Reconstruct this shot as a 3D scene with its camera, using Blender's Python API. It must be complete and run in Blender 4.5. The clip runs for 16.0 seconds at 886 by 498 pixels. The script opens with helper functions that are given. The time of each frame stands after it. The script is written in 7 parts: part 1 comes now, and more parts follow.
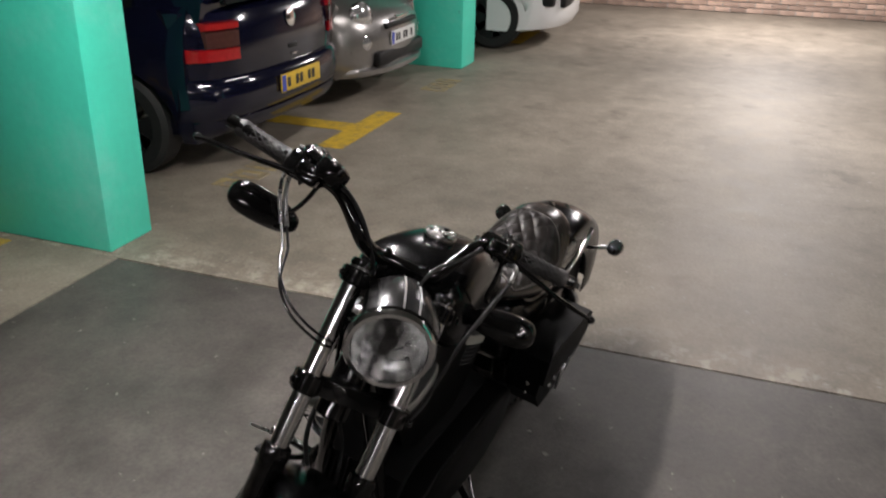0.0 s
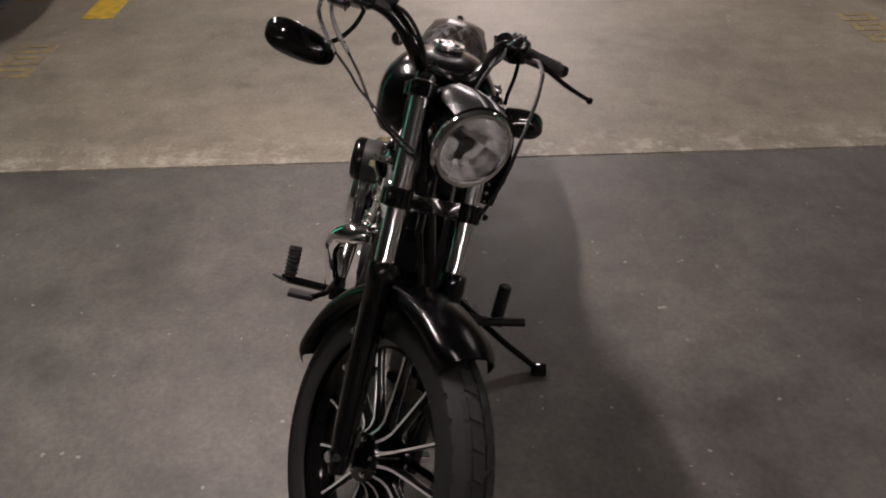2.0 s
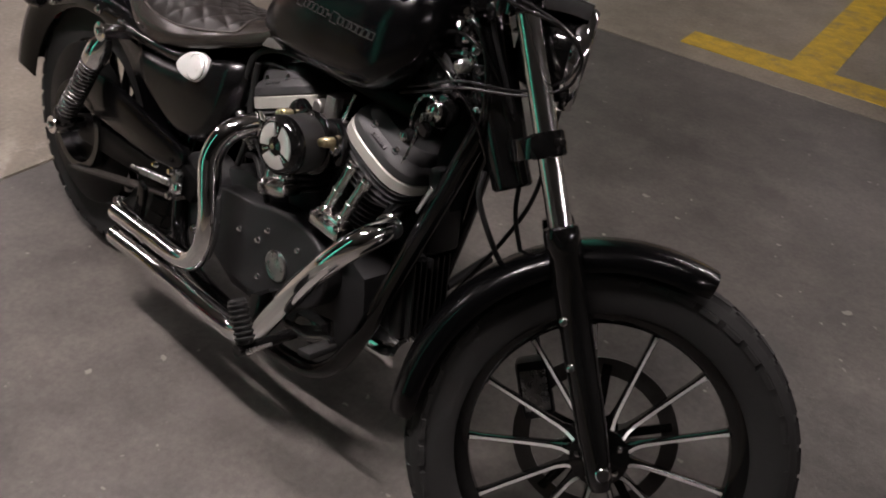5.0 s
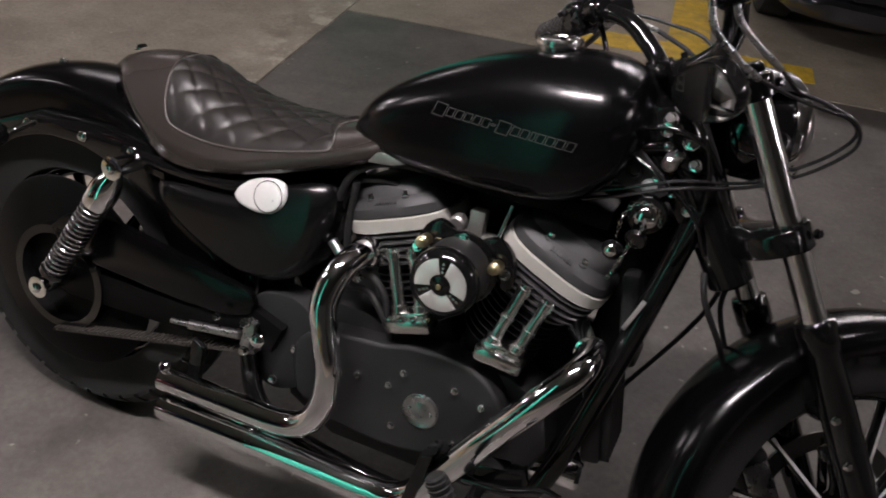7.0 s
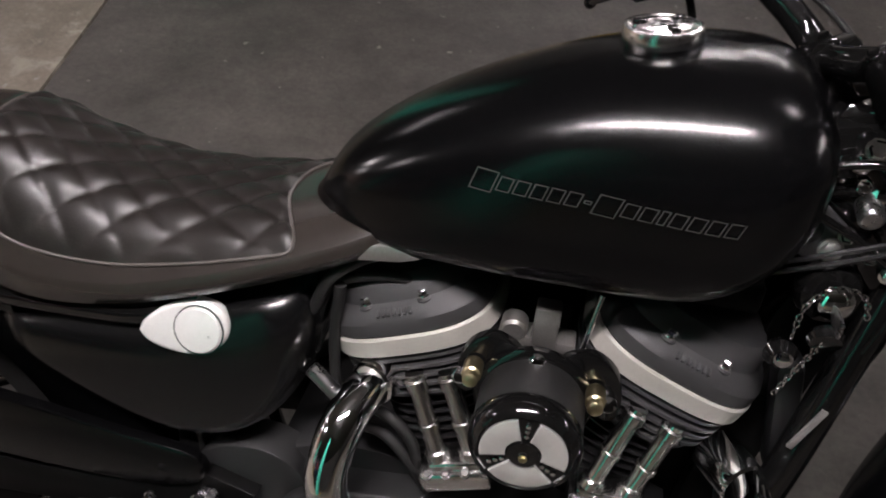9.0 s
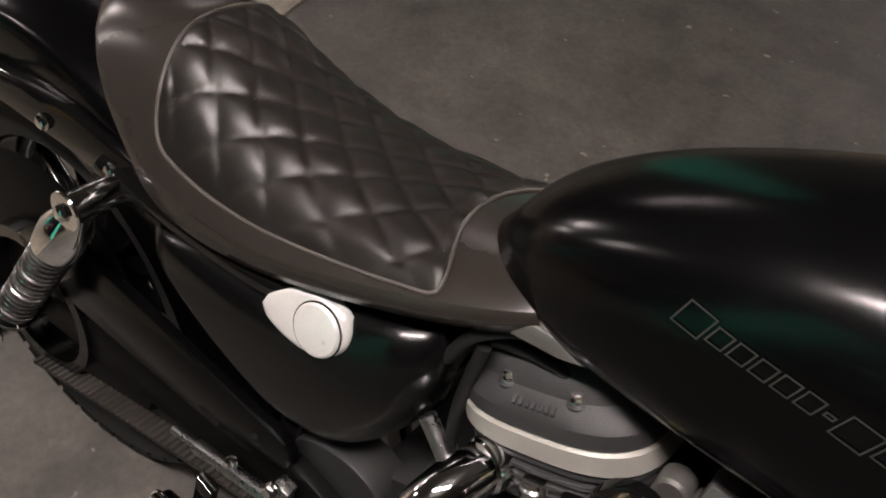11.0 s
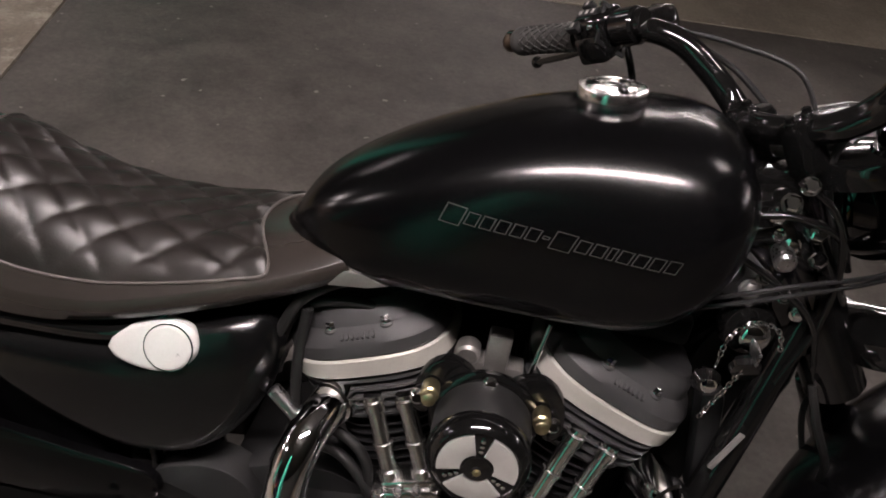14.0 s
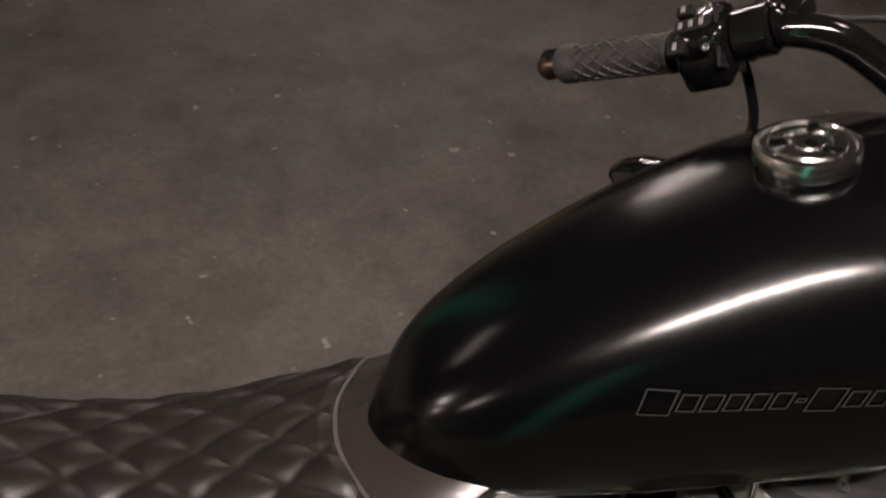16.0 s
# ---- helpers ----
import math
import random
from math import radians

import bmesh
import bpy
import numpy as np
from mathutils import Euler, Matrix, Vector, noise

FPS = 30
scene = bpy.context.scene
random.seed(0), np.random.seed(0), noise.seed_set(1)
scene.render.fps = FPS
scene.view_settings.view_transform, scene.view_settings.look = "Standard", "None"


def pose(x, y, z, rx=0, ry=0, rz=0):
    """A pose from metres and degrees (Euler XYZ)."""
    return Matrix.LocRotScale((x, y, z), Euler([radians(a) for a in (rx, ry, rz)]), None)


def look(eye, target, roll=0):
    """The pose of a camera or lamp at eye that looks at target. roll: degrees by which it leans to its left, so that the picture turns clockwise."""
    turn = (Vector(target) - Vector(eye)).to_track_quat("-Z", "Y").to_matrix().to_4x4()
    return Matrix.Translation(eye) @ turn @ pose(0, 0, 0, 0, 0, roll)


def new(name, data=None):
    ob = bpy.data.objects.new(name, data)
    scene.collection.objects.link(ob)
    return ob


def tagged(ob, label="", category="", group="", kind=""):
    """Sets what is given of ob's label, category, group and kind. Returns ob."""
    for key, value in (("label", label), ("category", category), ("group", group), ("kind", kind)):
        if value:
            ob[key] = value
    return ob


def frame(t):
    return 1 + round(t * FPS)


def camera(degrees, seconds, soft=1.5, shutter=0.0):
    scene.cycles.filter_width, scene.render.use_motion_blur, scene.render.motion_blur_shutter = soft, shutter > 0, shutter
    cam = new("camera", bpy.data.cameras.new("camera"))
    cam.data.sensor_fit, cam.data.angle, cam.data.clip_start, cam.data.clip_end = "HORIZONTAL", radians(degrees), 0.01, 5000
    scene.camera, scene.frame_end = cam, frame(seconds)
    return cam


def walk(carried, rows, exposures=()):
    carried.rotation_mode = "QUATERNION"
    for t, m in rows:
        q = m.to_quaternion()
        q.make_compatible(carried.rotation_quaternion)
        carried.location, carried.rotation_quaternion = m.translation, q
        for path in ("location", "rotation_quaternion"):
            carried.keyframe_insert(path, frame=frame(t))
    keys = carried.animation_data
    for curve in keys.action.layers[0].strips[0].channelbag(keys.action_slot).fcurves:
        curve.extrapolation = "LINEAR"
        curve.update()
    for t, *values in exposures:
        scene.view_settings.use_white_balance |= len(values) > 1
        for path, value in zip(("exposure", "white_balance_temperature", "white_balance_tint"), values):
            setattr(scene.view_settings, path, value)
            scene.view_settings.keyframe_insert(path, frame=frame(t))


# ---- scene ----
cam = camera(56.1, 16.0, soft=1.8, shutter=0.35)
PATH = [
    (0, (2.87, 0.671, 1.642), (1.14, 0.064, 0.842), 1.2),
    (0.5, (3.014, 0.615, 1.632), (1.283, 0.156, 0.74), 1.5),
    (1, (3.16, 0.385, 1.611), (1.428, 0.129, 0.644), -0.5),
    (1.5, (3.229, 0.212, 1.629), (1.5, 0.274, 0.625), 3.2),
    (2, (3.131, 0.034, 1.606), (1.462, 0.1, 0.507), -0.7),
    (2.5, (3.057, -0.177, 1.567), (1.455, 0.173, 0.422), 4.4),
    (3, (2.905, -0.479, 1.51), (1.389, 0.202, 0.397), 4.5),
    (5.5, (1.988, -1.062, 1.394), (1.331, 0.409, 0.208), 9.9),
    (6, (1.781, -1.055, 1.401), (1.283, 0.466, 0.203), 10.8),
    (6.5, (1.598, -1.061, 1.472), (1.099, 0.415, 0.219), 2.7),
    (7, (1.469, -1.07, 1.41), (1.091, 0.52, 0.257), 5.8),
    (7.5, (1.388, -0.905, 1.4), (1.009, 0.671, 0.229), 5.0),
    (8, (1.261, -0.771, 1.369), (0.977, 0.758, 0.112), 7.7),
    (8.5, (1.159, -0.669, 1.379), (1.199, 0.909, 0.151), 6.6),
    (9, (1.164, -0.541, 1.328), (1.136, 0.888, -0.071), 3.6),
    (9.5, (1.19, -0.387, 1.319), (1.014, 0.964, -0.146), 10.4),
    (10, (1.18, -0.325, 1.273), (0.626, 0.882, -0.223), 6.8),
    (12.5, (1.165, -0.341, 1.319), (0.724, 0.825, -0.244), 10.5),
    (13, (1.155, -0.451, 1.346), (1.028, 0.943, -0.082), 10.3),
    (13.5, (1.127, -0.554, 1.338), (1.227, 0.903, -0.028), 8.8),
    (14, (1.109, -0.609, 1.358), (1.284, 0.907, 0.065), 10.9),
    (14.5, (1.097, -0.612, 1.357), (1.201, 0.901, 0.053), 11.2),
    (15, (1.054, -0.551, 1.338), (1.184, 0.968, 0.043), 9.2),
    (15.5, (1.0, -0.356, 1.328), (1.262, 1.143, 0.03), 3.9),
    (16, (0.95, -0.23, 1.315), (1.401, 1.099, -0.11), 2.7),
]
EXPO = [(0.0, 0.0, 6500, 10), (0.5, 0.0, 6700, 13), (1.0, -0.05, 6900, 16), (1.5, -0.1, 6900, 17), (2.5, -0.08, 6900, 17), (3.0, -0.02, 6900, 17), (5.5, -0.07, 6700, 18), (7.0, 0.0, 6500, 16),
        (8.5, -0.03, 6600, 16), (9.0, -0.06, 6500, 15), (10.0, -0.18, 6800, 15), (12.5, -0.22, 7000, 15), (13.5, -0.05, 6800, 17), (14.5, -0.05, 6900, 19), (15.2, -0.08, 7000, 18), (16.0, -0.28, 7200, 18)]
walk(cam, [(t, look(eye, target, roll)) for t, eye, target, roll in PATH], EXPO)

# ---- lights and world ----
world = bpy.data.worlds.new("world")
scene.world = world
world.use_nodes = True
world.node_tree.nodes["Background"].inputs[0].default_value = (0.02, 0.02, 0.022, 1)
world.node_tree.nodes["Background"].inputs[1].default_value = 0.3
LAMP_WARM = (1.0, 0.94, 0.935)
CEIL = 2.45


# ---- materials ----
def mat(name, color, rough=0.5, metal=0.0, var=0.15, scale=8.0, bump=0.0, bscale=120.0, coat=0.0, color2=None, rvar=0.1, spec=0.5):
    """Principled material with colour and roughness varied at two scales and a fine bump."""
    m = bpy.data.materials.new(name)
    m.use_nodes = True
    nt = m.node_tree
    b = nt.nodes["Principled BSDF"]
    b.inputs["Metallic"].default_value = metal
    b.inputs["Coat Weight"].default_value = coat
    b.inputs["Coat Roughness"].default_value = 0.08
    b.inputs["Specular IOR Level"].default_value = spec
    tc = nt.nodes.new("ShaderNodeTexCoord")
    n1 = nt.nodes.new("ShaderNodeTexNoise")
    n1.inputs["Scale"].default_value, n1.inputs["Detail"].default_value = scale, 6
    n2 = nt.nodes.new("ShaderNodeTexNoise")
    n2.inputs["Scale"].default_value, n2.inputs["Detail"].default_value = scale * 9, 4
    for n in (n1, n2):
        nt.links.new(tc.outputs["Object"], n.inputs["Vector"])
    mx = nt.nodes.new("ShaderNodeMath")
    mx.operation = "MULTIPLY_ADD"
    mx.inputs[1].default_value = 0.4
    nt.links.new(n2.outputs["Fac"], mx.inputs[0])
    sc = nt.nodes.new("ShaderNodeMath")
    sc.operation = "MULTIPLY"
    sc.inputs[1].default_value = 0.6
    nt.links.new(n1.outputs["Fac"], sc.inputs[0])
    nt.links.new(sc.outputs[0], mx.inputs[2])
    ramp = nt.nodes.new("ShaderNodeValToRGB")
    ramp.color_ramp.elements[0].position, ramp.color_ramp.elements[1].position = 0.3, 0.7
    c2 = color2 or tuple(min(1, c * (1 + var)) for c in color)
    ramp.color_ramp.elements[0].color = (*[c * (1 - var) for c in color], 1)
    ramp.color_ramp.elements[1].color = (*c2, 1)
    nt.links.new(mx.outputs[0], ramp.inputs["Fac"])
    nt.links.new(ramp.outputs["Color"], b.inputs["Base Color"])
    mr = nt.nodes.new("ShaderNodeMapRange")
    mr.inputs["From Min"].default_value, mr.inputs["From Max"].default_value = 0.3, 0.7
    mr.inputs["To Min"].default_value, mr.inputs["To Max"].default_value = max(0.02, rough * (1 - rvar)), min(1, rough * (1 + rvar))
    nt.links.new(mx.outputs[0], mr.inputs["Value"])
    nt.links.new(mr.outputs[0], b.inputs["Roughness"])
    if bump:
        n3 = nt.nodes.new("ShaderNodeTexNoise")
        n3.inputs["Scale"].default_value, n3.inputs["Detail"].default_value = bscale, 5
        nt.links.new(tc.outputs["Object"], n3.inputs["Vector"])
        bp = nt.nodes.new("ShaderNodeBump")
        bp.inputs["Strength"].default_value, bp.inputs["Distance"].default_value = bump, 0.002
        nt.links.new(n3.outputs["Fac"], bp.inputs["Height"])
        nt.links.new(bp.outputs[0], b.inputs["Normal"])
    return m


def glow(name, color, strength):
    m = bpy.data.materials.new(name)
    m.use_nodes = True
    b = m.node_tree.nodes["Principled BSDF"]
    b.inputs["Base Color"].default_value = (*color, 1)
    b.inputs["Emission Color"].default_value = (*color, 1)
    b.inputs["Emission Strength"].default_value = strength
    return m


def glass(name, color=(1, 1, 1), rough=0.02):
    m = bpy.data.materials.new(name)
    m.use_nodes = True
    b = m.node_tree.nodes["Principled BSDF"]
    b.inputs["Base Color"].default_value = (*color, 1)
    b.inputs["Transmission Weight"].default_value = 1.0
    b.inputs["Roughness"].default_value = rough
    b.inputs["IOR"].default_value = 1.45
    return m


def lens_glass(name):
    """Thin clear moulded lens: lets light straight through, with a faint gloss."""
    m = bpy.data.materials.new(name)
    m.use_nodes = True
    nt = m.node_tree
    nt.nodes.remove(nt.nodes["Principled BSDF"])
    tr, gl, mx = nt.nodes.new("ShaderNodeBsdfTransparent"), nt.nodes.new("ShaderNodeBsdfGlossy"), nt.nodes.new("ShaderNodeMixShader")
    gl.inputs["Roughness"].default_value = 0.05
    mx.inputs[0].default_value = 0.06
    nt.links.new(tr.outputs[0], mx.inputs[1])
    nt.links.new(gl.outputs[0], mx.inputs[2])
    nt.links.new(mx.outputs[0], nt.nodes["Material Output"].inputs["Surface"])
    return m


def per_piece(m, amount=0.3):
    """Varies a material's brightness from piece to piece."""
    nt = m.node_tree
    b = nt.nodes["Principled BSDF"]
    src = b.inputs["Base Color"].links[0].from_socket
    oi = nt.nodes.new("ShaderNodeObjectInfo")
    mr = nt.nodes.new("ShaderNodeMapRange")
    mr.inputs["To Min"].default_value, mr.inputs["To Max"].default_value = 1 - amount, 1 + amount
    nt.links.new(oi.outputs["Random"], mr.inputs["Value"])
    hs = nt.nodes.new("ShaderNodeHueSaturation")
    nt.links.new(mr.outputs[0], hs.inputs["Value"])
    nt.links.new(src, hs.inputs["Color"])
    nt.links.new(hs.outputs[0], b.inputs["Base Color"])
    return m


M_BLACK = mat("satin black paint", (0.0015, 0.0015, 0.0017), 0.19, 0, 0.2, 6, coat=0.0, spec=0.29, rvar=0.06)
M_DENIM = mat("low-sheen black paint", (0.0025, 0.0025, 0.0027), 0.24, 0, 0.2, 6, spec=0.42, rvar=0.06)
M_GLOSS = mat("gloss black enamel", (0.004, 0.004, 0.004), 0.085, 0, 0.2, 6, spec=0.55)
M_VISOR = mat("dark satin metal", (0.012, 0.012, 0.012), 0.24, 0.0, 0.15, 20)
M_FORK = mat("satin chrome tube", (0.88, 0.88, 0.87), 0.16, 1, 0.02, 4, rvar=0.03)
M_CAP = mat("worn chrome cap", (0.78, 0.77, 0.75), 0.2, 1, 0.08, 60, bump=0.05, bscale=400)
M_CAST = mat("raw cast aluminium", (0.30, 0.29, 0.275), 0.38, 0.8, 0.15, 40, bump=0.1, bscale=300)
M_BELT = mat("worn belt rubber", (0.024, 0.0205, 0.018), 0.6, 0, 0.25, 40)
M_CASE = mat("dark grey wrinkle powder coat", (0.0075, 0.0075, 0.0079), 0.55, 0, 0.15, 20, bump=0.25, bscale=900)
M_BAG = mat("black bag leather", (0.003, 0.003, 0.003), 0.5, 0, 0.2, 20, bump=0.25, bscale=300, spec=0.07)
M_POWDER = mat("black powder coat", (0.003, 0.003, 0.003), 0.4, 0, 0.2, 20, bump=0.1, bscale=500, spec=0.08)
M_POLISH = mat("polished aluminium", (0.80, 0.79, 0.76), 0.24, 0.7, 0.06, 30)
M_BADGE = mat("satin silver plate", (0.88, 0.87, 0.85), 0.30, 0.6, 0.06, 40)
M_FILLER = mat("bright silver lacquer", (0.86, 0.85, 0.83), 0.3, 0.4, 0.05, 40)
M_BRAKE = mat("dull brake steel", (0.13, 0.125, 0.12), 0.38, 1, 0.2, 30)
M_WRINK = mat("wrinkle black powder coat", (0.024, 0.024, 0.0248), 0.55, 0, 0.15, 20, bump=0.25, bscale=900)
M_PLAST = mat("black moulded plastic", (0.009, 0.009, 0.0095), 0.45, 0, 0.2, 12, bump=0.1, bscale=700, spec=0.3)
M_CHROME = mat("chrome", (0.92, 0.92, 0.92), 0.065, 1, 0.04, 10, rvar=0.35)
M_STEEL = mat("brushed steel", (0.5, 0.5, 0.5), 0.28, 1, 0.12, 30)
M_ALU = mat("bare machined aluminium", (0.55, 0.55, 0.54), 0.38, 1, 0.12, 25, bump=0.05, bscale=500)
M_TYRE = mat("tyre rubber", (0.0078, 0.0076, 0.0074), 0.7, 0, 0.3, 14, bump=0.2, bscale=300)
M_RUBBER = mat("black rubber", (0.009, 0.009, 0.009), 0.6, 0, 0.2, 20, bump=0.15, bscale=500, spec=0.3)
M_SEAT = mat("black quilted leather", (0.010, 0.0080, 0.0071), 0.40, 0, 0.2, 15, bump=0.12, bscale=420, spec=0.42, rvar=0.05)
M_SEATSIDE = mat("grey-black smooth vinyl", (0.023, 0.0192, 0.017), 0.26, 0, 0.08, 15, rvar=0.03)
M_THREAD = mat("grey thread", (0.2, 0.19, 0.18), 0.7, 0, 0.1, 60)
M_LETTER = mat("grey outline decal", (0.026, 0.026, 0.025), 0.4, 0, 0.1, 60)
M_BRONZE = mat("dark bronze metal", (0.10, 0.075, 0.055), 0.3, 0.9, 0.2, 60)
M_GOLD = mat("yellow zinc bolt", (0.62, 0.54, 0.33), 0.3, 1, 0.15, 60)
M_RED = mat("red lens plastic", (0.35, 0.01, 0.012), 0.12, 0, 0.2, 20, coat=0.5)
M_AMBER = mat("smoked amber lens", (0.12, 0.03, 0.01), 0.15, 0, 0.2, 20)
M_MIRROR = mat("mirror glass", (0.8, 0.8, 0.8), 0.02, 1, 0.02, 3)
M_GLASS = lens_glass("clear lens glass")
M_ALUBAND = mat("pale anodised aluminium", (0.38, 0.37, 0.335), 0.45, 0.3, 0.08, 30, bump=0.05, bscale=500)
M_SPRING = mat("black chromed spring steel", (0.20, 0.195, 0.19), 0.22, 0.85, 0.15, 40)
M_GRIP = mat("grey-black grip rubber", (0.035, 0.034, 0.033), 0.5, 0, 0.2, 20, bump=0.15, bscale=500, spec=0.4)
M_SHEATH = mat("grey cable sheath", (0.016, 0.016, 0.0165), 0.2, 0, 0.15, 40, spec=0.7)
M_LABEL = mat("silver label", (0.3, 0.29, 0.28), 0.4, 0.5, 0.3, 90)
M_FACET = mat("faceted lamp reflector", (0.95, 0.95, 0.95), 0.24, 1, 0.03, 60, bump=0.25, bscale=45)
M_TEAL = mat("teal gloss wall paint", (0.075, 0.76, 0.55), 0.42, 0, 0.07, 3, bump=0.25, bscale=60)
M_YELLOW = mat("worn yellow road paint", (0.55, 0.36, 0.03), 0.6, 0, 0.35, 14, bump=0.2, bscale=150)
M_YFAINT = mat("faded yellow road paint", (0.36, 0.28, 0.12), 0.65, 0, 0.3, 14, bump=0.2, bscale=150)
M_WHITE = mat("white paint", (0.75, 0.74, 0.72), 0.5, 0, 0.06, 3, bump=0.1, bscale=60)
M_WALL = mat("grey unpainted wall", (0.12, 0.117, 0.11), 0.8, 0, 0.15, 2, bump=0.3, bscale=40)
M_CEIL = mat("grey concrete ceiling", (0.075, 0.073, 0.068), 0.85, 0, 0.15, 2, bump=0.3, bscale=30)


def worn(m, color, scale, lo, hi, amount=1.0):
    """Lets another colour show through in ragged patches."""
    nt = m.node_tree
    b = nt.nodes["Principled BSDF"]
    src = b.inputs["Base Color"].links[0].from_socket
    tc = nt.nodes.new("ShaderNodeTexCoord")
    n = nt.nodes.new("ShaderNodeTexNoise")
    n.inputs["Scale"].default_value, n.inputs["Detail"].default_value, n.inputs["Roughness"].default_value = scale, 10, 0.72
    nt.links.new(tc.outputs["Object"], n.inputs["Vector"])
    r = nt.nodes.new("ShaderNodeMapRange")
    r.inputs["From Min"].default_value, r.inputs["From Max"].default_value, r.inputs["To Max"].default_value = lo, hi, amount
    nt.links.new(n.outputs["Fac"], r.inputs["Value"])
    mx = nt.nodes.new("ShaderNodeMix")
    mx.data_type = "RGBA"
    nt.links.new(r.outputs[0], mx.inputs["Factor"])
    nt.links.new(src, mx.inputs[6])
    mx.inputs[7].default_value = (*color, 1)
    nt.links.new(mx.outputs[2], b.inputs["Base Color"])
    return m


worn(M_TEAL, (0.10, 0.16, 0.13), 7.0, 0.68, 0.72, 0.85)
worn(M_TEAL, (0.35, 0.80, 0.68), 1.6, 0.52, 0.70, 0.35)
worn(M_YELLOW, (0.22, 0.18, 0.12), 8.0, 0.52, 0.66, 0.75)
worn(M_YFAINT, (0.20, 0.17, 0.13), 9.0, 0.42, 0.60, 0.9)
M_PIPING = mat("pale grey piping", (0.075, 0.066, 0.060), 0.4, 0, 0.15, 40)


# ---- mesh helpers ----
def V(*a):
    return Vector(a)


def thing(name, label, category, m=None, group="", kind=""):
    ob = new(name)
    ob.empty_display_size = 0.1
    if m is not None:
        ob.matrix_world = m
    return tagged(ob, label, category, group, kind)


def part(name, bm, material, parent=None, label="", smooth=True, xf=None, sharp=40):
    """Links a bmesh as one mesh object under a thing or part."""
    if xf is not None:
        bmesh.ops.transform(bm, matrix=xf, verts=bm.verts)
    bmesh.ops.recalc_face_normals(bm, faces=bm.faces)
    if smooth:
        for f in bm.faces:
            f.smooth = True
        lim = math.radians(sharp)
        for e in bm.edges:
            if len(e.link_faces) == 2 and e.calc_face_angle(0) > lim:
                e.smooth = False
    me = bpy.data.meshes.new(name)
    bm.to_mesh(me)
    bm.free()
    me.materials.append(material)
    ob = new(name, me)
    if parent is not None:
        while parent.parent is not None and parent.parent.parent is not None:
            parent = parent.parent      # thing, part, piece: no deeper
        ob.parent = parent
    if label:
        ob["label"] = label
    return ob


def box(bm, c, s, bevel=0.0, rot=None, seg=2):
    r = bmesh.ops.create_cube(bm, size=1.0)
    vs = r["verts"]
    bmesh.ops.scale(bm, vec=s, verts=vs)
    if bevel:
        es = list({e for v in vs for e in v.link_edges})
        r = bmesh.ops.bevel(bm, geom=es, offset=bevel, segments=seg, profile=0.5, affect="EDGES")
        vs = list({v for f in r["faces"] for v in f.verts} | {v for v in vs if v.is_valid})
    m = Matrix.Translation(c) @ (rot.to_4x4() if rot is not None else Matrix())
    bmesh.ops.transform(bm, matrix=m, verts=vs)
    return vs


def frame_of(d):
    return Vector(d).to_track_quat("Z", "Y").to_matrix().to_4x4()


def cyl(bm, p0, p1, r0, r1=None, seg=20, bevel=0.0):
    p0, p1 = Vector(p0), Vector(p1)
    r1 = r0 if r1 is None else r1
    h = (p1 - p0).length
    if bevel:
        prof = [(r0 - bevel, 0), (r0, bevel), (r1, h - bevel), (r1 - bevel, h)]
    else:
        prof = [(r0, 0), (r1, h)]
    return lathe(bm, prof, Matrix.Translation(p0) @ frame_of(p1 - p0), seg)


def lathe(bm, prof, m=None, seg=32, close=False, cap=True):
    """Turns a profile of (radius, height) round z."""
    m = m or Matrix()
    rings = []
    for r, h in prof:
        if r < 1e-6:
            rings.append([bm.verts.new(m @ V(0, 0, h))])
        else:
            rings.append([bm.verts.new(m @ V(r * math.cos(2 * math.pi * i / seg), r * math.sin(2 * math.pi * i / seg), h)) for i in range(seg)])
    pairs = list(zip(rings, rings[1:])) + ([(rings[-1], rings[0])] if close else [])
    for a, b in pairs:
        for i in range(seg):
            j = (i + 1) % seg
            if len(a) == 1 and len(b) == 1:
                continue
            if len(a) == 1:
                bm.faces.new((a[0], b[i], b[j]))
            elif len(b) == 1:
                bm.faces.new((a[i], a[j], b[0]))
            else:
                bm.faces.new((a[i], a[j], b[j], b[i]))
    if cap and not close:
        for ring in (rings[0], rings[-1]):
            if len(ring) > 2:
                bm.faces.new(ring)
    return [v for r in rings for v in r]


def smooth_path(pts, n=8):
    """Catmull-Rom through points."""
    pts = [Vector(p) for p in pts]
    if len(pts) < 3:
        return pts
    ext = [2 * pts[0] - pts[1]] + pts + [2 * pts[-1] - pts[-2]]
    out = []
    for i in range(1, len(ext) - 2):
        a, b, c, d = ext[i - 1 : i + 3]
        for k in range(n):
            t = k / n
            out.append(0.5 * (2 * b + (c - a) * t + (2 * a - 5 * b + 4 * c - d) * t * t + (3 * b - 3 * c + d - a) * t**3))
    out.append(pts[-1])
    return out


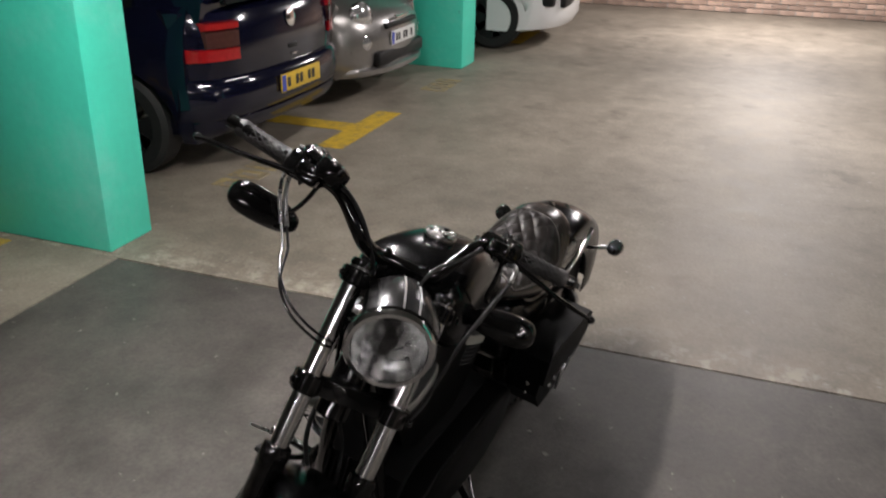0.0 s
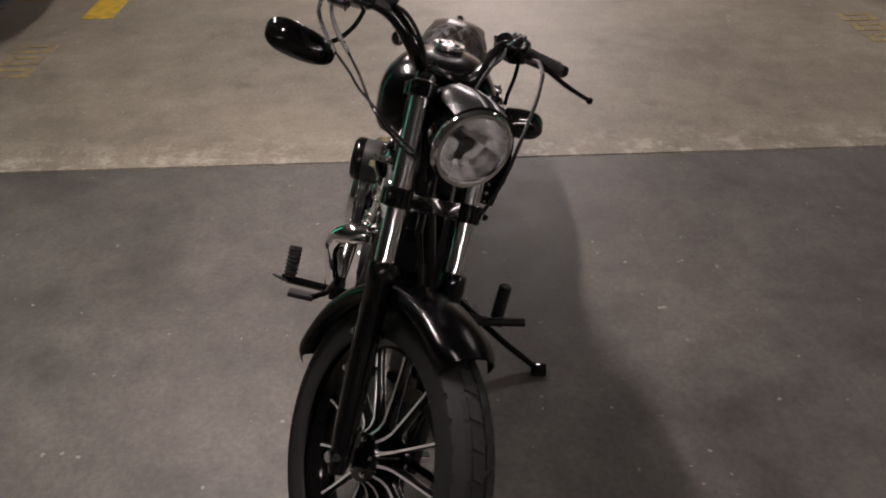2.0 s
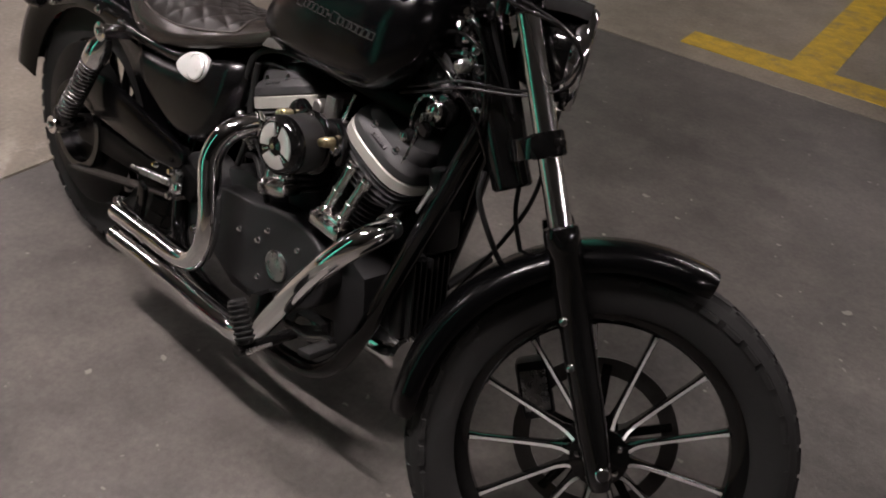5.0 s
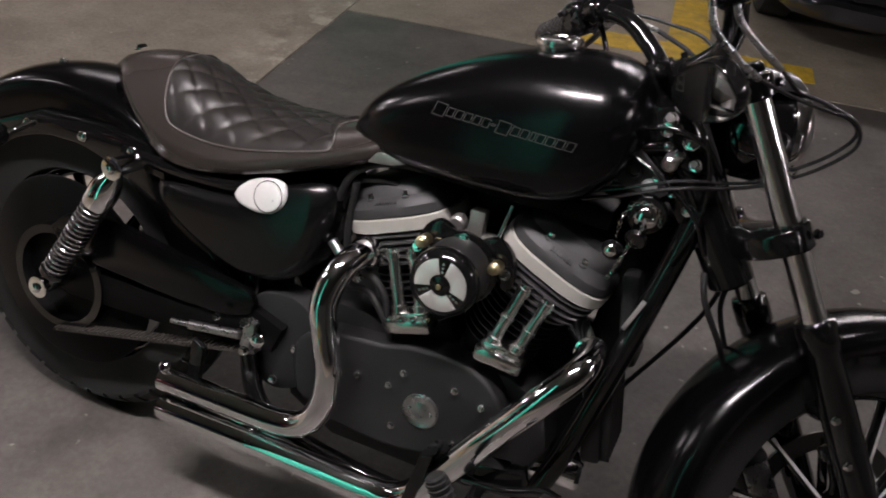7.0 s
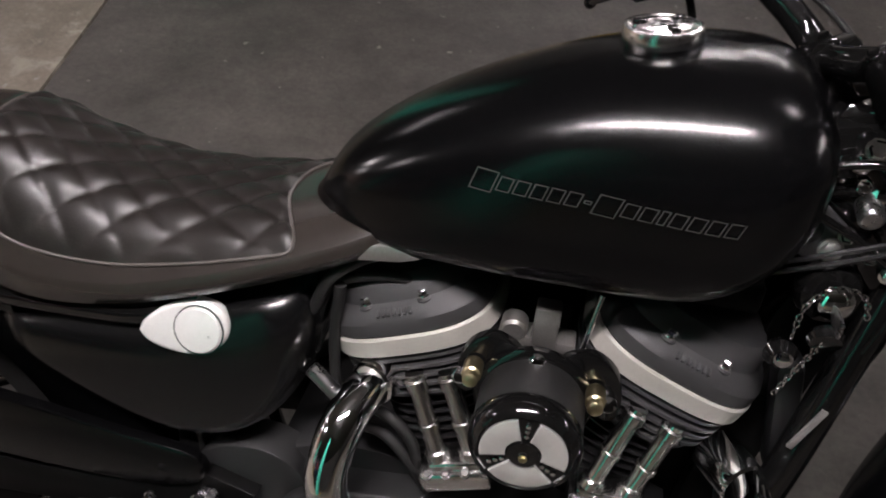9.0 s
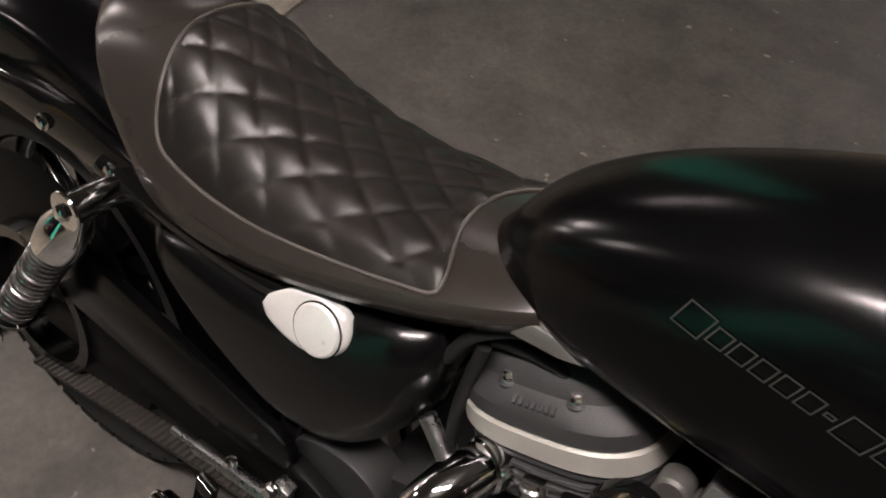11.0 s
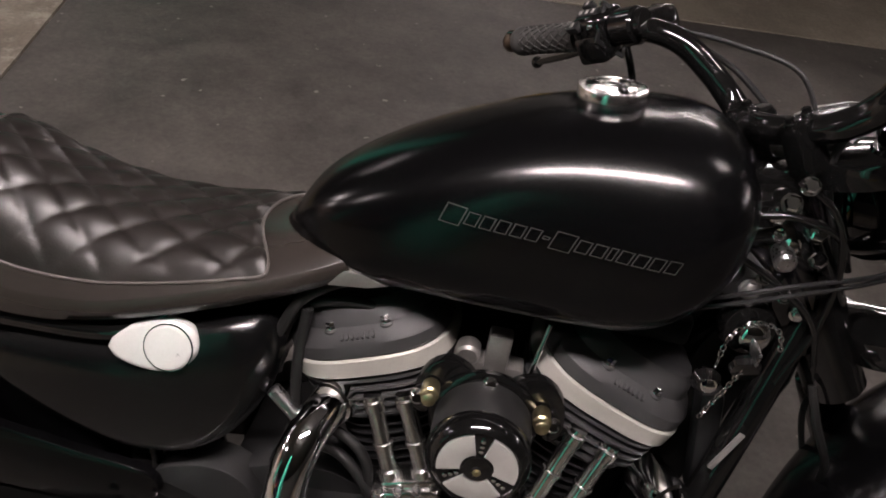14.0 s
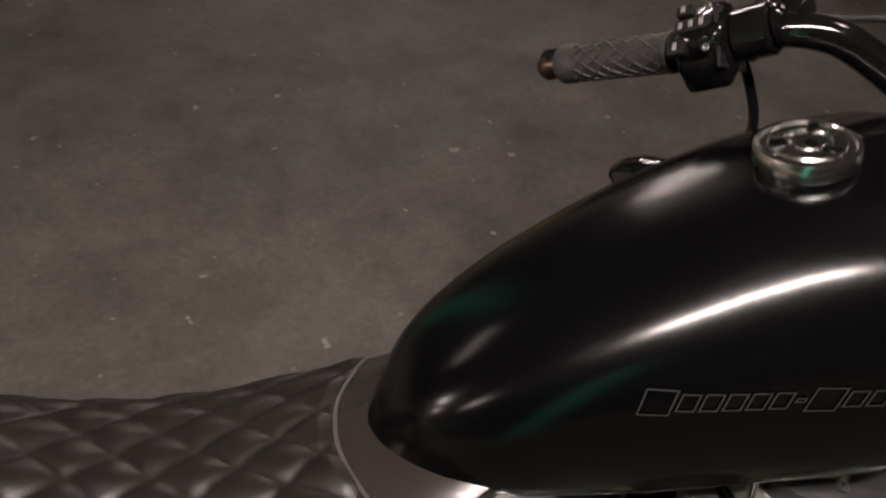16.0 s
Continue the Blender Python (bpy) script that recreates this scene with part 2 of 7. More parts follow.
def tube(bm, pts, r, seg=12, n=8, cap=True, rs=None):
    """Sweeps a circle along a smoothed path; rs gives radii at the points."""
    path = smooth_path(pts, n)
    if rs:
        k = (len(path) - 1) / (len(rs) - 1)
        rad = [float(np.interp(i / k, range(len(rs)), rs)) for i in range(len(path))]
    else:
        rad = [r] * len(path)
    t0 = (path[1] - path[0]).normalized()
    up = t0.orthogonal().normalized()
    rings = []
    for i, p in enumerate(path):
        t = (path[min(i + 1, len(path) - 1)] - path[max(i - 1, 0)]).normalized()
        up = (up - t * up.dot(t)).normalized()
        s = t.cross(up)
        rings.append([bm.verts.new(p + rad[i] * (math.cos(2 * math.pi * j / seg) * up + math.sin(2 * math.pi * j / seg) * s)) for j in range(seg)])
    for a, b in zip(rings, rings[1:]):
        for i in range(seg):
            j = (i + 1) % seg
            bm.faces.new((a[i], a[j], b[j], b[i]))
    if cap:
        bm.faces.new(rings[0])
        bm.faces.new(rings[-1])
    return rings


def loft(bm, sections, cap=True, closed=True):
    """Joins rings of equal count."""
    rings = [[bm.verts.new(p) for p in s] for s in sections]
    n = len(rings[0])
    for a, b in zip(rings, rings[1:]):
        for i in range(n if closed else n - 1):
            j = (i + 1) % n
            bm.faces.new((a[i], a[j], b[j], b[i]))
    if cap and closed:
        bm.faces.new(rings[0])
        bm.faces.new(rings[-1])
    return rings


def extrude_outline(bm, outline, thick, m, bevel=0.0, seg=2):
    """A flat outline (x, y) given thickness along z, then laid by m."""
    vs = [bm.verts.new((x, y, 0)) for x, y in outline]
    f = bm.faces.new(vs)
    r = bmesh.ops.extrude_face_region(bm, geom=[f])
    top = [v for v in r["geom"] if isinstance(v, bmesh.types.BMVert)]
    bmesh.ops.translate(bm, vec=(0, 0, thick), verts=top)
    if bevel:
        es = [e for e in bm.edges if all(v in top for v in e.verts)]
        rr = bmesh.ops.bevel(bm, geom=es, offset=bevel, segments=seg, profile=0.5, affect="EDGES")
        allv = set(vs) | {v for v in top if v.is_valid} | {v for f2 in rr["faces"] for v in f2.verts}
    else:
        allv = set(vs) | set(top)
    bmesh.ops.transform(bm, matrix=m, verts=[v for v in allv if v.is_valid])


def B():
    return bmesh.new()


# axes: local x, y, z laid on given world directions
def laid(o, x, y):
    x, y = Vector(x).normalized(), Vector(y).normalized()
    z = x.cross(y)
    return Matrix.Translation(o) @ Matrix((x, y, z)).transposed().to_4x4()

# ---- the garage ----
def concrete(name, c0, c1, rough, spots=0.5, edge=None):
    """Stained concrete: broad blotches, fine mottling, pale specks and dark spots."""
    m = bpy.data.materials.new(name)
    m.use_nodes = True
    nt = m.node_tree
    b = nt.nodes["Principled BSDF"]
    tc = nt.nodes.new("ShaderNodeTexCoord")

    def noise_node(scale, detail=6, rough_=0.6):
        n = nt.nodes.new("ShaderNodeTexNoise")
        n.inputs["Scale"].default_value, n.inputs["Detail"].default_value, n.inputs["Roughness"].default_value = scale, detail, rough_
        nt.links.new(tc.outputs["Object"], n.inputs["Vector"])
        return n

    big, mid, fine = noise_node(0.9, 5, 0.65), noise_node(5, 8, 0.7), noise_node(60, 6, 0.7)
    r1 = nt.nodes.new("ShaderNodeValToRGB")
    r1.color_ramp.elements[0].position, r1.color_ramp.elements[1].position = 0.40, 0.61
    r1.color_ramp.elements[0].color, r1.color_ramp.elements[1].color = (*c0, 1), (*c1, 1)
    mm = nt.nodes.new("ShaderNodeMix")
    mm.data_type = "FLOAT"
    mm.inputs["Factor"].default_value = 0.5
    nt.links.new(big.outputs["Fac"], mm.inputs[2])
    nt.links.new(mid.outputs["Fac"], mm.inputs[3])
    nt.links.new(mm.outputs[0], r1.inputs["Fac"])
    mf = nt.nodes.new("ShaderNodeMix")
    mf.data_type, mf.blend_type = "RGBA", "OVERLAY"
    mf.inputs["Factor"].default_value = 0.55
    nt.links.new(r1.outputs["Color"], mf.inputs[6])
    nt.links.new(fine.outputs["Fac"], mf.inputs[7])
    # pale specks
    vo = noise_node(23, 2, 0.5)
    r2 = nt.nodes.new("ShaderNodeValToRGB")
    r2.color_ramp.elements[0].position, r2.color_ramp.elements[1].position = 0.715, 0.745
    nt.links.new(vo.outputs["Fac"], r2.inputs["Fac"])
    ms = nt.nodes.new("ShaderNodeMix")
    ms.data_type = "RGBA"
    sf = nt.nodes.new("ShaderNodeMath")
    sf.operation = "MULTIPLY"
    sf.inputs[1].default_value = spots
    nt.links.new(r2.outputs["Color"], sf.inputs[0])
    nt.links.new(sf.outputs[0], ms.inputs["Factor"])
    nt.links.new(mf.outputs[2], ms.inputs[6])
    ms.inputs[7].default_value = (0.42, 0.40, 0.36, 1)
    # broken pale scuffs
    sf2 = noise_node(3.4, 12, 0.78)
    r4 = nt.nodes.new("ShaderNodeValToRGB")
    r4.color_ramp.elements[0].position, r4.color_ramp.elements[1].position = 0.57, 0.72
    r4.color_ramp.elements[1].color = (0.55 * spots, 0.55 * spots, 0.55 * spots, 1)
    nt.links.new(sf2.outputs["Fac"], r4.inputs["Fac"])
    mp = nt.nodes.new("ShaderNodeMix")
    mp.data_type = "RGBA"
    nt.links.new(r4.outputs["Color"], mp.inputs["Factor"])
    nt.links.new(ms.outputs[2], mp.inputs[6])
    mp.inputs[7].default_value = tuple(min(1.0, 1.45 * c) for c in c1) + (1,)
    ms = mp
    last = ms
    if edge is not None:
        # pale cement scuffs broken up along the joint at x = 0
        sx = nt.nodes.new("ShaderNodeSeparateXYZ")
        nt.links.new(tc.outputs["Object"], sx.inputs[0])
        me_ = nt.nodes.new("ShaderNodeMapRange")
        me_.inputs["From Min"].default_value, me_.inputs["From Max"].default_value = edge[0], edge[1]
        nt.links.new(sx.outputs["X"], me_.inputs["Value"])
        scr = noise_node(6.5, 8, 0.75)
        rs = nt.nodes.new("ShaderNodeValToRGB")
        rs.color_ramp.elements[0].position, rs.color_ramp.elements[1].position = 0.50, 0.60
        nt.links.new(scr.outputs["Fac"], rs.inputs["Fac"])
        mu = nt.nodes.new("ShaderNodeMath")
        mu.operation = "MULTIPLY"
        nt.links.new(me_.outputs[0], mu.inputs[0])
        nt.links.new(rs.outputs["Color"], mu.inputs[1])
        mu2 = nt.nodes.new("ShaderNodeMath")
        mu2.operation = "MULTIPLY"
        mu2.inputs[1].default_value = 0.9
        nt.links.new(mu.outputs[0], mu2.inputs[0])
        last = nt.nodes.new("ShaderNodeMix")
        last.data_type = "RGBA"
        nt.links.new(mu2.outputs[0], last.inputs["Factor"])
        nt.links.new(ms.outputs[2], last.inputs[6])
        last.inputs[7].default_value = (0.44, 0.40, 0.33, 1)
    # dark oil spots
    od = noise_node(3.1, 3, 0.5)
    r3 = nt.nodes.new("ShaderNodeValToRGB")
    r3.color_ramp.elements[0].position, r3.color_ramp.elements[1].position = 0.62, 0.72
    r3.color_ramp.elements[0].color, r3.color_ramp.elements[1].color = (1, 1, 1, 1), (0.74, 0.74, 0.74, 1)
    nt.links.new(od.outputs["Fac"], r3.inputs["Fac"])
    md = nt.nodes.new("ShaderNodeMix")
    md.data_type, md.blend_type = "RGBA", "MULTIPLY"
    md.inputs["Factor"].default_value = 1
    nt.links.new(last.outputs[2], md.inputs[6])
    nt.links.new(r3.outputs["Color"], md.inputs[7])
    nt.links.new(md.outputs[2], b.inputs["Base Color"])
    rr = nt.nodes.new("ShaderNodeMapRange")
    rr.inputs["To Min"].default_value, rr.inputs["To Max"].default_value = rough - 0.18, rough + 0.18
    nt.links.new(mid.outputs["Fac"], rr.inputs["Value"])
    nt.links.new(rr.outputs[0], b.inputs["Roughness"])
    bp = nt.nodes.new("ShaderNodeBump")
    bp.inputs["Strength"].default_value, bp.inputs["Distance"].default_value = 0.35, 0.003
    nt.links.new(fine.outputs["Fac"], bp.inputs["Height"])
    nt.links.new(bp.outputs[0], b.inputs["Normal"])
    return m


M_FLOOR = concrete("worn beige concrete", (0.17, 0.147, 0.116), (0.30, 0.262, 0.210), 0.58, spots=0.6)
M_FLOORW = concrete("worn beige concrete with a scuffed edge", (0.17, 0.147, 0.116), (0.30, 0.262, 0.210), 0.58, spots=0.6, edge=(-0.30, -0.02))
M_LANE = concrete("dark grey resurfaced screed", (0.050, 0.045, 0.040), (0.128, 0.116, 0.104), 0.56, spots=0.45)
X0, X1, Y0, Y1 = -10.6, 7.0, -7.5, 8.2      # inner faces of the garage
LY0, LY1 = -1.97, 2.60                        # sides of the dark lane


def slab(name, x0, x1, y0, y1, material, label, top=0.0, t=0.15):
    bm = B()
    box(bm, ((x0 + x1) / 2, (y0 + y1) / 2, top - t / 2), (x1 - x0, y1 - y0, t))
    return tagged(part(name, bm, material, smooth=False), label, "floor", kind="structure")


slab("floor", X0, 0.0, Y0, Y1, M_FLOORW, "worn beige concrete garage floor with stains")
slab("floor_bay_south", 0.0, X1, Y0, LY0, M_FLOOR, "worn beige concrete floor of the parking bays")
slab("floor_bay_north", 0.006, X1, LY1, Y1, M_FLOOR, "worn beige concrete floor of the parking bays")
slab("floor_lane", 0.007, X1, LY0 + 0.004, LY1 - 0.004, M_LANE, "dark grey resurfaced screed strip of floor", top=-0.003)
slab("ground", X0 - 0.3, X1 + 0.3, Y0 - 0.3, Y1 + 0.3, M_LANE, "rough dark bed below the floor", top=-0.15, t=0.2)


def flat_mark(name, rects, material, label, z=0.0):
    """Road paint: thin rectangles (x0, x1, y0, y1) as one stroke."""
    bm = B()
    for k, (x0, x1, y0, y1) in enumerate(rects):
        box(bm, ((x0 + x1) / 2, (y0 + y1) / 2, z + 0.0015), (x1 - x0, y1 - y0, 0.004))
    return tagged(part(name, bm, material, smooth=False), label, "road marking", kind="structure")


def tee(xc, y, sgn, length=1.05, wide=0.19, stem=1.6, material=None, sw=0.2):
    m = material or M_YELLOW
    y1 = y + sgn * wide
    return flat_mark("bay_line", [(xc - length / 2, xc + length / 2, min(y, y1), max(y, y1)),
                                  (xc - sw / 2, xc + sw / 2, min(y1, y1 + sgn * stem), max(y1, y1 + sgn * stem))], m,
                     "worn yellow painted T of a parking bay")


tee(-2.53, -1.78, -1)
tee(-7.1, -1.75, -1)
tee(-2.68, 2.58, 1, 0.95)
tee(1.61, 2.76, 1, 1.15)
flat_mark("bay_line", [(0.03, 0.20, -4.6, -2.58)], M_YELLOW, "worn yellow painted line beside the column")


def number_mark(x, y, n, w=0.13, h=0.22, sgn=1, material=None):
    rects = []
    for k in range(n):
        a = x + k * w * 1.4
        t = h * 0.22
        rects += [(a, a + w, y, y + t), (a, a + w * 0.3, y + t + 0.006, y + h - t - 0.006), (a + w * 0.7, a + w, y + t + 0.006, y + h - t - 0.006), (a, a + w, y + h - t, y + h)]
    return flat_mark("bay_number", rects, material or M_YFAINT, "faded yellow painted bay number")


number_mark(-1.55, -2.17, 3)
number_mark(-4.4, -1.95, 3)
number_mark(-1.75, 2.62, 3)


def wall(name, x0, x1, y0, y1, material, label, z1=CEIL):
    bm = B()
    box(bm, ((x0 + x1) / 2, (y0 + y1) / 2, z1 / 2), (x1 - x0, y1 - y0, z1))
    return tagged(part(name, bm, material, smooth=False), label, "wall", kind="structure")


M_BRICK = per_piece(mat("pale pink brick", (0.42, 0.30, 0.24), 0.8, 0, 0.25, 5, bump=0.5, bscale=80), 0.35)
M_MORTAR = mat("grey mortar", (0.33, 0.31, 0.28), 0.9, 0, 0.15, 8, bump=0.4, bscale=90)
wall("wall_west", X0 - 0.2, X0, Y0 - 0.2, Y1 + 0.2, M_MORTAR, "pale pink brick garage wall")
wall("wall_east", X1, X1 + 0.2, Y0 - 0.2, Y1 + 0.2, M_WALL, "plain grey garage wall")
wall("wall_south", X0, X1, Y0 - 0.2, Y0, M_WALL, "plain grey garage wall")
wall("wall_north", X0, X1, Y1, Y1 + 0.2, M_WALL, "plain grey garage wall")
bm = B()
box(bm, ((X0 + X1) / 2, (Y0 + Y1) / 2, CEIL + 0.1), (X1 - X0 + 0.4, Y1 - Y0 + 0.4, 0.2))
tagged(part("ceiling", bm, M_CEIL, smooth=False), "grey concrete garage ceiling", "ceiling", kind="structure")


def column(x0, x1, y0, y1):
    bm = B()
    box(bm, ((x0 + x1) / 2, (y0 + y1) / 2, CEIL / 2), (x1 - x0, y1 - y0, CEIL), 0.012)
    return tagged(part("column", bm, M_TEAL), "teal gloss painted concrete column with scuffed edges", "column", "garage columns", "structure")


column(-0.34, -0.03, -2.75, -2.03)
column(-5.3, -4.9, -2.55, -1.90)
column(-0.62, -0.30, 3.85, 4.55)


def ceiling_lamp(x, y, along_x=True, length=1.25, power=30, w=0.16, bare=0.0):
    """A batten lamp; bare: what its uncovered tube gives off to all sides."""
    s = (length, w) if along_x else (w, length)
    t = thing("ceiling_light", "unseen white fluorescent batten lamp on the ceiling", "ceiling light", Matrix.Translation((x, y, CEIL)), "garage ceiling lights")
    bm = B()
    box(bm, (0, 0, -0.02), (s[0], s[1], 0.04), 0.006)
    part("housing", bm, M_WHITE, t)
    bm = B()
    a = V(length / 2 - 0.02, 0, -0.058) if along_x else V(0, length / 2 - 0.02, -0.058)
    cyl(bm, (-a.x, -a.y, a.z), a, 0.014, seg=16)
    part("tube", bm, glow("bare fluorescent tube", LAMP_WARM, bare / (math.pi * 2 * math.pi * 0.014 * (length - 0.04))) if bare else M_TUBE, t)
    if not power:
        return t
    ld = bpy.data.lights.new("tube_light", "AREA")
    ld.shape, ld.size, ld.size_y = "RECTANGLE", s[0], s[1] * 0.4
    ld.energy, ld.color = power, LAMP_WARM
    lo = new("tube_light", ld)
    lo.matrix_world = Matrix.Translation((x, y, CEIL - 0.08))
    return t


M_TUBE = glow("fluorescent tube", LAMP_WARM, 6.0)
ceiling_lamp(0.95, -0.57, True, 1.1, 32, bare=120)
# unseen wide lamp, added to brighten the distant floor
ceiling_lamp(3.9, 7.3, True, 3.0, 210, 0.6)
ceiling_lamp(2.1, 4.5, True, power=4, bare=42)
# four more unseen lamps, added to lift the floor and columns behind the bike
ceiling_lamp(-1.6, 3.2, True, power=11)
ceiling_lamp(-2.6, -0.7, True, power=22)
ceiling_lamp(-4.2, 1.2, False, power=92)
ceiling_lamp(-8.4, 1.0, False, power=190)
ceiling_lamp(2.35, 0.45, True, 0.35, 0, bare=12)
ceiling_lamp(5.5, 0.2, False, 1.8, 0, bare=55)

# ---- the motorcycle ----
# Bike axes: x ahead from the rear axle, y to its left, z up from the ground; it leans to its left.
BIKE = Matrix.Translation((0.44, 0.05, 0)) @ pose(0, 0, 0, -12, 0, -8.4)
bike = thing("motorcycle", "satin black cruiser motorcycle leaning on its side stand", "motorcycle", BIKE)
RAKE, STEER = math.radians(32), math.radians(32)
O = V(1.17, 0, 0.741)
EU, EW = V(math.cos(RAKE), 0, math.sin(RAKE)), V(-math.sin(RAKE), 0, math.cos(RAKE))
FORK = Matrix.Translation(O) @ Matrix((EU, V(0, 1, 0), EW)).transposed().to_4x4() @ Matrix.Rotation(STEER, 4, "Z")
STEERED = FORK @ Matrix.Translation((0.0188, 0.0035, 0.0065)) @ Euler((0.006, 0.0131, 0.0021)).to_matrix().to_4x4() @ Matrix.Translation((0.058, 0, 0)) @ Matrix.Rotation(0.055, 4, "Z") @ Matrix.Translation((-0.058, 0, 0))   # the fork legs and the front wheel
FU, AXW = 0.058, -0.525                   # fork tubes ahead of the steering axis; the axle along it
REAR = V(0, 0, 0.323)


def bp(name, bm, material, label="", parent=None, xf=None, **k):
    return part(name, bm, material, parent or bike, label, xf=xf, **k)


def interp(x, xs, ys):
    return float(np.interp(x, xs, ys))


def spline(x, xs, ys):
    """Monotone-ish cubic through knots."""
    i = min(max(int(np.searchsorted(xs, x)) - 1, 0), len(xs) - 2)

    def slope(k):
        if k == 0:
            return (ys[1] - ys[0]) / (xs[1] - xs[0])
        if k == len(xs) - 1:
            return (ys[-1] - ys[-2]) / (xs[-1] - xs[-2])
        return (ys[k + 1] - ys[k - 1]) / (xs[k + 1] - xs[k - 1])

    h = xs[i + 1] - xs[i]
    t = (x - xs[i]) / h
    return (2 * t**3 - 3 * t**2 + 1) * ys[i] + (t**3 - 2 * t**2 + t) * h * slope(i) + (-2 * t**3 + 3 * t**2) * ys[i + 1] + (t**3 - t**2) * h * slope(i + 1)


def bolt(c, d, r=0.006, h=0.006, material=None, parent=None, name="bolt"):
    """Domed hexagon bolt head at c, facing d."""
    bm = B()
    m = Matrix.Translation(c) @ frame_of(d)
    lathe(bm, [(r * 1.25, 0), (r * 1.25, h * 0.25), (r * 1.2, h * 0.3)], m, 12)
    lathe(bm, [(r, h * 0.3), (r, h * 0.85), (r * 0.75, h), (0, h)], m, 6)
    return part(name, bm, material or M_CHROME, parent or bike)


# ---- wheels ----
def tyre_bm(r, rim_r, w):
    """Rounded tyre section turned round the axle (local z), with a hollow inside."""
    hw = w / 2
    prof = []
    for k in range(13):
        a = math.pi * k / 12
        prof.append((rim_r + (r - rim_r) * (0.12 + 0.88 * math.sin(a) ** 0.62 if 0 < k < 12 else 0.0), -hw * math.cos(a) * (1.0 if 1 < k < 11 else 0.82)))
    prof = [(rim_r - 0.004, -hw * 0.74)] + prof + [(rim_r - 0.004, hw * 0.74)]
    bm = B()
    lathe(bm, prof, None, 72, cap=False)
    return bm


def tread_bm(r, w, n=40):
    """Raised tread blocks in a zig-zag, following the crown."""
    bm = B()
    hw = w / 2
    for i in range(n):
        for side in (-1, 1):
            a0 = 2 * math.pi * (i + (0.5 if side > 0 else 0)) / n
            da = 2 * math.pi / n
            # outer shoulder block and a longer slanting inner block
            for (l0, l1, s0, s1) in ((0.50, 0.90, 0.02, 0.76), (0.06, 0.44, -0.1, 0.66)):
                quad_t, quad_b = [], []
                for l, s in ((l0, s0), (l1, s0 + 0.22), (l1, s1 + 0.22), (l0, s1)):
                    a = a0 + da * s
                    lat = side * l * hw
                    k = math.acos(max(-1, min(1, -l * side)))
                    rr = r - (r * 0.16) * (1 - math.sin(k) ** 0.62) * 1.55
                    for lst, dr in ((quad_t, 0.0042), (quad_b, -0.004)):
                        lst.append(bm.verts.new(((rr + dr) * math.cos(a), (rr + dr) * math.sin(a), lat)))
                bm.faces.new(quad_t)
                for p in range(4):
                    q = (p + 1) % 4
                    bm.faces.new((quad_t[p], quad_t[q], quad_b[q], quad_b[p]))
    return bm


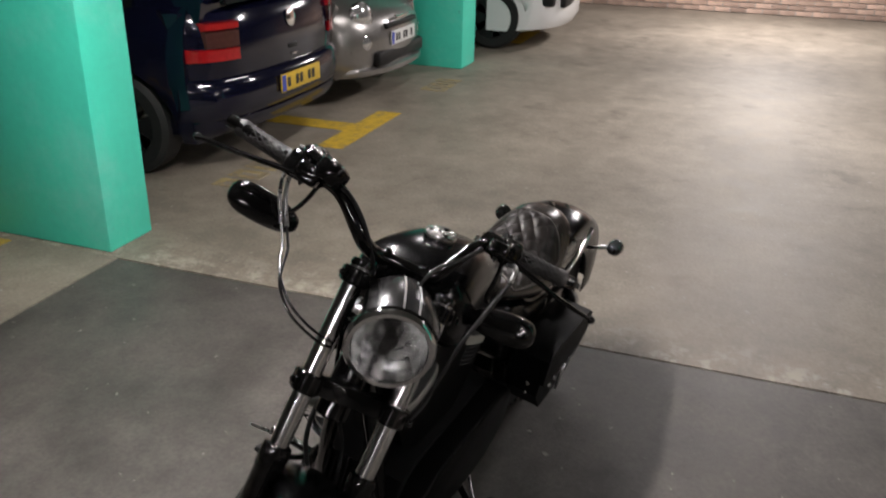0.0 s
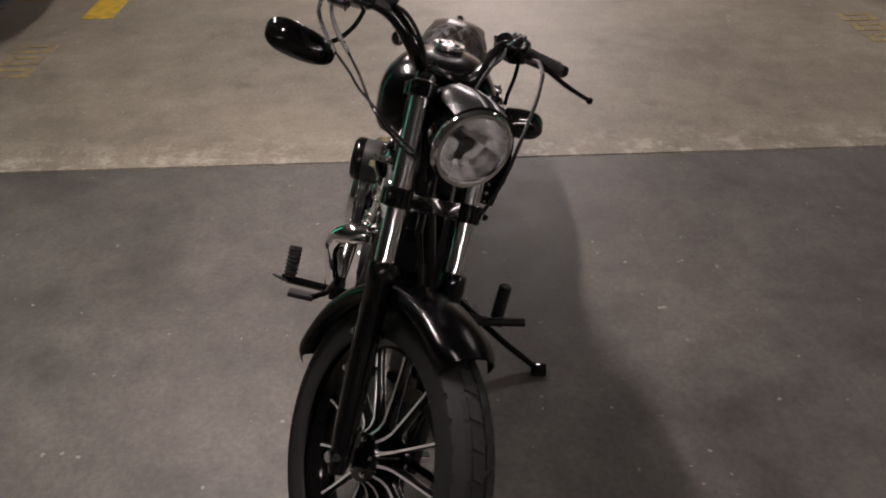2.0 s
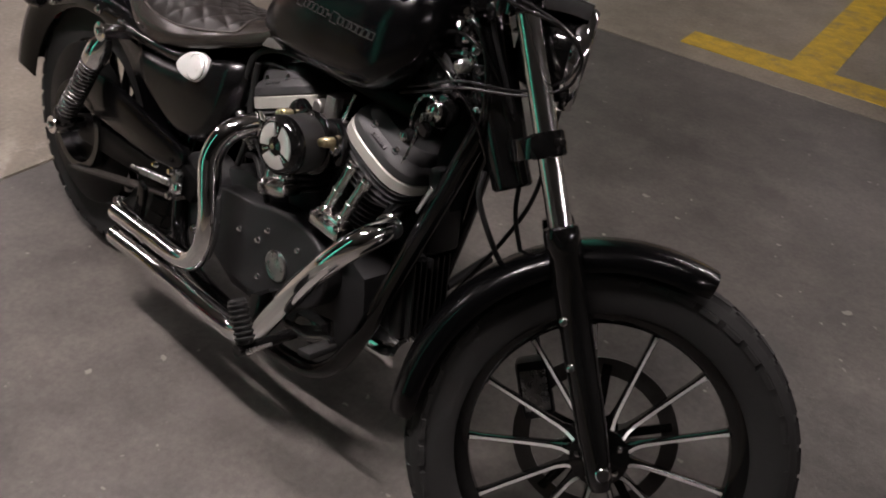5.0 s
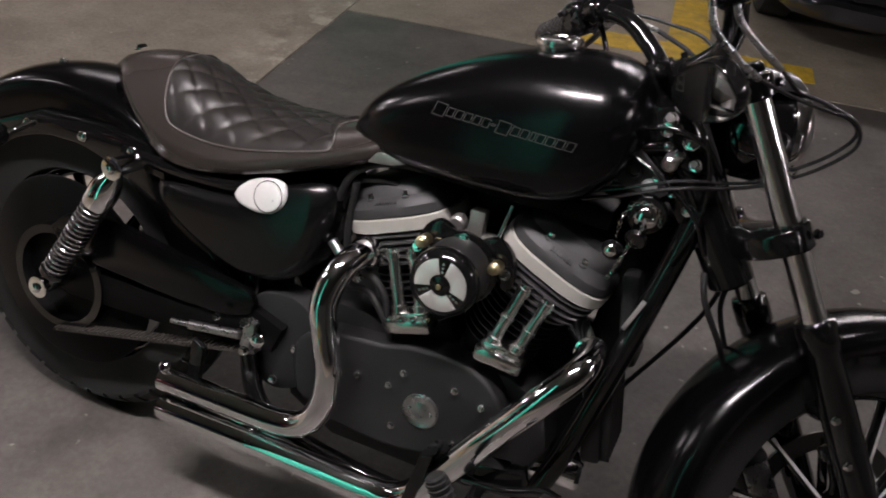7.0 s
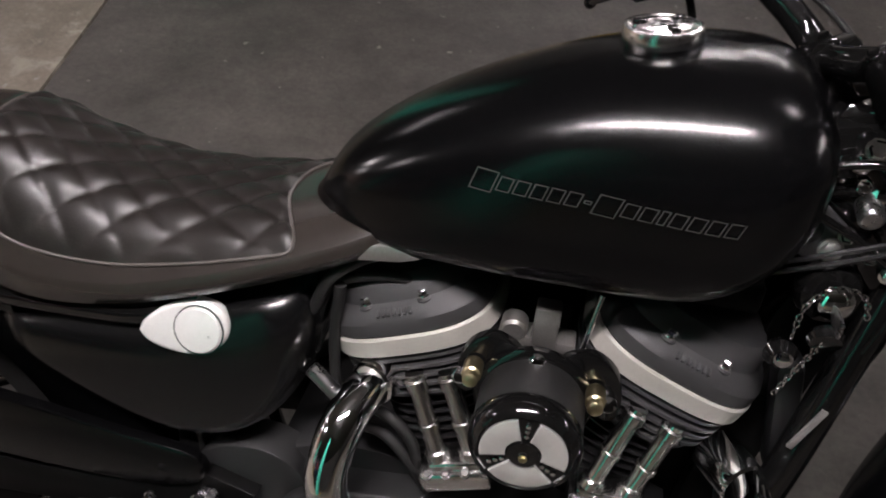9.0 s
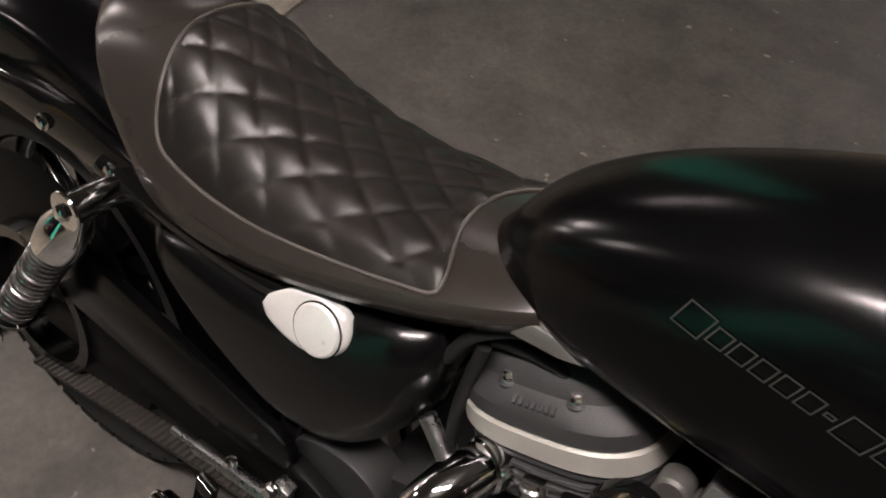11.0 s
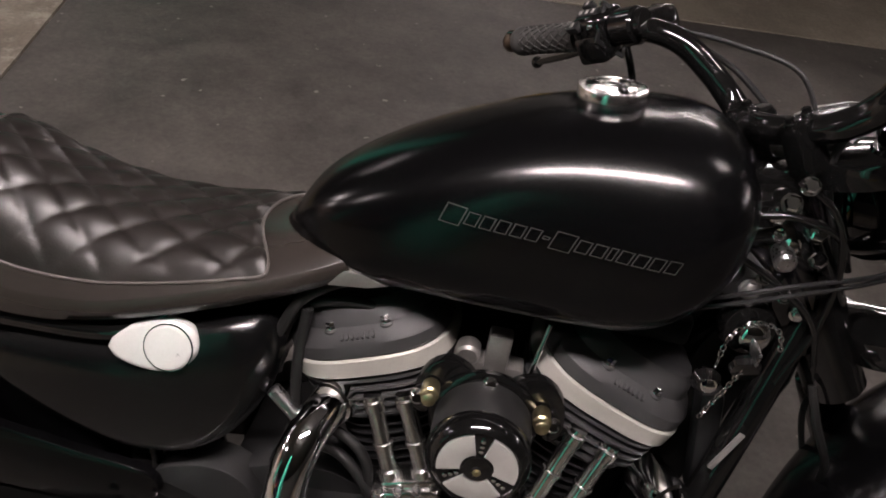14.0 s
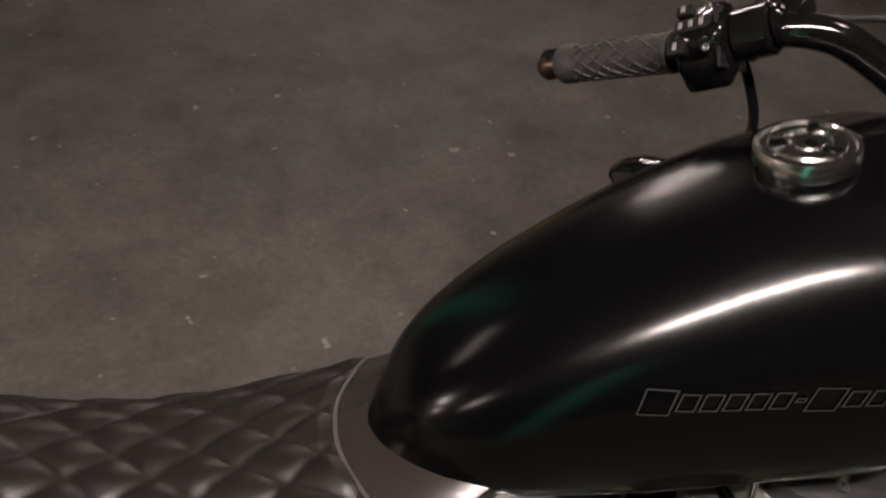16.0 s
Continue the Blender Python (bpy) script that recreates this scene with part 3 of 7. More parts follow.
def wheel(name, label, m, r, rim_r, w, spokes, rim_w, spokes_bright=True):
    """m: local z along the axle."""
    hold = bike
    t = bp("tyre", tyre_bm(r, rim_r, w), M_TYRE, "black road tyre with worn tread", hold, m, sharp=50)
    bp("tread", tread_bm(r, w), M_TYRE, "", t, m, smooth=False)
    bm = B()
    hw = rim_w / 2
    lathe(bm, [(rim_r + 0.006, -hw), (rim_r + 0.008, -hw + 0.004), (rim_r - 0.004, -hw + 0.008), (rim_r - 0.016, -hw * 0.6), (rim_r - 0.026, -hw * 0.3),
               (rim_r - 0.026, hw * 0.3), (rim_r - 0.016, hw * 0.6), (rim_r - 0.004, hw - 0.008), (rim_r + 0.008, hw - 0.004), (rim_r + 0.006, hw)], None, 64, close=True)
    bp("rim", bm, M_GLOSS, "gloss black cast rim", hold, m)
    bm = B()
    lathe(bm, [(0.0, -0.062), (0.018, -0.062), (0.02, -0.05), (0.045, -0.045), (0.05, -0.04), (0.05, -0.032), (0.036, -0.026), (0.034, 0.026), (0.05, 0.032), (0.05, 0.042), (0.02, 0.05), (0.018, 0.06), (0.0, 0.06)], None, 32)
    hub = bp("hub", bm, M_GLOSS, "black hub", hold, m)
    for k in range(5):
        a = 2 * math.pi * k / 5 + 0.3
        for sd in (-1, 1):
            c = m @ V(0.036 * math.cos(a), 0.036 * math.sin(a), sd * 0.044)
            bolt(c, (m.to_3x3() @ V(0, 0, sd)), 0.005, 0.006, M_CHROME, hub)
    for k in range(spokes):
        a = 2 * math.pi * k / spokes
        ca, sa = math.cos(a), math.sin(a)
        er, et = V(ca, sa, 0), V(-sa, ca, 0)
        bm = B()
        secs = []
        for rr, wd, dp, z in ((0.036, 0.013, 0.084, 0.0), (0.050, 0.012, 0.070, 0.0), (0.062, 0.011, 0.042, 0.0), (0.078, 0.010, 0.027, 0.0), (0.13, 0.009, 0.022, 0.0), (rim_r - 0.05, 0.0085, 0.02, 0.0), (rim_r - 0.022, 0.013, 0.024, 0.0)):
            c = er * rr
            secs.append([c + et * (wd / 2) * s + V(0, 0, z + dp / 2 * u) for s, u in ((-1, -0.6), (-0.55, -1), (0.55, -1), (1, -0.6), (1, 0.6), (0.55, 1), (-0.55, 1), (-1, 0.6))])
        loft(bm, secs)
        sp = bp("spoke", bm, M_GLOSS, "", hold, m)
        if spokes_bright is False:
            continue
        # machined bright edge on both faces
        bm = B()
        for sd in (-1, 1):
            secs = []
            for rr, wd, dp in ((0.036, 0.0065, 0.084), (0.050, 0.006, 0.070), (0.062, 0.0055, 0.042), (0.078, 0.0052, 0.027), (0.13, 0.0048, 0.022), (rim_r - 0.05, 0.0045, 0.02), (rim_r - 0.028, 0.006, 0.023)):
                c = er * rr + V(0, 0, sd * (dp / 2 + 0.0004))
                secs.append([c + et * wd / 2 + V(0, 0, sd * 0.0006), c - et * wd / 2 + V(0, 0, sd * 0.0006), c - et * wd / 2, c + et * wd / 2])
            loft(bm, secs)
        bp("machined_edge", bm, M_BADGE, "bright machined edge", sp, m)
    return hold


WF = STEERED @ Matrix.Translation((FU + 0.006, 0, AXW)) @ Matrix.Rotation(math.pi / 2, 4, "X")
WR = Matrix.Translation(REAR) @ Matrix.Rotation(math.pi / 2, 4, "X")
fw = wheel("front_wheel", "black cast spoked front wheel with machined spoke edges", WF, 0.330, 0.247, 0.108, 13, 0.066)
rw = wheel("rear_wheel", "black cast rear wheel behind the shock absorber", WR, 0.323, 0.212, 0.15, 13, 0.1, False)


def disc(m, z, r, parent):
    bm = B()
    lathe(bm, [(r, -0.0025), (r, 0.0025), (r - 0.03, 0.0025), (r - 0.03, -0.0025)], m @ Matrix.Translation((0, 0, z)), 48, close=True)
    d = bp("brake_disc", bm, M_BRAKE, "drilled steel brake disc", parent)
    bm = B()
    for k in range(5):
        a = 2 * math.pi * k / 5
        box(bm, (m @ V(0.085 * math.cos(a), 0.085 * math.sin(a), z)), (0.1, 0.016, 0.005), 0.0, (m.to_3x3() @ Matrix.Rotation(a, 3, "Z")))
    bp("disc_carrier", bm, M_GLOSS, "black disc carrier", d)


disc(WF, -0.058, 0.146, fw)
disc(WR, -0.078, 0.146, rw)
bm = B()
lathe(bm, [(0.112, 0.0), (0.112, 0.03), (0.095, 0.03), (0.095, 0.0)], WR @ Matrix.Translation((0, 0, 0.09)), 40, close=True)
pul = bp("belt_pulley", bm, M_GLOSS, "black belt pulley", rw)
# added black disc: stands in for the shade in the rear wheel's openings
bm = B()
lathe(bm, [(0.04, 0.0), (0.045, 0.010), (0.098, 0.010), (0.198, 0.004), (0.204, 0.0), (0.098, 0.002)], WR @ Matrix.Translation((0, 0, 0.085)), 48, close=True)
bp("wheel_blank", bm, M_POWDER, "dull black disc added to darken the rear wheel's openings", pul)
# toothed drive belt on the right: two runs, teeth on the inner side
for (x0, z0), (x1, z1), up in (((0.0, 0.208), (0.48, 0.345), 1),):
    a, b = V(x0, -0.121, z0), V(x1, -0.121, z1)
    d = (b - a).normalized()
    nrm = V(-d.z, 0, d.x) * up
    bm = B()
    loft(bm, [[p + V(0, y, 0) + nrm * h for y, h in ((-0.014, 0.0), (0.014, 0.0), (0.014, 0.003), (-0.014, 0.003))] for p in (a, b)])
    for k in range(44):
        c = a.lerp(b, (k + 0.5) / 44)
        loft(bm, [[c + V(0, y, 0) + d * t + nrm * h for t, h in ((-0.0045, 0.003), (0.0045, 0.003), (0.003, 0.007), (-0.003, 0.007))] for y in (-0.014, 0.014)])
    bp("drive_belt", bm, M_BELT, "worn brown-grey toothed drive belt", smooth=False)

# black guard over the belt's upper run
bm = B()
out = [(-0.02, 0.43), (0.03, 0.475), (0.10, 0.49), (0.22, 0.482), (0.36, 0.464), (0.448, 0.452), (0.452, 0.41), (0.36, 0.385), (0.12, 0.385), (0.03, 0.39)]
ring = smooth_path([V(x, z, 0) for x, z in out + out[:1]], 4)[:-1]
extrude_outline(bm, [(p.x, p.y) for p in ring], 0.014, laid((0, -0.106, 0), (1, 0, 0), (0, 0, 1)), 0.004, 2)
bp("belt_guard", bm, M_BLACK, "black belt guard")

# ---- front fork ----
fork = bike
for s in (-1, 1):
    y = s * 0.0886
    bm = B()
    cyl(bm, (FU, y, -0.14), (FU, y, 0.235), 0.0195, seg=32)
    tb = bp("fork_tube", bm, M_FORK, "bright chromed fork tube", fork, STEERED)
    bm = B()
    lathe(bm, [(0.0, 0.235), (0.021, 0.235), (0.021, 0.243), (0.017, 0.249), (0.0, 0.250)], Matrix.Translation((FU, y, 0)), 24)
    bp("fork_cap", bm, M_GLOSS, "", tb, STEERED)
    bm = B()
    lathe(bm, [(0.0, AXW - 0.035), (0.016, AXW - 0.035), (0.021, AXW - 0.02), (0.022, AXW + 0.02), (0.025, AXW + 0.06), (0.0265, AXW + 0.2), (0.0265, -0.175), (0.029, -0.172), (0.029, -0.138), (0.0275, -0.130), (0.021, -0.127), (0.0, -0.127)],
          Matrix.Translation((FU, y, 0)), 32)
    sl = bp("fork_slider", bm, M_GLOSS, "gloss black lower slider", fork, STEERED)
    bm = B()
    cyl(bm, (FU + 0.006, y - s * 0.012, AXW), (FU + 0.006, y + s * 0.034, AXW), 0.013, 0.012, 24, 0.002)
    bp("axle_nut", bm, M_CHROME, "chrome axle nut", sl, STEERED)
    for w in (AXW + 0.175, AXW + 0.25):
        bm = B()
        box(bm, (FU - 0.012, y - s * 0.026, w), (0.03, 0.03, 0.022), 0.004)
        bp("fender_mount", bm, M_GLOSS, "", sl, STEERED)
    bolt(STEERED @ V(FU - 0.018, y + s * 0.018, AXW + 0.175), STEERED.to_3x3() @ V(0, s, 0), 0.006, 0.008, M_CHROME, sl)
    bolt(STEERED @ V(FU - 0.018, y + s * 0.018, AXW + 0.25), STEERED.to_3x3() @ V(0, s, 0), 0.006, 0.008, M_CHROME, sl)
for w, nm, t in ((0.0, "lower_clamp", 0.034), (0.215, "upper_clamp", 0.026)):
    bm = B()
    out = []
    for k in range(40):
        a = 2 * math.pi * k / 40
        out.append((0.5 * FU + (0.028 + 0.016 * abs(math.sin(a)) ** 0.5) * math.cos(a) + 0.3 * FU * abs(math.sin(a)) ** 3, 0.118 * math.copysign(abs(math.sin(a)) ** 0.8, math.sin(a))))
    extrude_outline(bm, out, t, Matrix.Translation((0, 0, w - t / 2)), 0.004)
    for s in (-1, 1):
        cyl(bm, (FU, s * 0.0886, w - t / 2 - 0.003), (FU, s * 0.0886, w + t / 2 + 0.003), 0.0285, seg=28, bevel=0.003)
    cl = bp(nm, bm, M_GLOSS, "gloss black fork clamp", fork, STEERED)
    for s in (-1, 1):
        bolt(STEERED @ V(FU - 0.028, s * 0.0886, w), STEERED.to_3x3() @ V(-0.6, s * 0.8, 0), 0.007, 0.009, M_CHROME, cl)
        bolt(STEERED @ V(FU + 0.02, s * 0.117, w), STEERED.to_3x3() @ V(0.3, s, 0), 0.006, 0.008, M_GLOSS, cl)
bm = B()
lathe(bm, [(0, 0.222), (0.019, 0.222), (0.020, 0.228), (0.017, 0.236), (0.009, 0.240), (0.0, 0.241)], Matrix.Translation((0.021, 0.0, -0.008)), 24)
bp("stem_nut", bm, M_CAP, "round bright stem nut", fork, FORK)
bm = B()
cyl(bm, (0, 0, -0.02), (0, 0, 0.2), 0.029, seg=28)
bp("steering_neck", bm, M_GLOSS, "", fork, STEERED)

# caliper on the left slider
bm = B()
box(bm, (FU - 0.085, 0.075, AXW + 0.10), (0.06, 0.05, 0.11), 0.012)
cyl(bm, (FU - 0.085, 0.085, AXW + 0.125), (FU - 0.085, 0.112, AXW + 0.125), 0.02, seg=20, bevel=0.002)
cyl(bm, (FU - 0.085, 0.085, AXW + 0.075), (FU - 0.085, 0.112, AXW + 0.075), 0.02, seg=20, bevel=0.002)
cal = bp("brake_caliper", bm, M_PLAST, "black front brake caliper", fork, STEERED)
bm = B()
box(bm, (FU - 0.085, 0.0485, AXW + 0.10), (0.046, 0.004, 0.075), 0.0015)
bp("pad_plate", bm, M_STEEL, "bright steel pad plate", cal, STEERED)


# ---- fenders ----
def fender(name, m, r, hw, a0, a1, skirt, label, n=40, crown=0.022, thick=0.003, taper=0.0):
    """Arched mudguard with a crowned section round the axle; m: local z along the axle."""
    bm = B()
    rings = []
    for k in range(n + 1):
        t = k / n
        a = a0 + (a1 - a0) * t
        e = min(t, 1 - t) * n / 3.0
        f = 1 - taper * max(0, 1 - e) ** 2
        sec = []
        for j in range(17):
            s = -1 + j / 8
            if abs(s) > 0.86:
                u = (abs(s) - 0.86) / 0.14
                y, d = math.copysign(hw * f, s), -crown - skirt * u * f
            else:
                y, d = hw * f * math.sin(s / 0.86 * math.pi / 2) , -crown * (1 - math.cos(s / 0.86 * math.pi / 2))
            rr = r + d
            sec.append((rr, y, a))
        inner = [(rr - thick, y * (1 - thick / hw), a) for rr, y, a in reversed(sec)]
        rings.append([m @ V(q * math.cos(b), q * math.sin(b), y) for q, y, b in sec + inner])
    loft(bm, rings)
    return bp(name, bm, M_BLACK, label, sharp=50)


# front: angles measured in the wheel's plane (u ahead, w up)
fender("front_fender", STEERED @ Matrix.Translation((FU + 0.006, 0, AXW)) @ Matrix.Rotation(math.pi / 2, 4, "X"), 0.364, 0.071, math.radians(49), math.radians(160), 0.016,
            "satin black front mudguard", taper=0.25, crown=0.03)
rf = fender("rear_fender", Matrix.Translation(REAR) @ Matrix.Rotation(math.pi / 2, 4, "X"), 0.412, 0.092, math.radians(6), math.radians(176), 0.095,
            "satin black chopped rear mudguard", crown=0.03, n=60)
for s in (-1, 1):
    bm = B()
    out = [(0.24, 0.60), (0.24, 0.655), (0.10, 0.665), (-0.05, 0.655), (-0.19, 0.595), (-0.205, 0.575), (-0.19, 0.565), (-0.06, 0.61), (0.10, 0.615)]
    extrude_outline(bm, out, 0.012, laid((0, s * 0.098 + (0.006 if s < 0 else -0.006), 0), (1, 0, 0), (0, 0, 1)), 0.003)
    st = bp("fender_strut", bm, M_GLOSS, "black fender strut")
    for x, z in ((0.17, 0.635), (0.054, 0.632), (-0.08, 0.622), (-0.165, 0.585)):
        bolt((x, s * 0.106, z), (0, s, 0), 0.008, 0.008, M_CHROME, st)
    bm = B()
    tube(bm, [(-0.06, s * 0.11, 0.63), (-0.065, s * 0.15, 0.645 + 0.012 * s - 0.012), (-0.07, s * 0.172, 0.655 + 0.02 * s - 0.02)], 0.006, 10, 4)
    stalk = bp("signal_stalk", bm, M_CHROME, "chrome indicator stalk")
    bm = B()
    lathe(bm, [(0, -0.03), (0.012, -0.028), (0.022, -0.015), (0.025, 0.005), (0.024, 0.016), (0, 0.018)], Matrix.Translation((-0.07, s * 0.195, 0.662 + 0.02 * s - 0.02)) @ frame_of((-1, 0, 0)), 24)
    sg = bp("turn_signal", bm, M_GLOSS, "black bullet indicator")
    bm = B()
    lathe(bm, [(0.0225, 0.0165), (0.018, 0.0225), (0, 0.025)], Matrix.Translation((-0.07, s * 0.195, 0.662 + 0.02 * s - 0.02)) @ frame_of((-1, 0, 0)), 24)
    bp("lens", bm, M_AMBER, "smoked amber lens", sg)
bm = B()
tube(bm, [(0.20, 0.108, 0.60), (0.13, 0.125, 0.66), (0.06, 0.13, 0.72), (0.02, 0.125, 0.735)], 0.0075, 12)
bp("seat_rail", bm, M_CHROME, "chrome rail beside the seat")
bm = B()
lathe(bm, [(0, -0.01), (0.05, -0.005), (0.052, 0.01), (0.046, 0.024), (0, 0.03)], Matrix.Translation((-0.37, 0, 0.52)) @ frame_of((-0.95, 0, 0.3)), 28)
bp("tail_light", bm, M_RED, "red round tail light")
# small fender bolt head on the crown behind the seat
bolt((-0.10, 0, 0.722), (-0.2, 0, 1), 0.008, 0.006, M_CHROME, rf)

# ---- frame ----
frm = bike
for s in (-1, 1):
    bm = B()
    tube(bm, [(1.135, s * 0.018, 0.80), (1.118, s * 0.034, 0.70), (1.085, s * 0.062, 0.53), (1.04, s * 0.085, 0.33), (0.99, s * 0.10, 0.22), (0.90, s * 0.105, 0.175), (0.70, s * 0.11, 0.17), (0.50, s * 0.11, 0.21), (0.445, s * 0.10, 0.34), (0.425, s * 0.07, 0.46), (0.41, s * 0.05, 0.60)], 0.0185, 16, 6)
    bp("downtube", bm, M_GLOSS, "", frm)
    bm = B()
    tube(bm, [(0.46, s * 0.09, 0.67), (0.40, s * 0.10, 0.64), (0.28, s * 0.10, 0.63), (0.15, s * 0.10, 0.63)], 0.015, 14, 6)
    bp("rear_rail", bm, M_GLOSS, "", frm)
    bm = B()
    out = [(0.52, 0.40), (0.50, 0.345), (0.30, 0.315), (0.02, 0.29), (-0.03, 0.305), (-0.03, 0.34), (0.02, 0.36), (0.12, 0.365), (0.32, 0.375), (0.46, 0.42)]
    extrude_outline(bm, out, 0.024, laid((0, s * 0.102 + 0.012, 0), (1, 0, 0), (0, 0, 1)), 0.006)
    bp("swingarm", bm, M_POWDER, "black box-section swingarm", frm)
    bm = B()
    cyl(bm, (0, s * 0.10, 0.323), (0, s * 0.165, 0.323), 0.017, seg=6)
    bp("rear_axle_nut", bm, M_STEEL, "", frm)
bm = B()
tube(bm, [(1.10, 0, 0.86), (0.95, 0, 0.87), (0.75, 0, 0.80), (0.56, 0, 0.72), (0.42, 0, 0.66)], 0.026, 16, 6)
bp("backbone", bm, M_GLOSS, "", frm)
bm = B()
cyl(bm, (1.21, 0, 0.70), (1.06, 0, 0.92), 0.034, seg=28, bevel=0.004)
bp("head_tube", bm, M_GLOSS, "", frm)
bm = B()
box(bm, (1.075, 0, 0.42), (0.035, 0.12, 0.16), 0.008, Matrix.Rotation(-0.2, 3, "Y"))
rg = bp("regulator", bm, M_PLAST, "black finned regulator between the downtubes", frm)
for k in range(7):
    bm = B()
    box(bm, V(1.097, -0.048 + 0.016 * k, 0.424), (0.018, 0.005, 0.15), 0.001, Matrix.Rotation(-0.2, 3, "Y"))
    bp("fin", bm, M_PLAST, "", rg)
bm = B()
box(bm, (1.085, 0, 0.60), (0.03, 0.075, 0.16), 0.01, Matrix.Rotation(-0.2, 3, "Y"))
bp("horn_plate", bm, M_PLAST, "black cover between the downtubes", frm)
# tank mount bracket beside the neck, with rubber grommet and bolt
bm = B()
extrude_outline(bm, [(1.008, 0.872), (1.022, 0.880), (1.082, 0.834), (1.084, 0.816), (1.068, 0.802), (1.014, 0.815), (0.998, 0.828)], 0.006, laid((0, -0.036, 0), (1, 0, 0), (0, 0, 1)), 0.0015)
br = bp("tank_bracket", bm, M_WRINK, "dark grey triangular tank bracket", frm)
bolt((1.058, -0.043, 0.822), (0, -1, 0.1), 0.0095, 0.008, M_ALU, br)
bm = B()
lathe(bm, [(0.014, 0), (0.014, 0.004), (0.009, 0.005), (0.008, 0.002), (0, 0.002)], Matrix.Translation((1.032, -0.042, 0.840)) @ frame_of((0, -1, 0)), 24)
bp("grommet", bm, M_RUBBER, "", br)
# neck gusset, harness and small fittings filling the space ahead of the tank
bm = B()
extrude_outline(bm, [(1.00, 0.80), (1.02, 0.93), (1.075, 0.945), (1.13, 0.86), (1.17, 0.76), (1.14, 0.74), (1.09, 0.80)], 0.06, laid((0, 0.03, 0), (1, 0, 0), (0, 0, 1)), 0.008)
gs = bp("neck_gusset", bm, M_GLOSS, "black cast neck gusset", frm)
for x, z in ((1.085, 0.875), (1.06, 0.905), (1.12, 0.80)):
    bolt((x, -0.031, z), (0, -1, 0), 0.008, 0.009, M_CHROME, gs)
bm = B()
cyl(bm, (1.078, -0.028, 0.868), (1.078, -0.056, 0.863), 0.0115, seg=20, bevel=0.003)
bp("lock_barrel", bm, M_STEEL, "dull steel steering lock", gs)
for x, y, z, r in ((1.072, -0.050, 0.947, 0.008), (1.063, -0.046, 0.924, 0.009), (1.067, -0.044, 0.839, 0.007), (1.098, -0.044, 0.900, 0.010), (1.112, -0.040, 0.868, 0.008), (1.092, -0.046, 0.822, 0.006)):
    bolt((x, y, z), (-0.2, -1, 0.5), r, 0.012, M_CHROME, gs)
for pts in ([(1.02, -0.045, 0.90), (1.07, -0.055, 0.915), (1.12, -0.05, 0.90), (1.15, -0.03, 0.86)], [(1.03, -0.05, 0.86), (1.08, -0.06, 0.84), (1.13, -0.05, 0.80), (1.16, -0.03, 0.74)],
            [(1.06, -0.05, 0.95), (1.10, -0.055, 0.93), (1.13, -0.05, 0.88), (1.14, -0.045, 0.80), (1.12, -0.05, 0.72)]):
    bm = B()
    tube(bm, pts, 0.004, 10, 6)
    bp("harness", bm, M_GLOSS, "black wiring harness", gs)
# cross tube seen between tank and neck
bm = B()
cyl(bm, (0.985, -0.034, 0.858), (1.068, -0.024, 0.882), 0.0115, seg=20, bevel=0.002)
bp("neck_brace", bm, M_GLOSS, "gloss black round brace", frm)
bolt((1.068, -0.034, 0.884), (0.3, -1, 0.4), 0.006, 0.006, M_CHROME, frm)
bolt((1.074, -0.033, 0.912), (0, -1, 0.3), 0.006, 0.006, M_CHROME, frm)

# made-up dark fillings that keep the gaps under the tank and behind the downtubes black
bm = B()
extrude_outline(bm, [(0.60, 0.68), (0.62, 0.765), (0.98, 0.775), (1.06, 0.80), (1.10, 0.74), (1.04, 0.60), (0.98, 0.50), (0.90, 0.44), (0.72, 0.44), (0.64, 0.55)], 0.03, laid((0, 0.075, 0), (1, 0, 0), (0, 0, 1)), 0.004)
bp("under_tank_fill", bm, M_POWDER, "black filler sheet added under the tank", frm)
bm = B()
box(bm, (0.84, 0, 0.752), (0.36, 0.085, 0.035), 0.008)
bp("tunnel_fill", bm, M_POWDER, "", frm)
bm = B()
extrude_outline(bm, [(1.00, 0.30), (1.035, 0.30), (1.10, 0.60), (1.125, 0.76), (1.07, 0.79), (1.045, 0.72), (1.02, 0.50)], 0.05, laid((0, 0.045, 0), (1, 0, 0), (0, 0, 1)), 0.004)
box(bm, (0.985, 0.03, 0.47), (0.13, 0.03, 0.16), 0.006)
bp("downtube_fill", bm, M_POWDER, "black filler sheet added behind the downtubes", frm)

# ---- fuel tank ----
TX = [0.558, 0.566, 0.585, 0.615, 0.66, 0.71, 0.77, 0.83, 0.89, 0.94, 0.98, 1.01, 1.028, 1.036]
T_TOP = [0.772, 0.786, 0.822, 0.853, 0.886, 0.915, 0.944, 0.966, 0.979, 0.984, 0.981, 0.966, 0.938, 0.907]
T_BOT = [0.765, 0.754, 0.750, 0.748, 0.747, 0.748, 0.750, 0.753, 0.758, 0.768, 0.790, 0.823, 0.855, 0.882]
T_W = [0.008, 0.027, 0.052, 0.074, 0.091, 0.102, 0.112, 0.119, 0.127, 0.132, 0.128, 0.112, 0.086, 0.045]


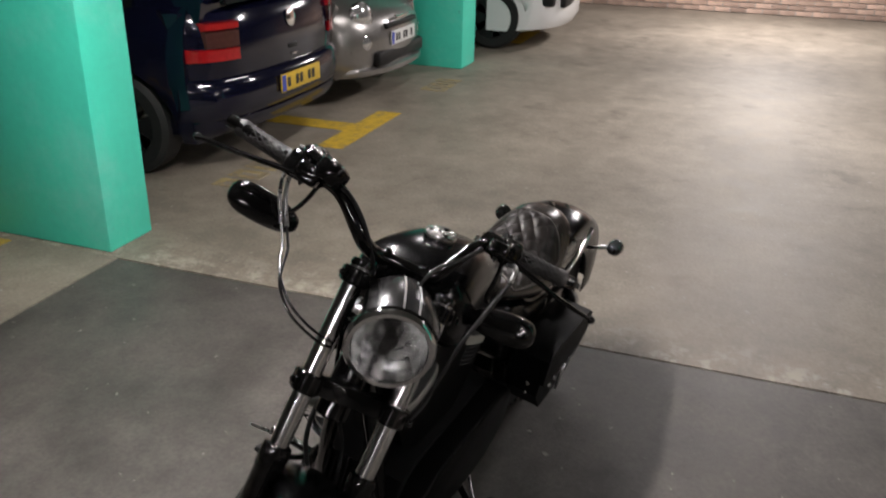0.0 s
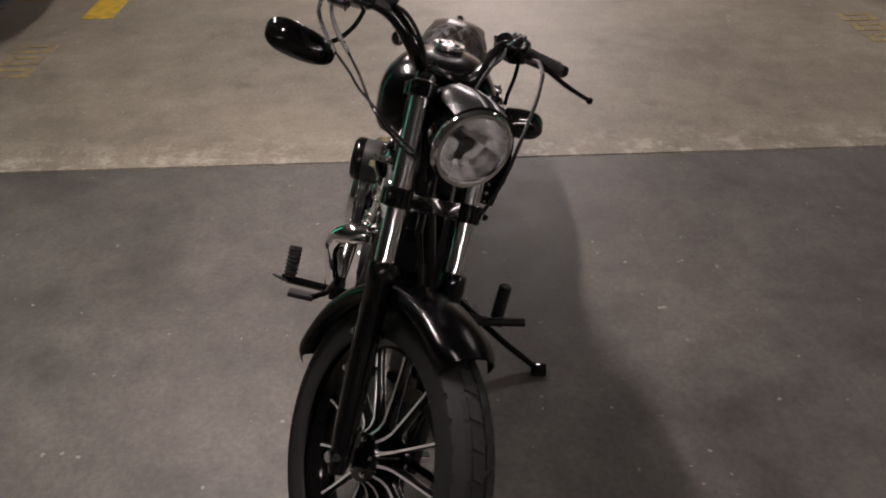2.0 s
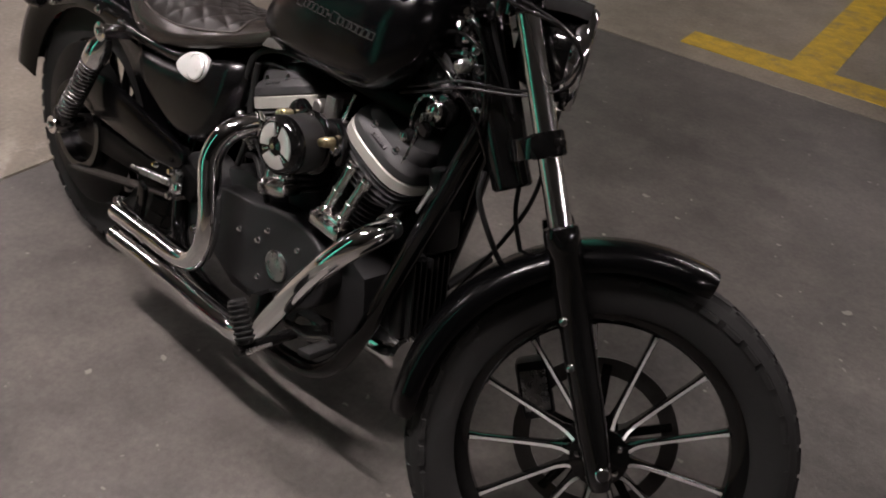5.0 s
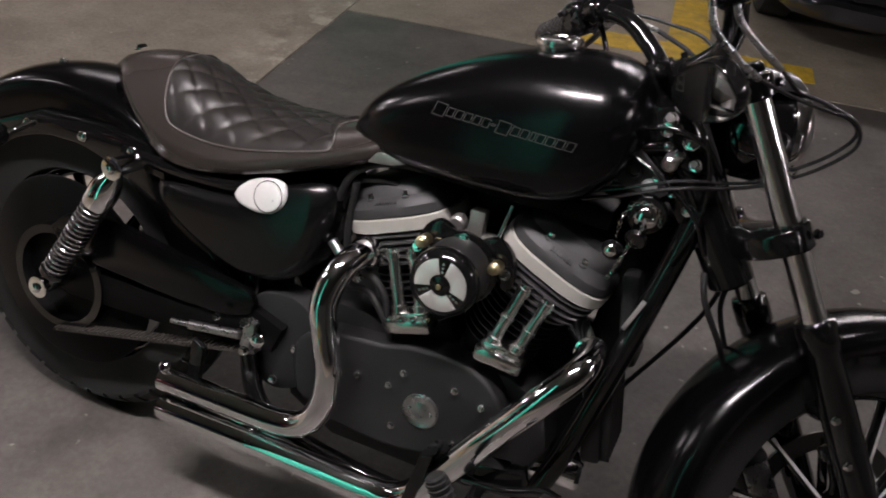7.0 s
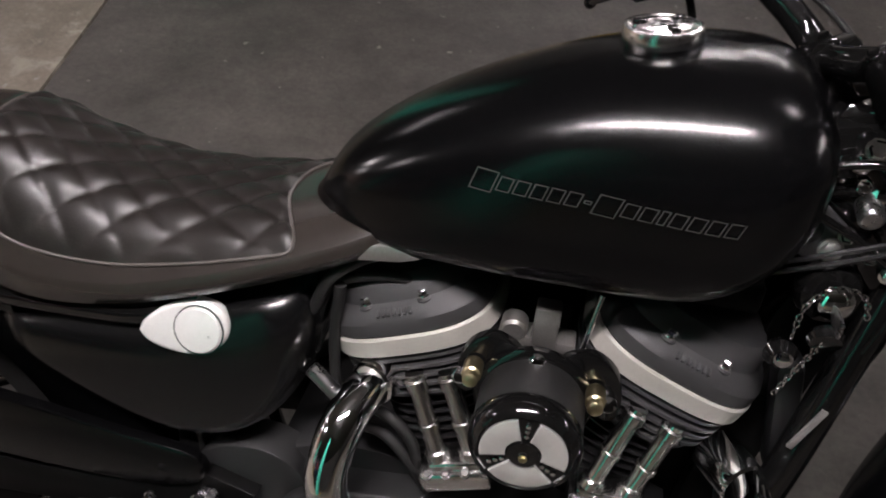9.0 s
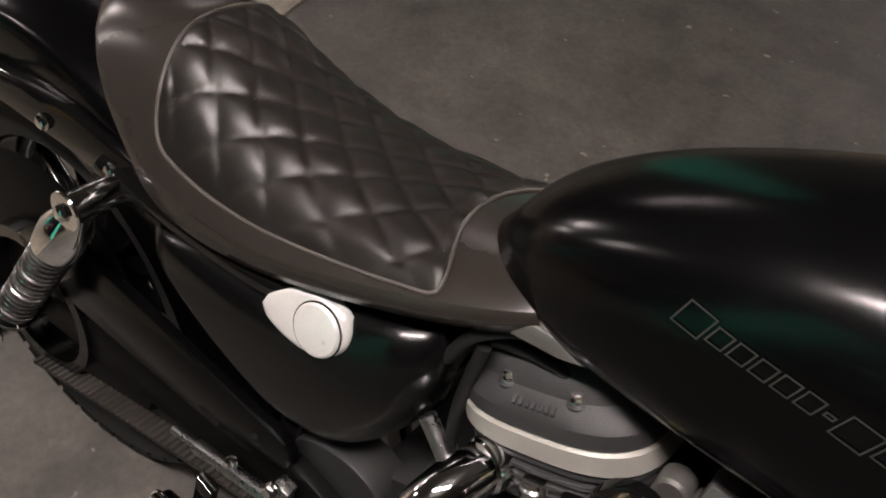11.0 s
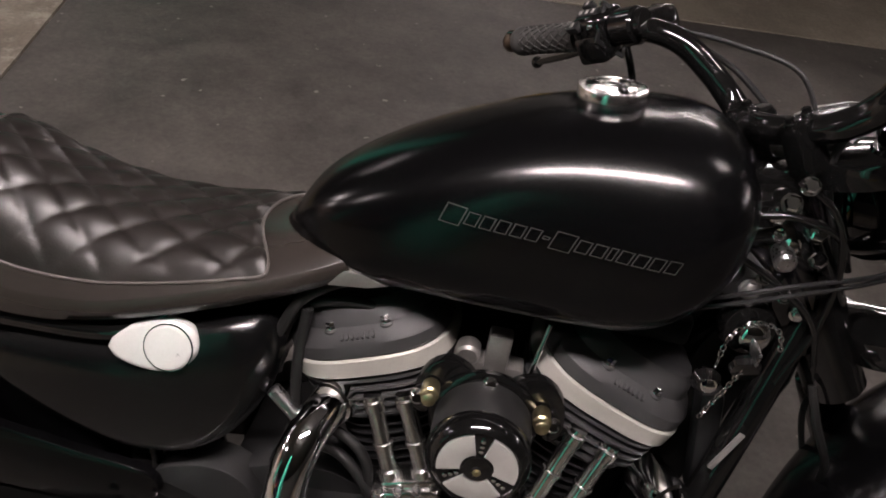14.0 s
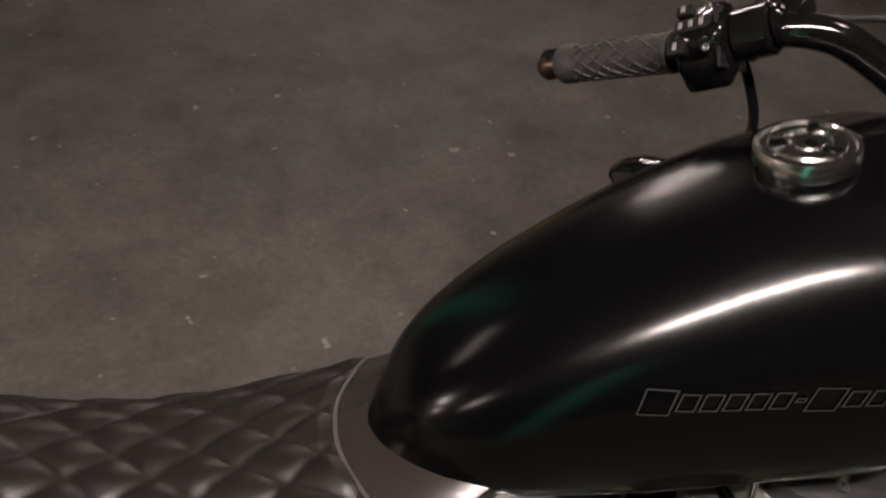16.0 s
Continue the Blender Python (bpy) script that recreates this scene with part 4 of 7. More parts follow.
def tank_ring(x, n=64):
    zt, zb, w = spline(x, TX, T_TOP), spline(x, TX, T_BOT), spline(x, TX, T_W)
    zm = zb + 0.46 * (zt - zb)
    ring = []
    for k in range(n):
        a = 2 * math.pi * (k + 0.5) / n
        c, s = math.cos(a), math.sin(a)
        e = 2.65 if s > 0 else 4.0
        y = w * math.copysign(abs(c) ** (2 / e), c)
        z = zm + (zt - zm if s > 0 else zm - zb) * math.copysign(abs(s) ** (2 / e), s)
        ring.append(V(x, y, z))
    return ring


def tank_side(x, z, side=-1):
    """The y of the tank's skin at x, z."""
    zt, zb, w = spline(x, TX, T_TOP), spline(x, TX, T_BOT), spline(x, TX, T_W)
    zm = zb + 0.46 * (zt - zb)
    h, e = ((zt - zm), 2.65) if z > zm else ((zm - zb), 4.0)
    return side * w * max(0.0, 1 - min(1, abs(z - zm) / h) ** e) ** (1 / e)


bm = B()
xs = [TX[0] + (TX[-1] - TX[0]) * (0.5 - 0.5 * math.cos(math.pi * k / 56)) for k in range(57)]
loft(bm, [tank_ring(x) for x in xs])
tank = bp("fuel_tank", bm, M_BLACK, "satin black teardrop fuel tank", sharp=60)
CAPC = V(0.872, 0.0, spline(0.872, TX, T_TOP))
CAPM = Matrix.Translation(CAPC) @ frame_of((-0.12, 0, 1))
bm = B()
lathe(bm, [(0.0, -0.006), (0.031, -0.006), (0.032, 0.001), (0.0350, 0.002), (0.0355, 0.004), (0.0355, 0.0125), (0.0345, 0.015), (0.0315, 0.0155), (0.0305, 0.0135), (0.026, 0.0135), (0.0245, 0.0155), (0.0165, 0.0165), (0.0155, 0.0145), (0.012, 0.0145), (0.011, 0.016), (0, 0.0165)], CAPM, 64)
cap = bp("fuel_cap", bm, M_CAP, "chrome screw-on fuel cap", tank, sharp=25)
for k in range(3):
    bm = B()
    a = 2 * math.pi * k / 3 + 0.4
    box(bm, CAPM @ V(0.021 * math.cos(a), 0.021 * math.sin(a), 0.0165), (0.012, 0.008, 0.004), 0.001, CAPM.to_3x3() @ Matrix.Rotation(a, 3, "Z"))
    bp("cap_rib", bm, M_GLOSS, "", cap)
bm = B()
box(bm, CAPM @ V(0.004, 0.0, 0.0168), (0.007, 0.006, 0.002), 0.0005, CAPM.to_3x3())
bp("cap_slot", bm, M_GLOSS, "", cap)
bm = B()
cyl(bm, (0.62, 0, 0.775), (0.545, 0, 0.735), 0.03, 0.024, 20)
extrude_outline(bm, [(0.610, 0.762), (0.618, 0.742), (0.668, 0.749), (0.690, 0.757), (0.66, 0.766)], 0.03, laid((0, -0.055, 0), (1, 0, 0), (0, 0, 1)), 0.003)
bp("tank_mount", bm, M_CAST, "grey steel rear tank mount", tank)
# maker's lettering as a plain outlined band of bars following the tank's side
L0, L1 = V(0.731, 0, 0.866), V(0.955, 0, 0.868)


def on_tank(x, z, lift=0.0012):
    return V(x, tank_side(x, z) - lift, z)


bars = [0.030, 0.018, 0.018, 0.018, 0.018, 0.018, 0.010, 0.030, 0.018, 0.018, 0.010, 0.018, 0.018, 0.018, 0.018]
pos = 0.0
total = sum(bars) + 0.0035 * (len(bars) - 1)
for k, wbar in enumerate(bars):
    big = wbar > 0.025
    x0 = 0.731 + 0.226 * pos / total
    x1 = x0 + 0.226 * wbar / total
    pos += wbar + 0.0035
    hgt = 0.020 if big else 0.014
    if wbar <= 0.010 and k == 6:
        hgt = 0.004
    zc = 0.866 + 0.006 * (x0 - 0.731) / 0.226
    bm = B()
    for (a0, a1, b0, b1) in ((x0, x1, hgt / 2 - 0.0012, hgt / 2), (x0, x1, -hgt / 2, -hgt / 2 + 0.0012), (x0, x0 + 0.0013, -hgt / 2, hgt / 2), (x1 - 0.0013, x1, -hgt / 2, hgt / 2)):
        sh = 0.3
        q = [on_tank(a + sh * b, zc + b) for a, b in ((a0, b0), (a1, b0), (a1, b1), (a0, b1))]
        bm.faces.new([bm.verts.new(p) for p in q])
    bp("decal", bm, M_LETTER, "grey outlined decal bar", tank, smooth=False)

# ---- seat ----
SX = [0.105, 0.125, 0.155, 0.195, 0.24, 0.30, 0.38, 0.46, 0.54, 0.60, 0.645, 0.675]
S_TOP = [0.752, 0.782, 0.800, 0.806, 0.797, 0.774, 0.758, 0.757, 0.768, 0.786, 0.800, 0.795]
S_BOT = [0.745, 0.735, 0.712, 0.674, 0.649, 0.643, 0.655, 0.678, 0.706, 0.729, 0.748, 0.760]
S_W = [0.055, 0.082, 0.100, 0.112, 0.121, 0.125, 0.124, 0.118, 0.108, 0.096, 0.080, 0.055]
PX0, PX1 = 0.208, 0.532                      # the quilted panel's ends


def seat_dims(x):
    return spline(x, SX, S_TOP), spline(x, SX, S_BOT), spline(x, SX, S_W)


def panel_half(x):
    """Half width of the quilted panel."""
    w = seat_dims(x)[2] - 0.011
    t0, t1 = max(0.0, min(1.0, (x - PX0) / 0.055)), max(0.0, min(1.0, (PX1 - x) / 0.026))
    return w * (1 - (1 - t0) ** 2.6) ** 0.45 * (1 - (1 - t1) ** 2.6) ** 0.45


def seat_z(x, y):
    """Height of the seat's top without quilting."""
    zt, zb, w = seat_dims(x)
    u = min(1.0, abs(y) / w)
    zs = zb + 0.030 + 0.22 * max(0, zt - zb - 0.10)
    return zs + (zt - zs) * (1 - u**3.0)


bm = B()
nx, ny = 60, 28
rings = []
for i in range(nx + 1):
    x = SX[0] + (SX[-1] - SX[0]) * i / nx
    zt, zb, w = seat_dims(x)
    top = []
    for j in range(ny + 1):
        y = -w + 2 * w * j / ny
        y = w * math.sin(math.pi / 2 * (-1 + 2 * j / ny))
        top.append(V(x, y, seat_z(x, y) - (0.002 if PX0 < x < PX1 - 0.01 and abs(y) < panel_half(x) - 0.004 else 0)))
    ring = top + [V(x, w + 0.002, seat_z(x, w) - 0.012), V(x, w - 0.004, zb + 0.004), V(x, w - 0.02, zb)] + [V(x, -w + 0.02, zb), V(x, -w + 0.004, zb + 0.004), V(x, -w - 0.002, seat_z(x, w) - 0.012)]
    for p in ring:
        p.x -= 0.062 * max(0.0, (0.175 - x) / 0.07) * max(0.0, 1 - (p.y / (w + 0.003)) ** 2)
    rings.append(ring)
loft(bm, rings)
seat = bp("seat", bm, M_SEATSIDE, "solo seat with quilted black leather and smooth grey-black sides", sharp=55)


def swept(x, y):
    """The panel's front edge curves forward at the sides, round the seat's tongue."""
    return x + 0.052 * min(1.0, abs(y) / 0.10) ** 2 * max(0.0, (x - 0.40) / 0.12)


def quilt(x, y, p=0.061, q=0.045):
    a, b = x / p + y / q, x / p - y / q
    return (abs(math.sin(math.pi * a)) * abs(math.sin(math.pi * b))) ** 0.34


bm = B()
nx, ny = 150, 70
grid = []
for i in range(nx + 1):
    x = PX0 + (PX1 - PX0) * (0.5 - 0.5 * math.cos(math.pi * i / nx))
    h = panel_half(x)
    row = []
    for j in range(ny + 1):
        v = -1 + 2 * j / ny
        y = h * v
        edge = min(1.0, (h - abs(y)) / 0.012) * min(1.0, (x - PX0) / 0.012) * min(1.0, (PX1 - x) / 0.012)
        x_ = swept(x, y)
        row.append(bm.verts.new((x_, y, seat_z(x_, y) + 0.0005 + edge**0.6 * (0.0005 + 0.0075 * quilt(x, y)))))
    grid.append(row)
for i in range(nx):
    for j in range(ny):
        bm.faces.new((grid[i][j], grid[i + 1][j], grid[i + 1][j + 1], grid[i][j + 1]))
panel = bp("quilted_panel", bm, M_SEAT, "diamond-quilted black leather", seat, sharp=180)
loop = [V(swept(x, panel_half(x)), panel_half(x) + 0.001, seat_z(swept(x, panel_half(x)), panel_half(x)) + 0.0012) for x in [PX0 + (PX1 - PX0) * (0.5 - 0.5 * math.cos(math.pi * k / 60)) for k in range(61)]]
loop = loop + [V(p.x, -p.y, p.z) for p in reversed(loop[:-1])]
bm = B()
tube(bm, loop, 0.0018, 8, 1)
bp("piping", bm, M_PIPING, "grey piping round the quilting", seat)
# stitches along the quilting seams
bm = B()
for fam in (1, -1):
    for c in range(-2, 22):
        for k in range(260):
            x = PX0 + 0.01 + (PX1 - PX0 - 0.02) * k / 260
            y = fam * 0.045 * (c - x / 0.061)
            for off in (-0.0022, 0.0022):
                yy = y + off
                if abs(yy) > panel_half(x) - 0.007 or k % 2:
                    continue
                x2 = x + 0.0022
                y2 = fam * 0.045 * (c - x2 / 0.061) + off
                a0, a1 = swept(x, yy), swept(x2, y2)
                z0, z1 = seat_z(a0, yy) + 0.0022, seat_z(a1, y2) + 0.0022
                d = V(x2 - x, y2 - yy, 0).normalized().cross(V(0, 0, 1)) * 0.0003
                bm.faces.new([bm.verts.new(p) for p in (V(a0, yy, z0) + d, V(a1, y2, z1) + d, V(a1, y2, z1) - d, V(a0, yy, z0) - d)])
st = bp("stitching", bm, M_THREAD, "double rows of grey stitches", panel, smooth=False)
st["kind"] = "stuff"
bolt((0.092, 0, 0.792), (-0.5, 0, 1), 0.010, 0.008, M_CHROME, seat, "seat_screw")

# ---- oil tank and battery cover ----
for s, nm, lb in ((-1, "oil_tank", "satin black oil tank below the seat"), (1, "battery_cover", "satin black battery cover below the seat")):
    out = [(0.205, 0.585), (0.215, 0.605), (0.30, 0.628), (0.42, 0.655), (0.51, 0.682), (0.555, 0.692), (0.577, 0.68), (0.584, 0.645), (0.576, 0.590), (0.556, 0.542), (0.530, 0.504), (0.495, 0.478), (0.45, 0.466), (0.40, 0.466), (0.33, 0.488), (0.26, 0.522), (0.215, 0.555)]
    cx, cz = 0.42, 0.585
    bm = B()
    secs = []
    fall = [(0.02, 1.0), (0.058, 1.0)]
    for i in range(1, 15):          # rounded rim
        k = 1 - 0.26 * (1 - math.cos(math.pi / 2 * i / 14))
        fall.append((0.060 + 0.052 * math.sin(math.pi / 2 * i / 14) + 0.0085 * (1 - k * k), k))
    for i in range(1, 19):          # gently bulged side
        k = 0.74 * (1 - i / 19)
        fall.append((0.112 + 0.0085 * (1 - k * k), k))
    for d, k in fall:
        ring = smooth_path([V(cx + (x - cx) * k, s * d, cz + (z - cz) * k) for x, z in out] + [V(cx + (out[0][0] - cx) * k, s * d, cz + (out[0][1] - cz) * k)], 7)[:-1]
        for p in ring:      # the upper part leans in above a ridge that softens ahead
            zr = 0.605 + 0.06 * (p.x - 0.34) + max(0.0, p.x - 0.34) * 0.06
            soft = 0.008 + 0.10 * max(0.0, p.x - 0.40)
            over = soft * math.log1p(math.exp(min(40.0, (p.z - zr) / soft)))
            if d > 0.05:
                shelf = min(1, max(0, (0.45 - p.x) / 0.05))
                p.y -= s * (0.30 * over + shelf * min(1.1 * over, 0.024))
        secs.append(ring)
    loft(bm, secs)
    ot = bp(nm, bm, M_DENIM, lb, sharp=60)
    if s < 0:
        BN, BY, BO = V(0, -0.966, 0.259), V(0, 0.259, 0.966), V(0, -0.106, 0.635)
        out = [(0.400, 0.638), (0.412, 0.651), (0.44, 0.662), (0.475, 0.664), (0.50, 0.654), (0.508, 0.636), (0.50, 0.618), (0.478, 0.606), (0.455, 0.606), (0.430, 0.613), (0.408, 0.625)]
        out = [(0.459 + (x - 0.464) * 0.91 - (z - 0.635) * 0.31, 0.640 + (z - 0.635) * 1.0 + (x - 0.464) * 0.28) for x, z in out]
        ring = smooth_path([V(x, z, 0) for x, z in out + out[:1]], 4)[:-1]
        bm = B()
        extrude_outline(bm, [(p.x, p.y) for p in ring], 0.013, laid(BO - 0.635 * BY, (1, 0, 0), BY), 0.007, 4)
        bg = bp("filler_badge", bm, M_FILLER, "bright teardrop filler cover", ot)
        bm = B()
        lathe(bm, [(0.0, 0.0), (0.0255, 0.0), (0.0262, 0.002), (0.024, 0.0045), (0.012, 0.006), (0, 0.0064)], Matrix.Translation(V(0.468, 0, 0) + BO + BY * 0.005 + BN * 0.0125) @ frame_of(BN), 40)
        bp("filler_cap", bm, M_FILLER, "round brushed filler cap", bg)
        bm = B()
        lathe(bm, [(0.0262, 0.0), (0.0276, 0.0), (0.0276, 0.0012), (0.0262, 0.0012)], Matrix.Translation(V(0.468, 0, 0) + BO + BY * 0.005 + BN * 0.0127) @ frame_of(BN), 40, close=True)
        bp("cap_ring", bm, M_GLOSS, "", bg)

# ---- shocks ----
for s in (-1, 1):
    top, bot = V(0.182, s * 0.150, 0.622), V(0.025, s * 0.172, 0.340)
    d = (top - bot).normalized()
    m = Matrix.Translation(bot) @ frame_of(d)
    L = (top - bot).length
    hold = bike
    bm = B()
    lathe(bm, [(0, 0.0), (0.014, 0.0), (0.014, 0.03), (0.026, 0.034), (0.027, 0.045), (0.018, 0.05), (0.016, L * 0.72), (0, L * 0.72)], m, 24)
    bp("body", bm, M_GLOSS, "", hold)
    bm = B()
    turns = 16
    tube(bm, [m @ V(0.022 * math.cos(2 * math.pi * turns * k / 380), 0.022 * math.sin(2 * math.pi * turns * k / 380), 0.046 + (L * 0.72 - 0.046) * k / 380) for k in range(381)], 0.0030, 6, 1)
    bp("spring", bm, M_SPRING, "dark grey coil spring", hold)
    bm = B()
    lathe(bm, [(0.0, L * 0.70), (0.026, L * 0.70), (0.028, L * 0.72), (0.028, L * 0.82), (0.024, L * 0.87), (0.016, L * 0.93), (0.012, L * 0.95), (0, L * 0.95)], m, 28)
    bp("cover", bm, M_CHROME, "chrome upper shroud", hold)
    for c, r in ((top, 0.017), (bot, 0.017)):
        bm = B()
        cyl(bm, c - V(0, s * 0.065, 0), c + V(0, s * 0.02, 0), r, seg=20, bevel=0.002)
        bp("eye", bm, M_CHROME, "", hold)
        bm = B()
        lathe(bm, [(0.0, 0.0), (0.021, 0.0), (0.022, 0.002), (0.021, 0.004), (0.012, 0.005), (0.0, 0.005)], Matrix.Translation(c + V(0, s * 0.018, 0)) @ frame_of((0, s, 0)), 28)
        bp("washer", bm, M_CHROME, "bright dished washer", hold)
        bolt(c + V(0, s * 0.02, 0), (0, s, 0), 0.009, 0.01, M_CHROME, hold)

# ---- engine ----
eng = bike
CR = V(0.817, 0, 0.33)


def cyl_frame(s):
    """Local z up a cylinder's axis, local x along the bike; s=-1 rear, 1 front."""
    a = math.radians(22.5) * s
    up, al = V(math.sin(a), 0, math.cos(a)), V(math.cos(a), 0, -math.sin(a))
    return Matrix.Translation(CR) @ Matrix((al, V(0, 1, 0), up)).transposed().to_4x4()


def oval(lx, ly, e=3.0, n=48, flat=0.0):
    out = []
    for k in range(n):
        a = 2 * math.pi * k / n
        c, s = math.cos(a), math.sin(a)
        out.append((lx * math.copysign(abs(c) ** (2 / e), c), ly * math.copysign(abs(s) ** (2 / e), s)))
    return out


def stacked(bm, m, layers):
    """Ovals (lx, ly, height) joined to a solid."""
    loft(bm, [[m @ V(x, y, h) for x, y in oval(lx, ly, e)] for lx, ly, h, e in layers])


for s in (-1, 1):
    m = cyl_frame(s) @ Matrix.Translation((-0.006 if s < 0 else 0.0, 0, 0.003 if s < 0 else 0.008))
    # barrel with round cooling fins
    bm = B()
    lathe(bm, [(0.052, 0.11), (0.052, 0.29)], m, 32)
    cy = bp("cylinder", bm, M_PLAST, "black finned cylinder", eng)
    for k in range(9):
        bm = B()
        h = 0.165 + 0.0125 * k
        stacked(bm, m, [(0.066, 0.070, h, 2.6), (0.070, 0.074, h + 0.0012, 2.6), (0.070, 0.074, h + 0.0032, 2.6), (0.066, 0.070, h + 0.0044, 2.6)])
        bp("fin", bm, M_PLAST, "", cy)
    # head with wide fins
    bm = B()
    stacked(bm, m, [(0.058, 0.058, 0.265, 2.5), (0.074, 0.068, 0.30, 2.8), (0.078, 0.072, 0.336, 3.0)])
    hd = bp("cylinder_head", bm, M_PLAST, "black finned cylinder head", eng)
    for k in range(5):
        h = 0.274 + 0.0118 * k
        lx = (0.074, 0.088, 0.089, 0.090, 0.091)[k]
        bm = B()
        stacked(bm, m, [(lx, 0.079, h, 3.0), (lx + 0.003, 0.082, h + 0.0012, 3.0), (lx + 0.003, 0.082, h + 0.0052, 3.0), (lx, 0.079, h + 0.0064, 3.0)])
        bp("fin", bm, M_WRINK, "", hd)
    # rocker box: bright band, grey cover with ledge, bolts and ribs
    bm = B()
    stacked(bm, m, [(0.096, 0.083, 0.331, 3.0), (0.0985, 0.0855, 0.333, 3.0), (0.0985, 0.0855, 0.353, 3.0), (0.096, 0.083, 0.355, 3.0)])
    band = bp("rocker_band", bm, M_ALUBAND, "pale grey machined rocker band", eng, sharp=30)
    bm = B()
    stacked(bm, m, [(0.094, 0.081, 0.354, 3.0), (0.0965, 0.0835, 0.358, 3.0), (0.0955, 0.0825, 0.372, 3.0), (0.091, 0.077, 0.381, 2.9), (0.082, 0.067, 0.388, 2.8), (0.079, 0.061, 0.402, 2.8), (0.072, 0.053, 0.412, 2.6), (0.050, 0.036, 0.417, 2.4)])
    rc = bp("rocker_cover", bm, M_WRINK, "dark grey wrinkle-finish rocker cover", eng, sharp=28)
    for x in (-0.032, 0.032):
        for y in (-0.062, 0.062):
            bm = B()
            lathe(bm, [(0.010, 0.374), (0.010, 0.386), (0.008, 0.388), (0, 0.388)], m @ Matrix.Translation((x, y, 0)), 16)
            bp("bolt_boss", bm, M_WRINK, "", rc)
            bolt(m @ V(x, y, 0.387), m.to_3x3() @ V(0, 0, 1), 0.0055, 0.009, M_CHROME, rc)
    for k in range(7):
        bm = B()
        box(bm, m @ V(-0.018 + 0.006 * k, -0.0735, 0.3815), (0.0035, 0.014, 0.004), 0.0008, m.to_3x3() @ Matrix.Rotation(0.35, 3, "X"))
        bp("embossed_bar", bm, M_WRINK, "embossed marking", rc)
    # pushrod tubes and tappet block
    pr = {-1: (((0.692, 0.613), (0.734, 0.505)), ((0.727, 0.625), (0.771, 0.518))), 1: (((0.926, 0.628), (0.893, 0.512)), ((0.966, 0.616), (0.934, 0.510)))}[s]
    for (xa, za), (xb, zb) in pr:
        bm = B()
        a, b_ = V(xa, -0.083, za), V(xb, -0.100, zb)
        cyl(bm, a, b_, 0.0105, seg=20)
        d = (b_ - a).normalized()
        cyl(bm, b_ - d * 0.022, b_, 0.014, seg=20, bevel=0.002)
        cyl(bm, a + d * 0.005, a + d * 0.02, 0.013, seg=20, bevel=0.002)
        cyl(bm, a + d * 0.06, a + d * 0.067, 0.0125, seg=20, bevel=0.001)
        bp("pushrod_tube", bm, M_CAP, "chrome pushrod tube", eng)
    (x0, z0), (x1, z1) = pr[0][1], pr[1][1]
    ang = math.atan2(z1 - z0, x1 - x0)
    bm = B()
    c = V((x0 + x1) / 2, -0.096, (z0 + z1) / 2 - 0.012)
    box(bm, c, (0.082, 0.046, 0.026), 0.006, Matrix.Rotation(-ang, 3, "Y"))
    box(bm, c + V(0, 0.0, 0.018), (0.066, 0.036, 0.014), 0.004, Matrix.Rotation(-ang, 3, "Y"))
    tp = bp("tappet_block", bm, M_CAP, "chrome tappet block", eng)
    for dx in (-0.033, -0.011, 0.011, 0.033):
        bolt(c + V(dx * math.cos(ang), -0.020, 0.012 + dx * math.sin(ang)), (0, -0.6, 1), 0.005, 0.008, M_CHROME, tp)

# crankcase and covers
bm = B()
out = [(0.52, 0.24), (0.50, 0.34), (0.53, 0.44), (0.60, 0.47), (0.66, 0.47), (0.72, 0.45), (0.93, 0.45), (1.00, 0.42), (1.02, 0.34), (0.98, 0.24), (0.90, 0.20), (0.62, 0.19)]
extrude_outline(bm, out, 0.17, laid((0, 0.10, 0), (1, 0, 0), (0, 0, 1)), 0.012)
bp("crankcase", bm, M_CASE, "dark grey crankcase", eng)
gc = [(0.560, 0.285), (0.545, 0.34), (0.552, 0.395), (0.600, 0.430), (0.660, 0.440), (0.715, 0.448), (0.760, 0.462), (0.830, 0.468), (0.890, 0.458), (0.930, 0.425), (0.945, 0.375), (0.925, 0.325), (0.880, 0.295), (0.82, 0.268), (0.74, 0.252), (0.64, 0.255)]
bm = B()
ring = smooth_path([V(x, z, 0) for x, z in gc + gc[:1]], 4)[:-1]
extrude_outline(bm, [(p.x, p.y) for p in ring], 0.05, laid((0, -0.062, 0), (1, 0, 0), (0, 0, 1)), 0.008, 3)
cov = bp("gear_cover", bm, M_CASE, "dark grey wrinkle-finish gear cover", eng)
for x, z in ((0.676, 0.372), (0.737, 0.377), (0.761, 0.411), (0.855, 0.415), (0.905, 0.403), (0.754, 0.300), (0.60, 0.395), (0.87, 0.312)):
    bolt((x, -0.112, z), (0, -1, 0), 0.0052, 0.007, M_CHROME, cov)
bm = B()
lathe(bm, [(0.033, 0), (0.033, 0.003), (0.030, 0.005), (0.027, 0.0035), (0.012, 0.0035), (0.010, 0.005), (0, 0.005)], Matrix.Translation((0.803, -0.112, 0.352)) @ frame_of((0, -1, 0)), 40)
tm = bp("timer_cover", bm, M_STEEL, "round brushed metal timer cover", cov)
for k in range(2):
    bolt(V(0.803 + 0.02 * (1 - 2 * k), -0.115, 0.352), (0, -1, 0), 0.003, 0.003, M_CHROME, tm)
bm = B()
out = [(0.44, 0.28), (0.42, 0.36), (0.45, 0.44), (0.52, 0.46), (0.57, 0.43), (0.585, 0.36), (0.56, 0.29), (0.50, 0.26)]
ring = smooth_path([V(x, z, 0) for x, z in out + out[:1]], 4)[:-1]
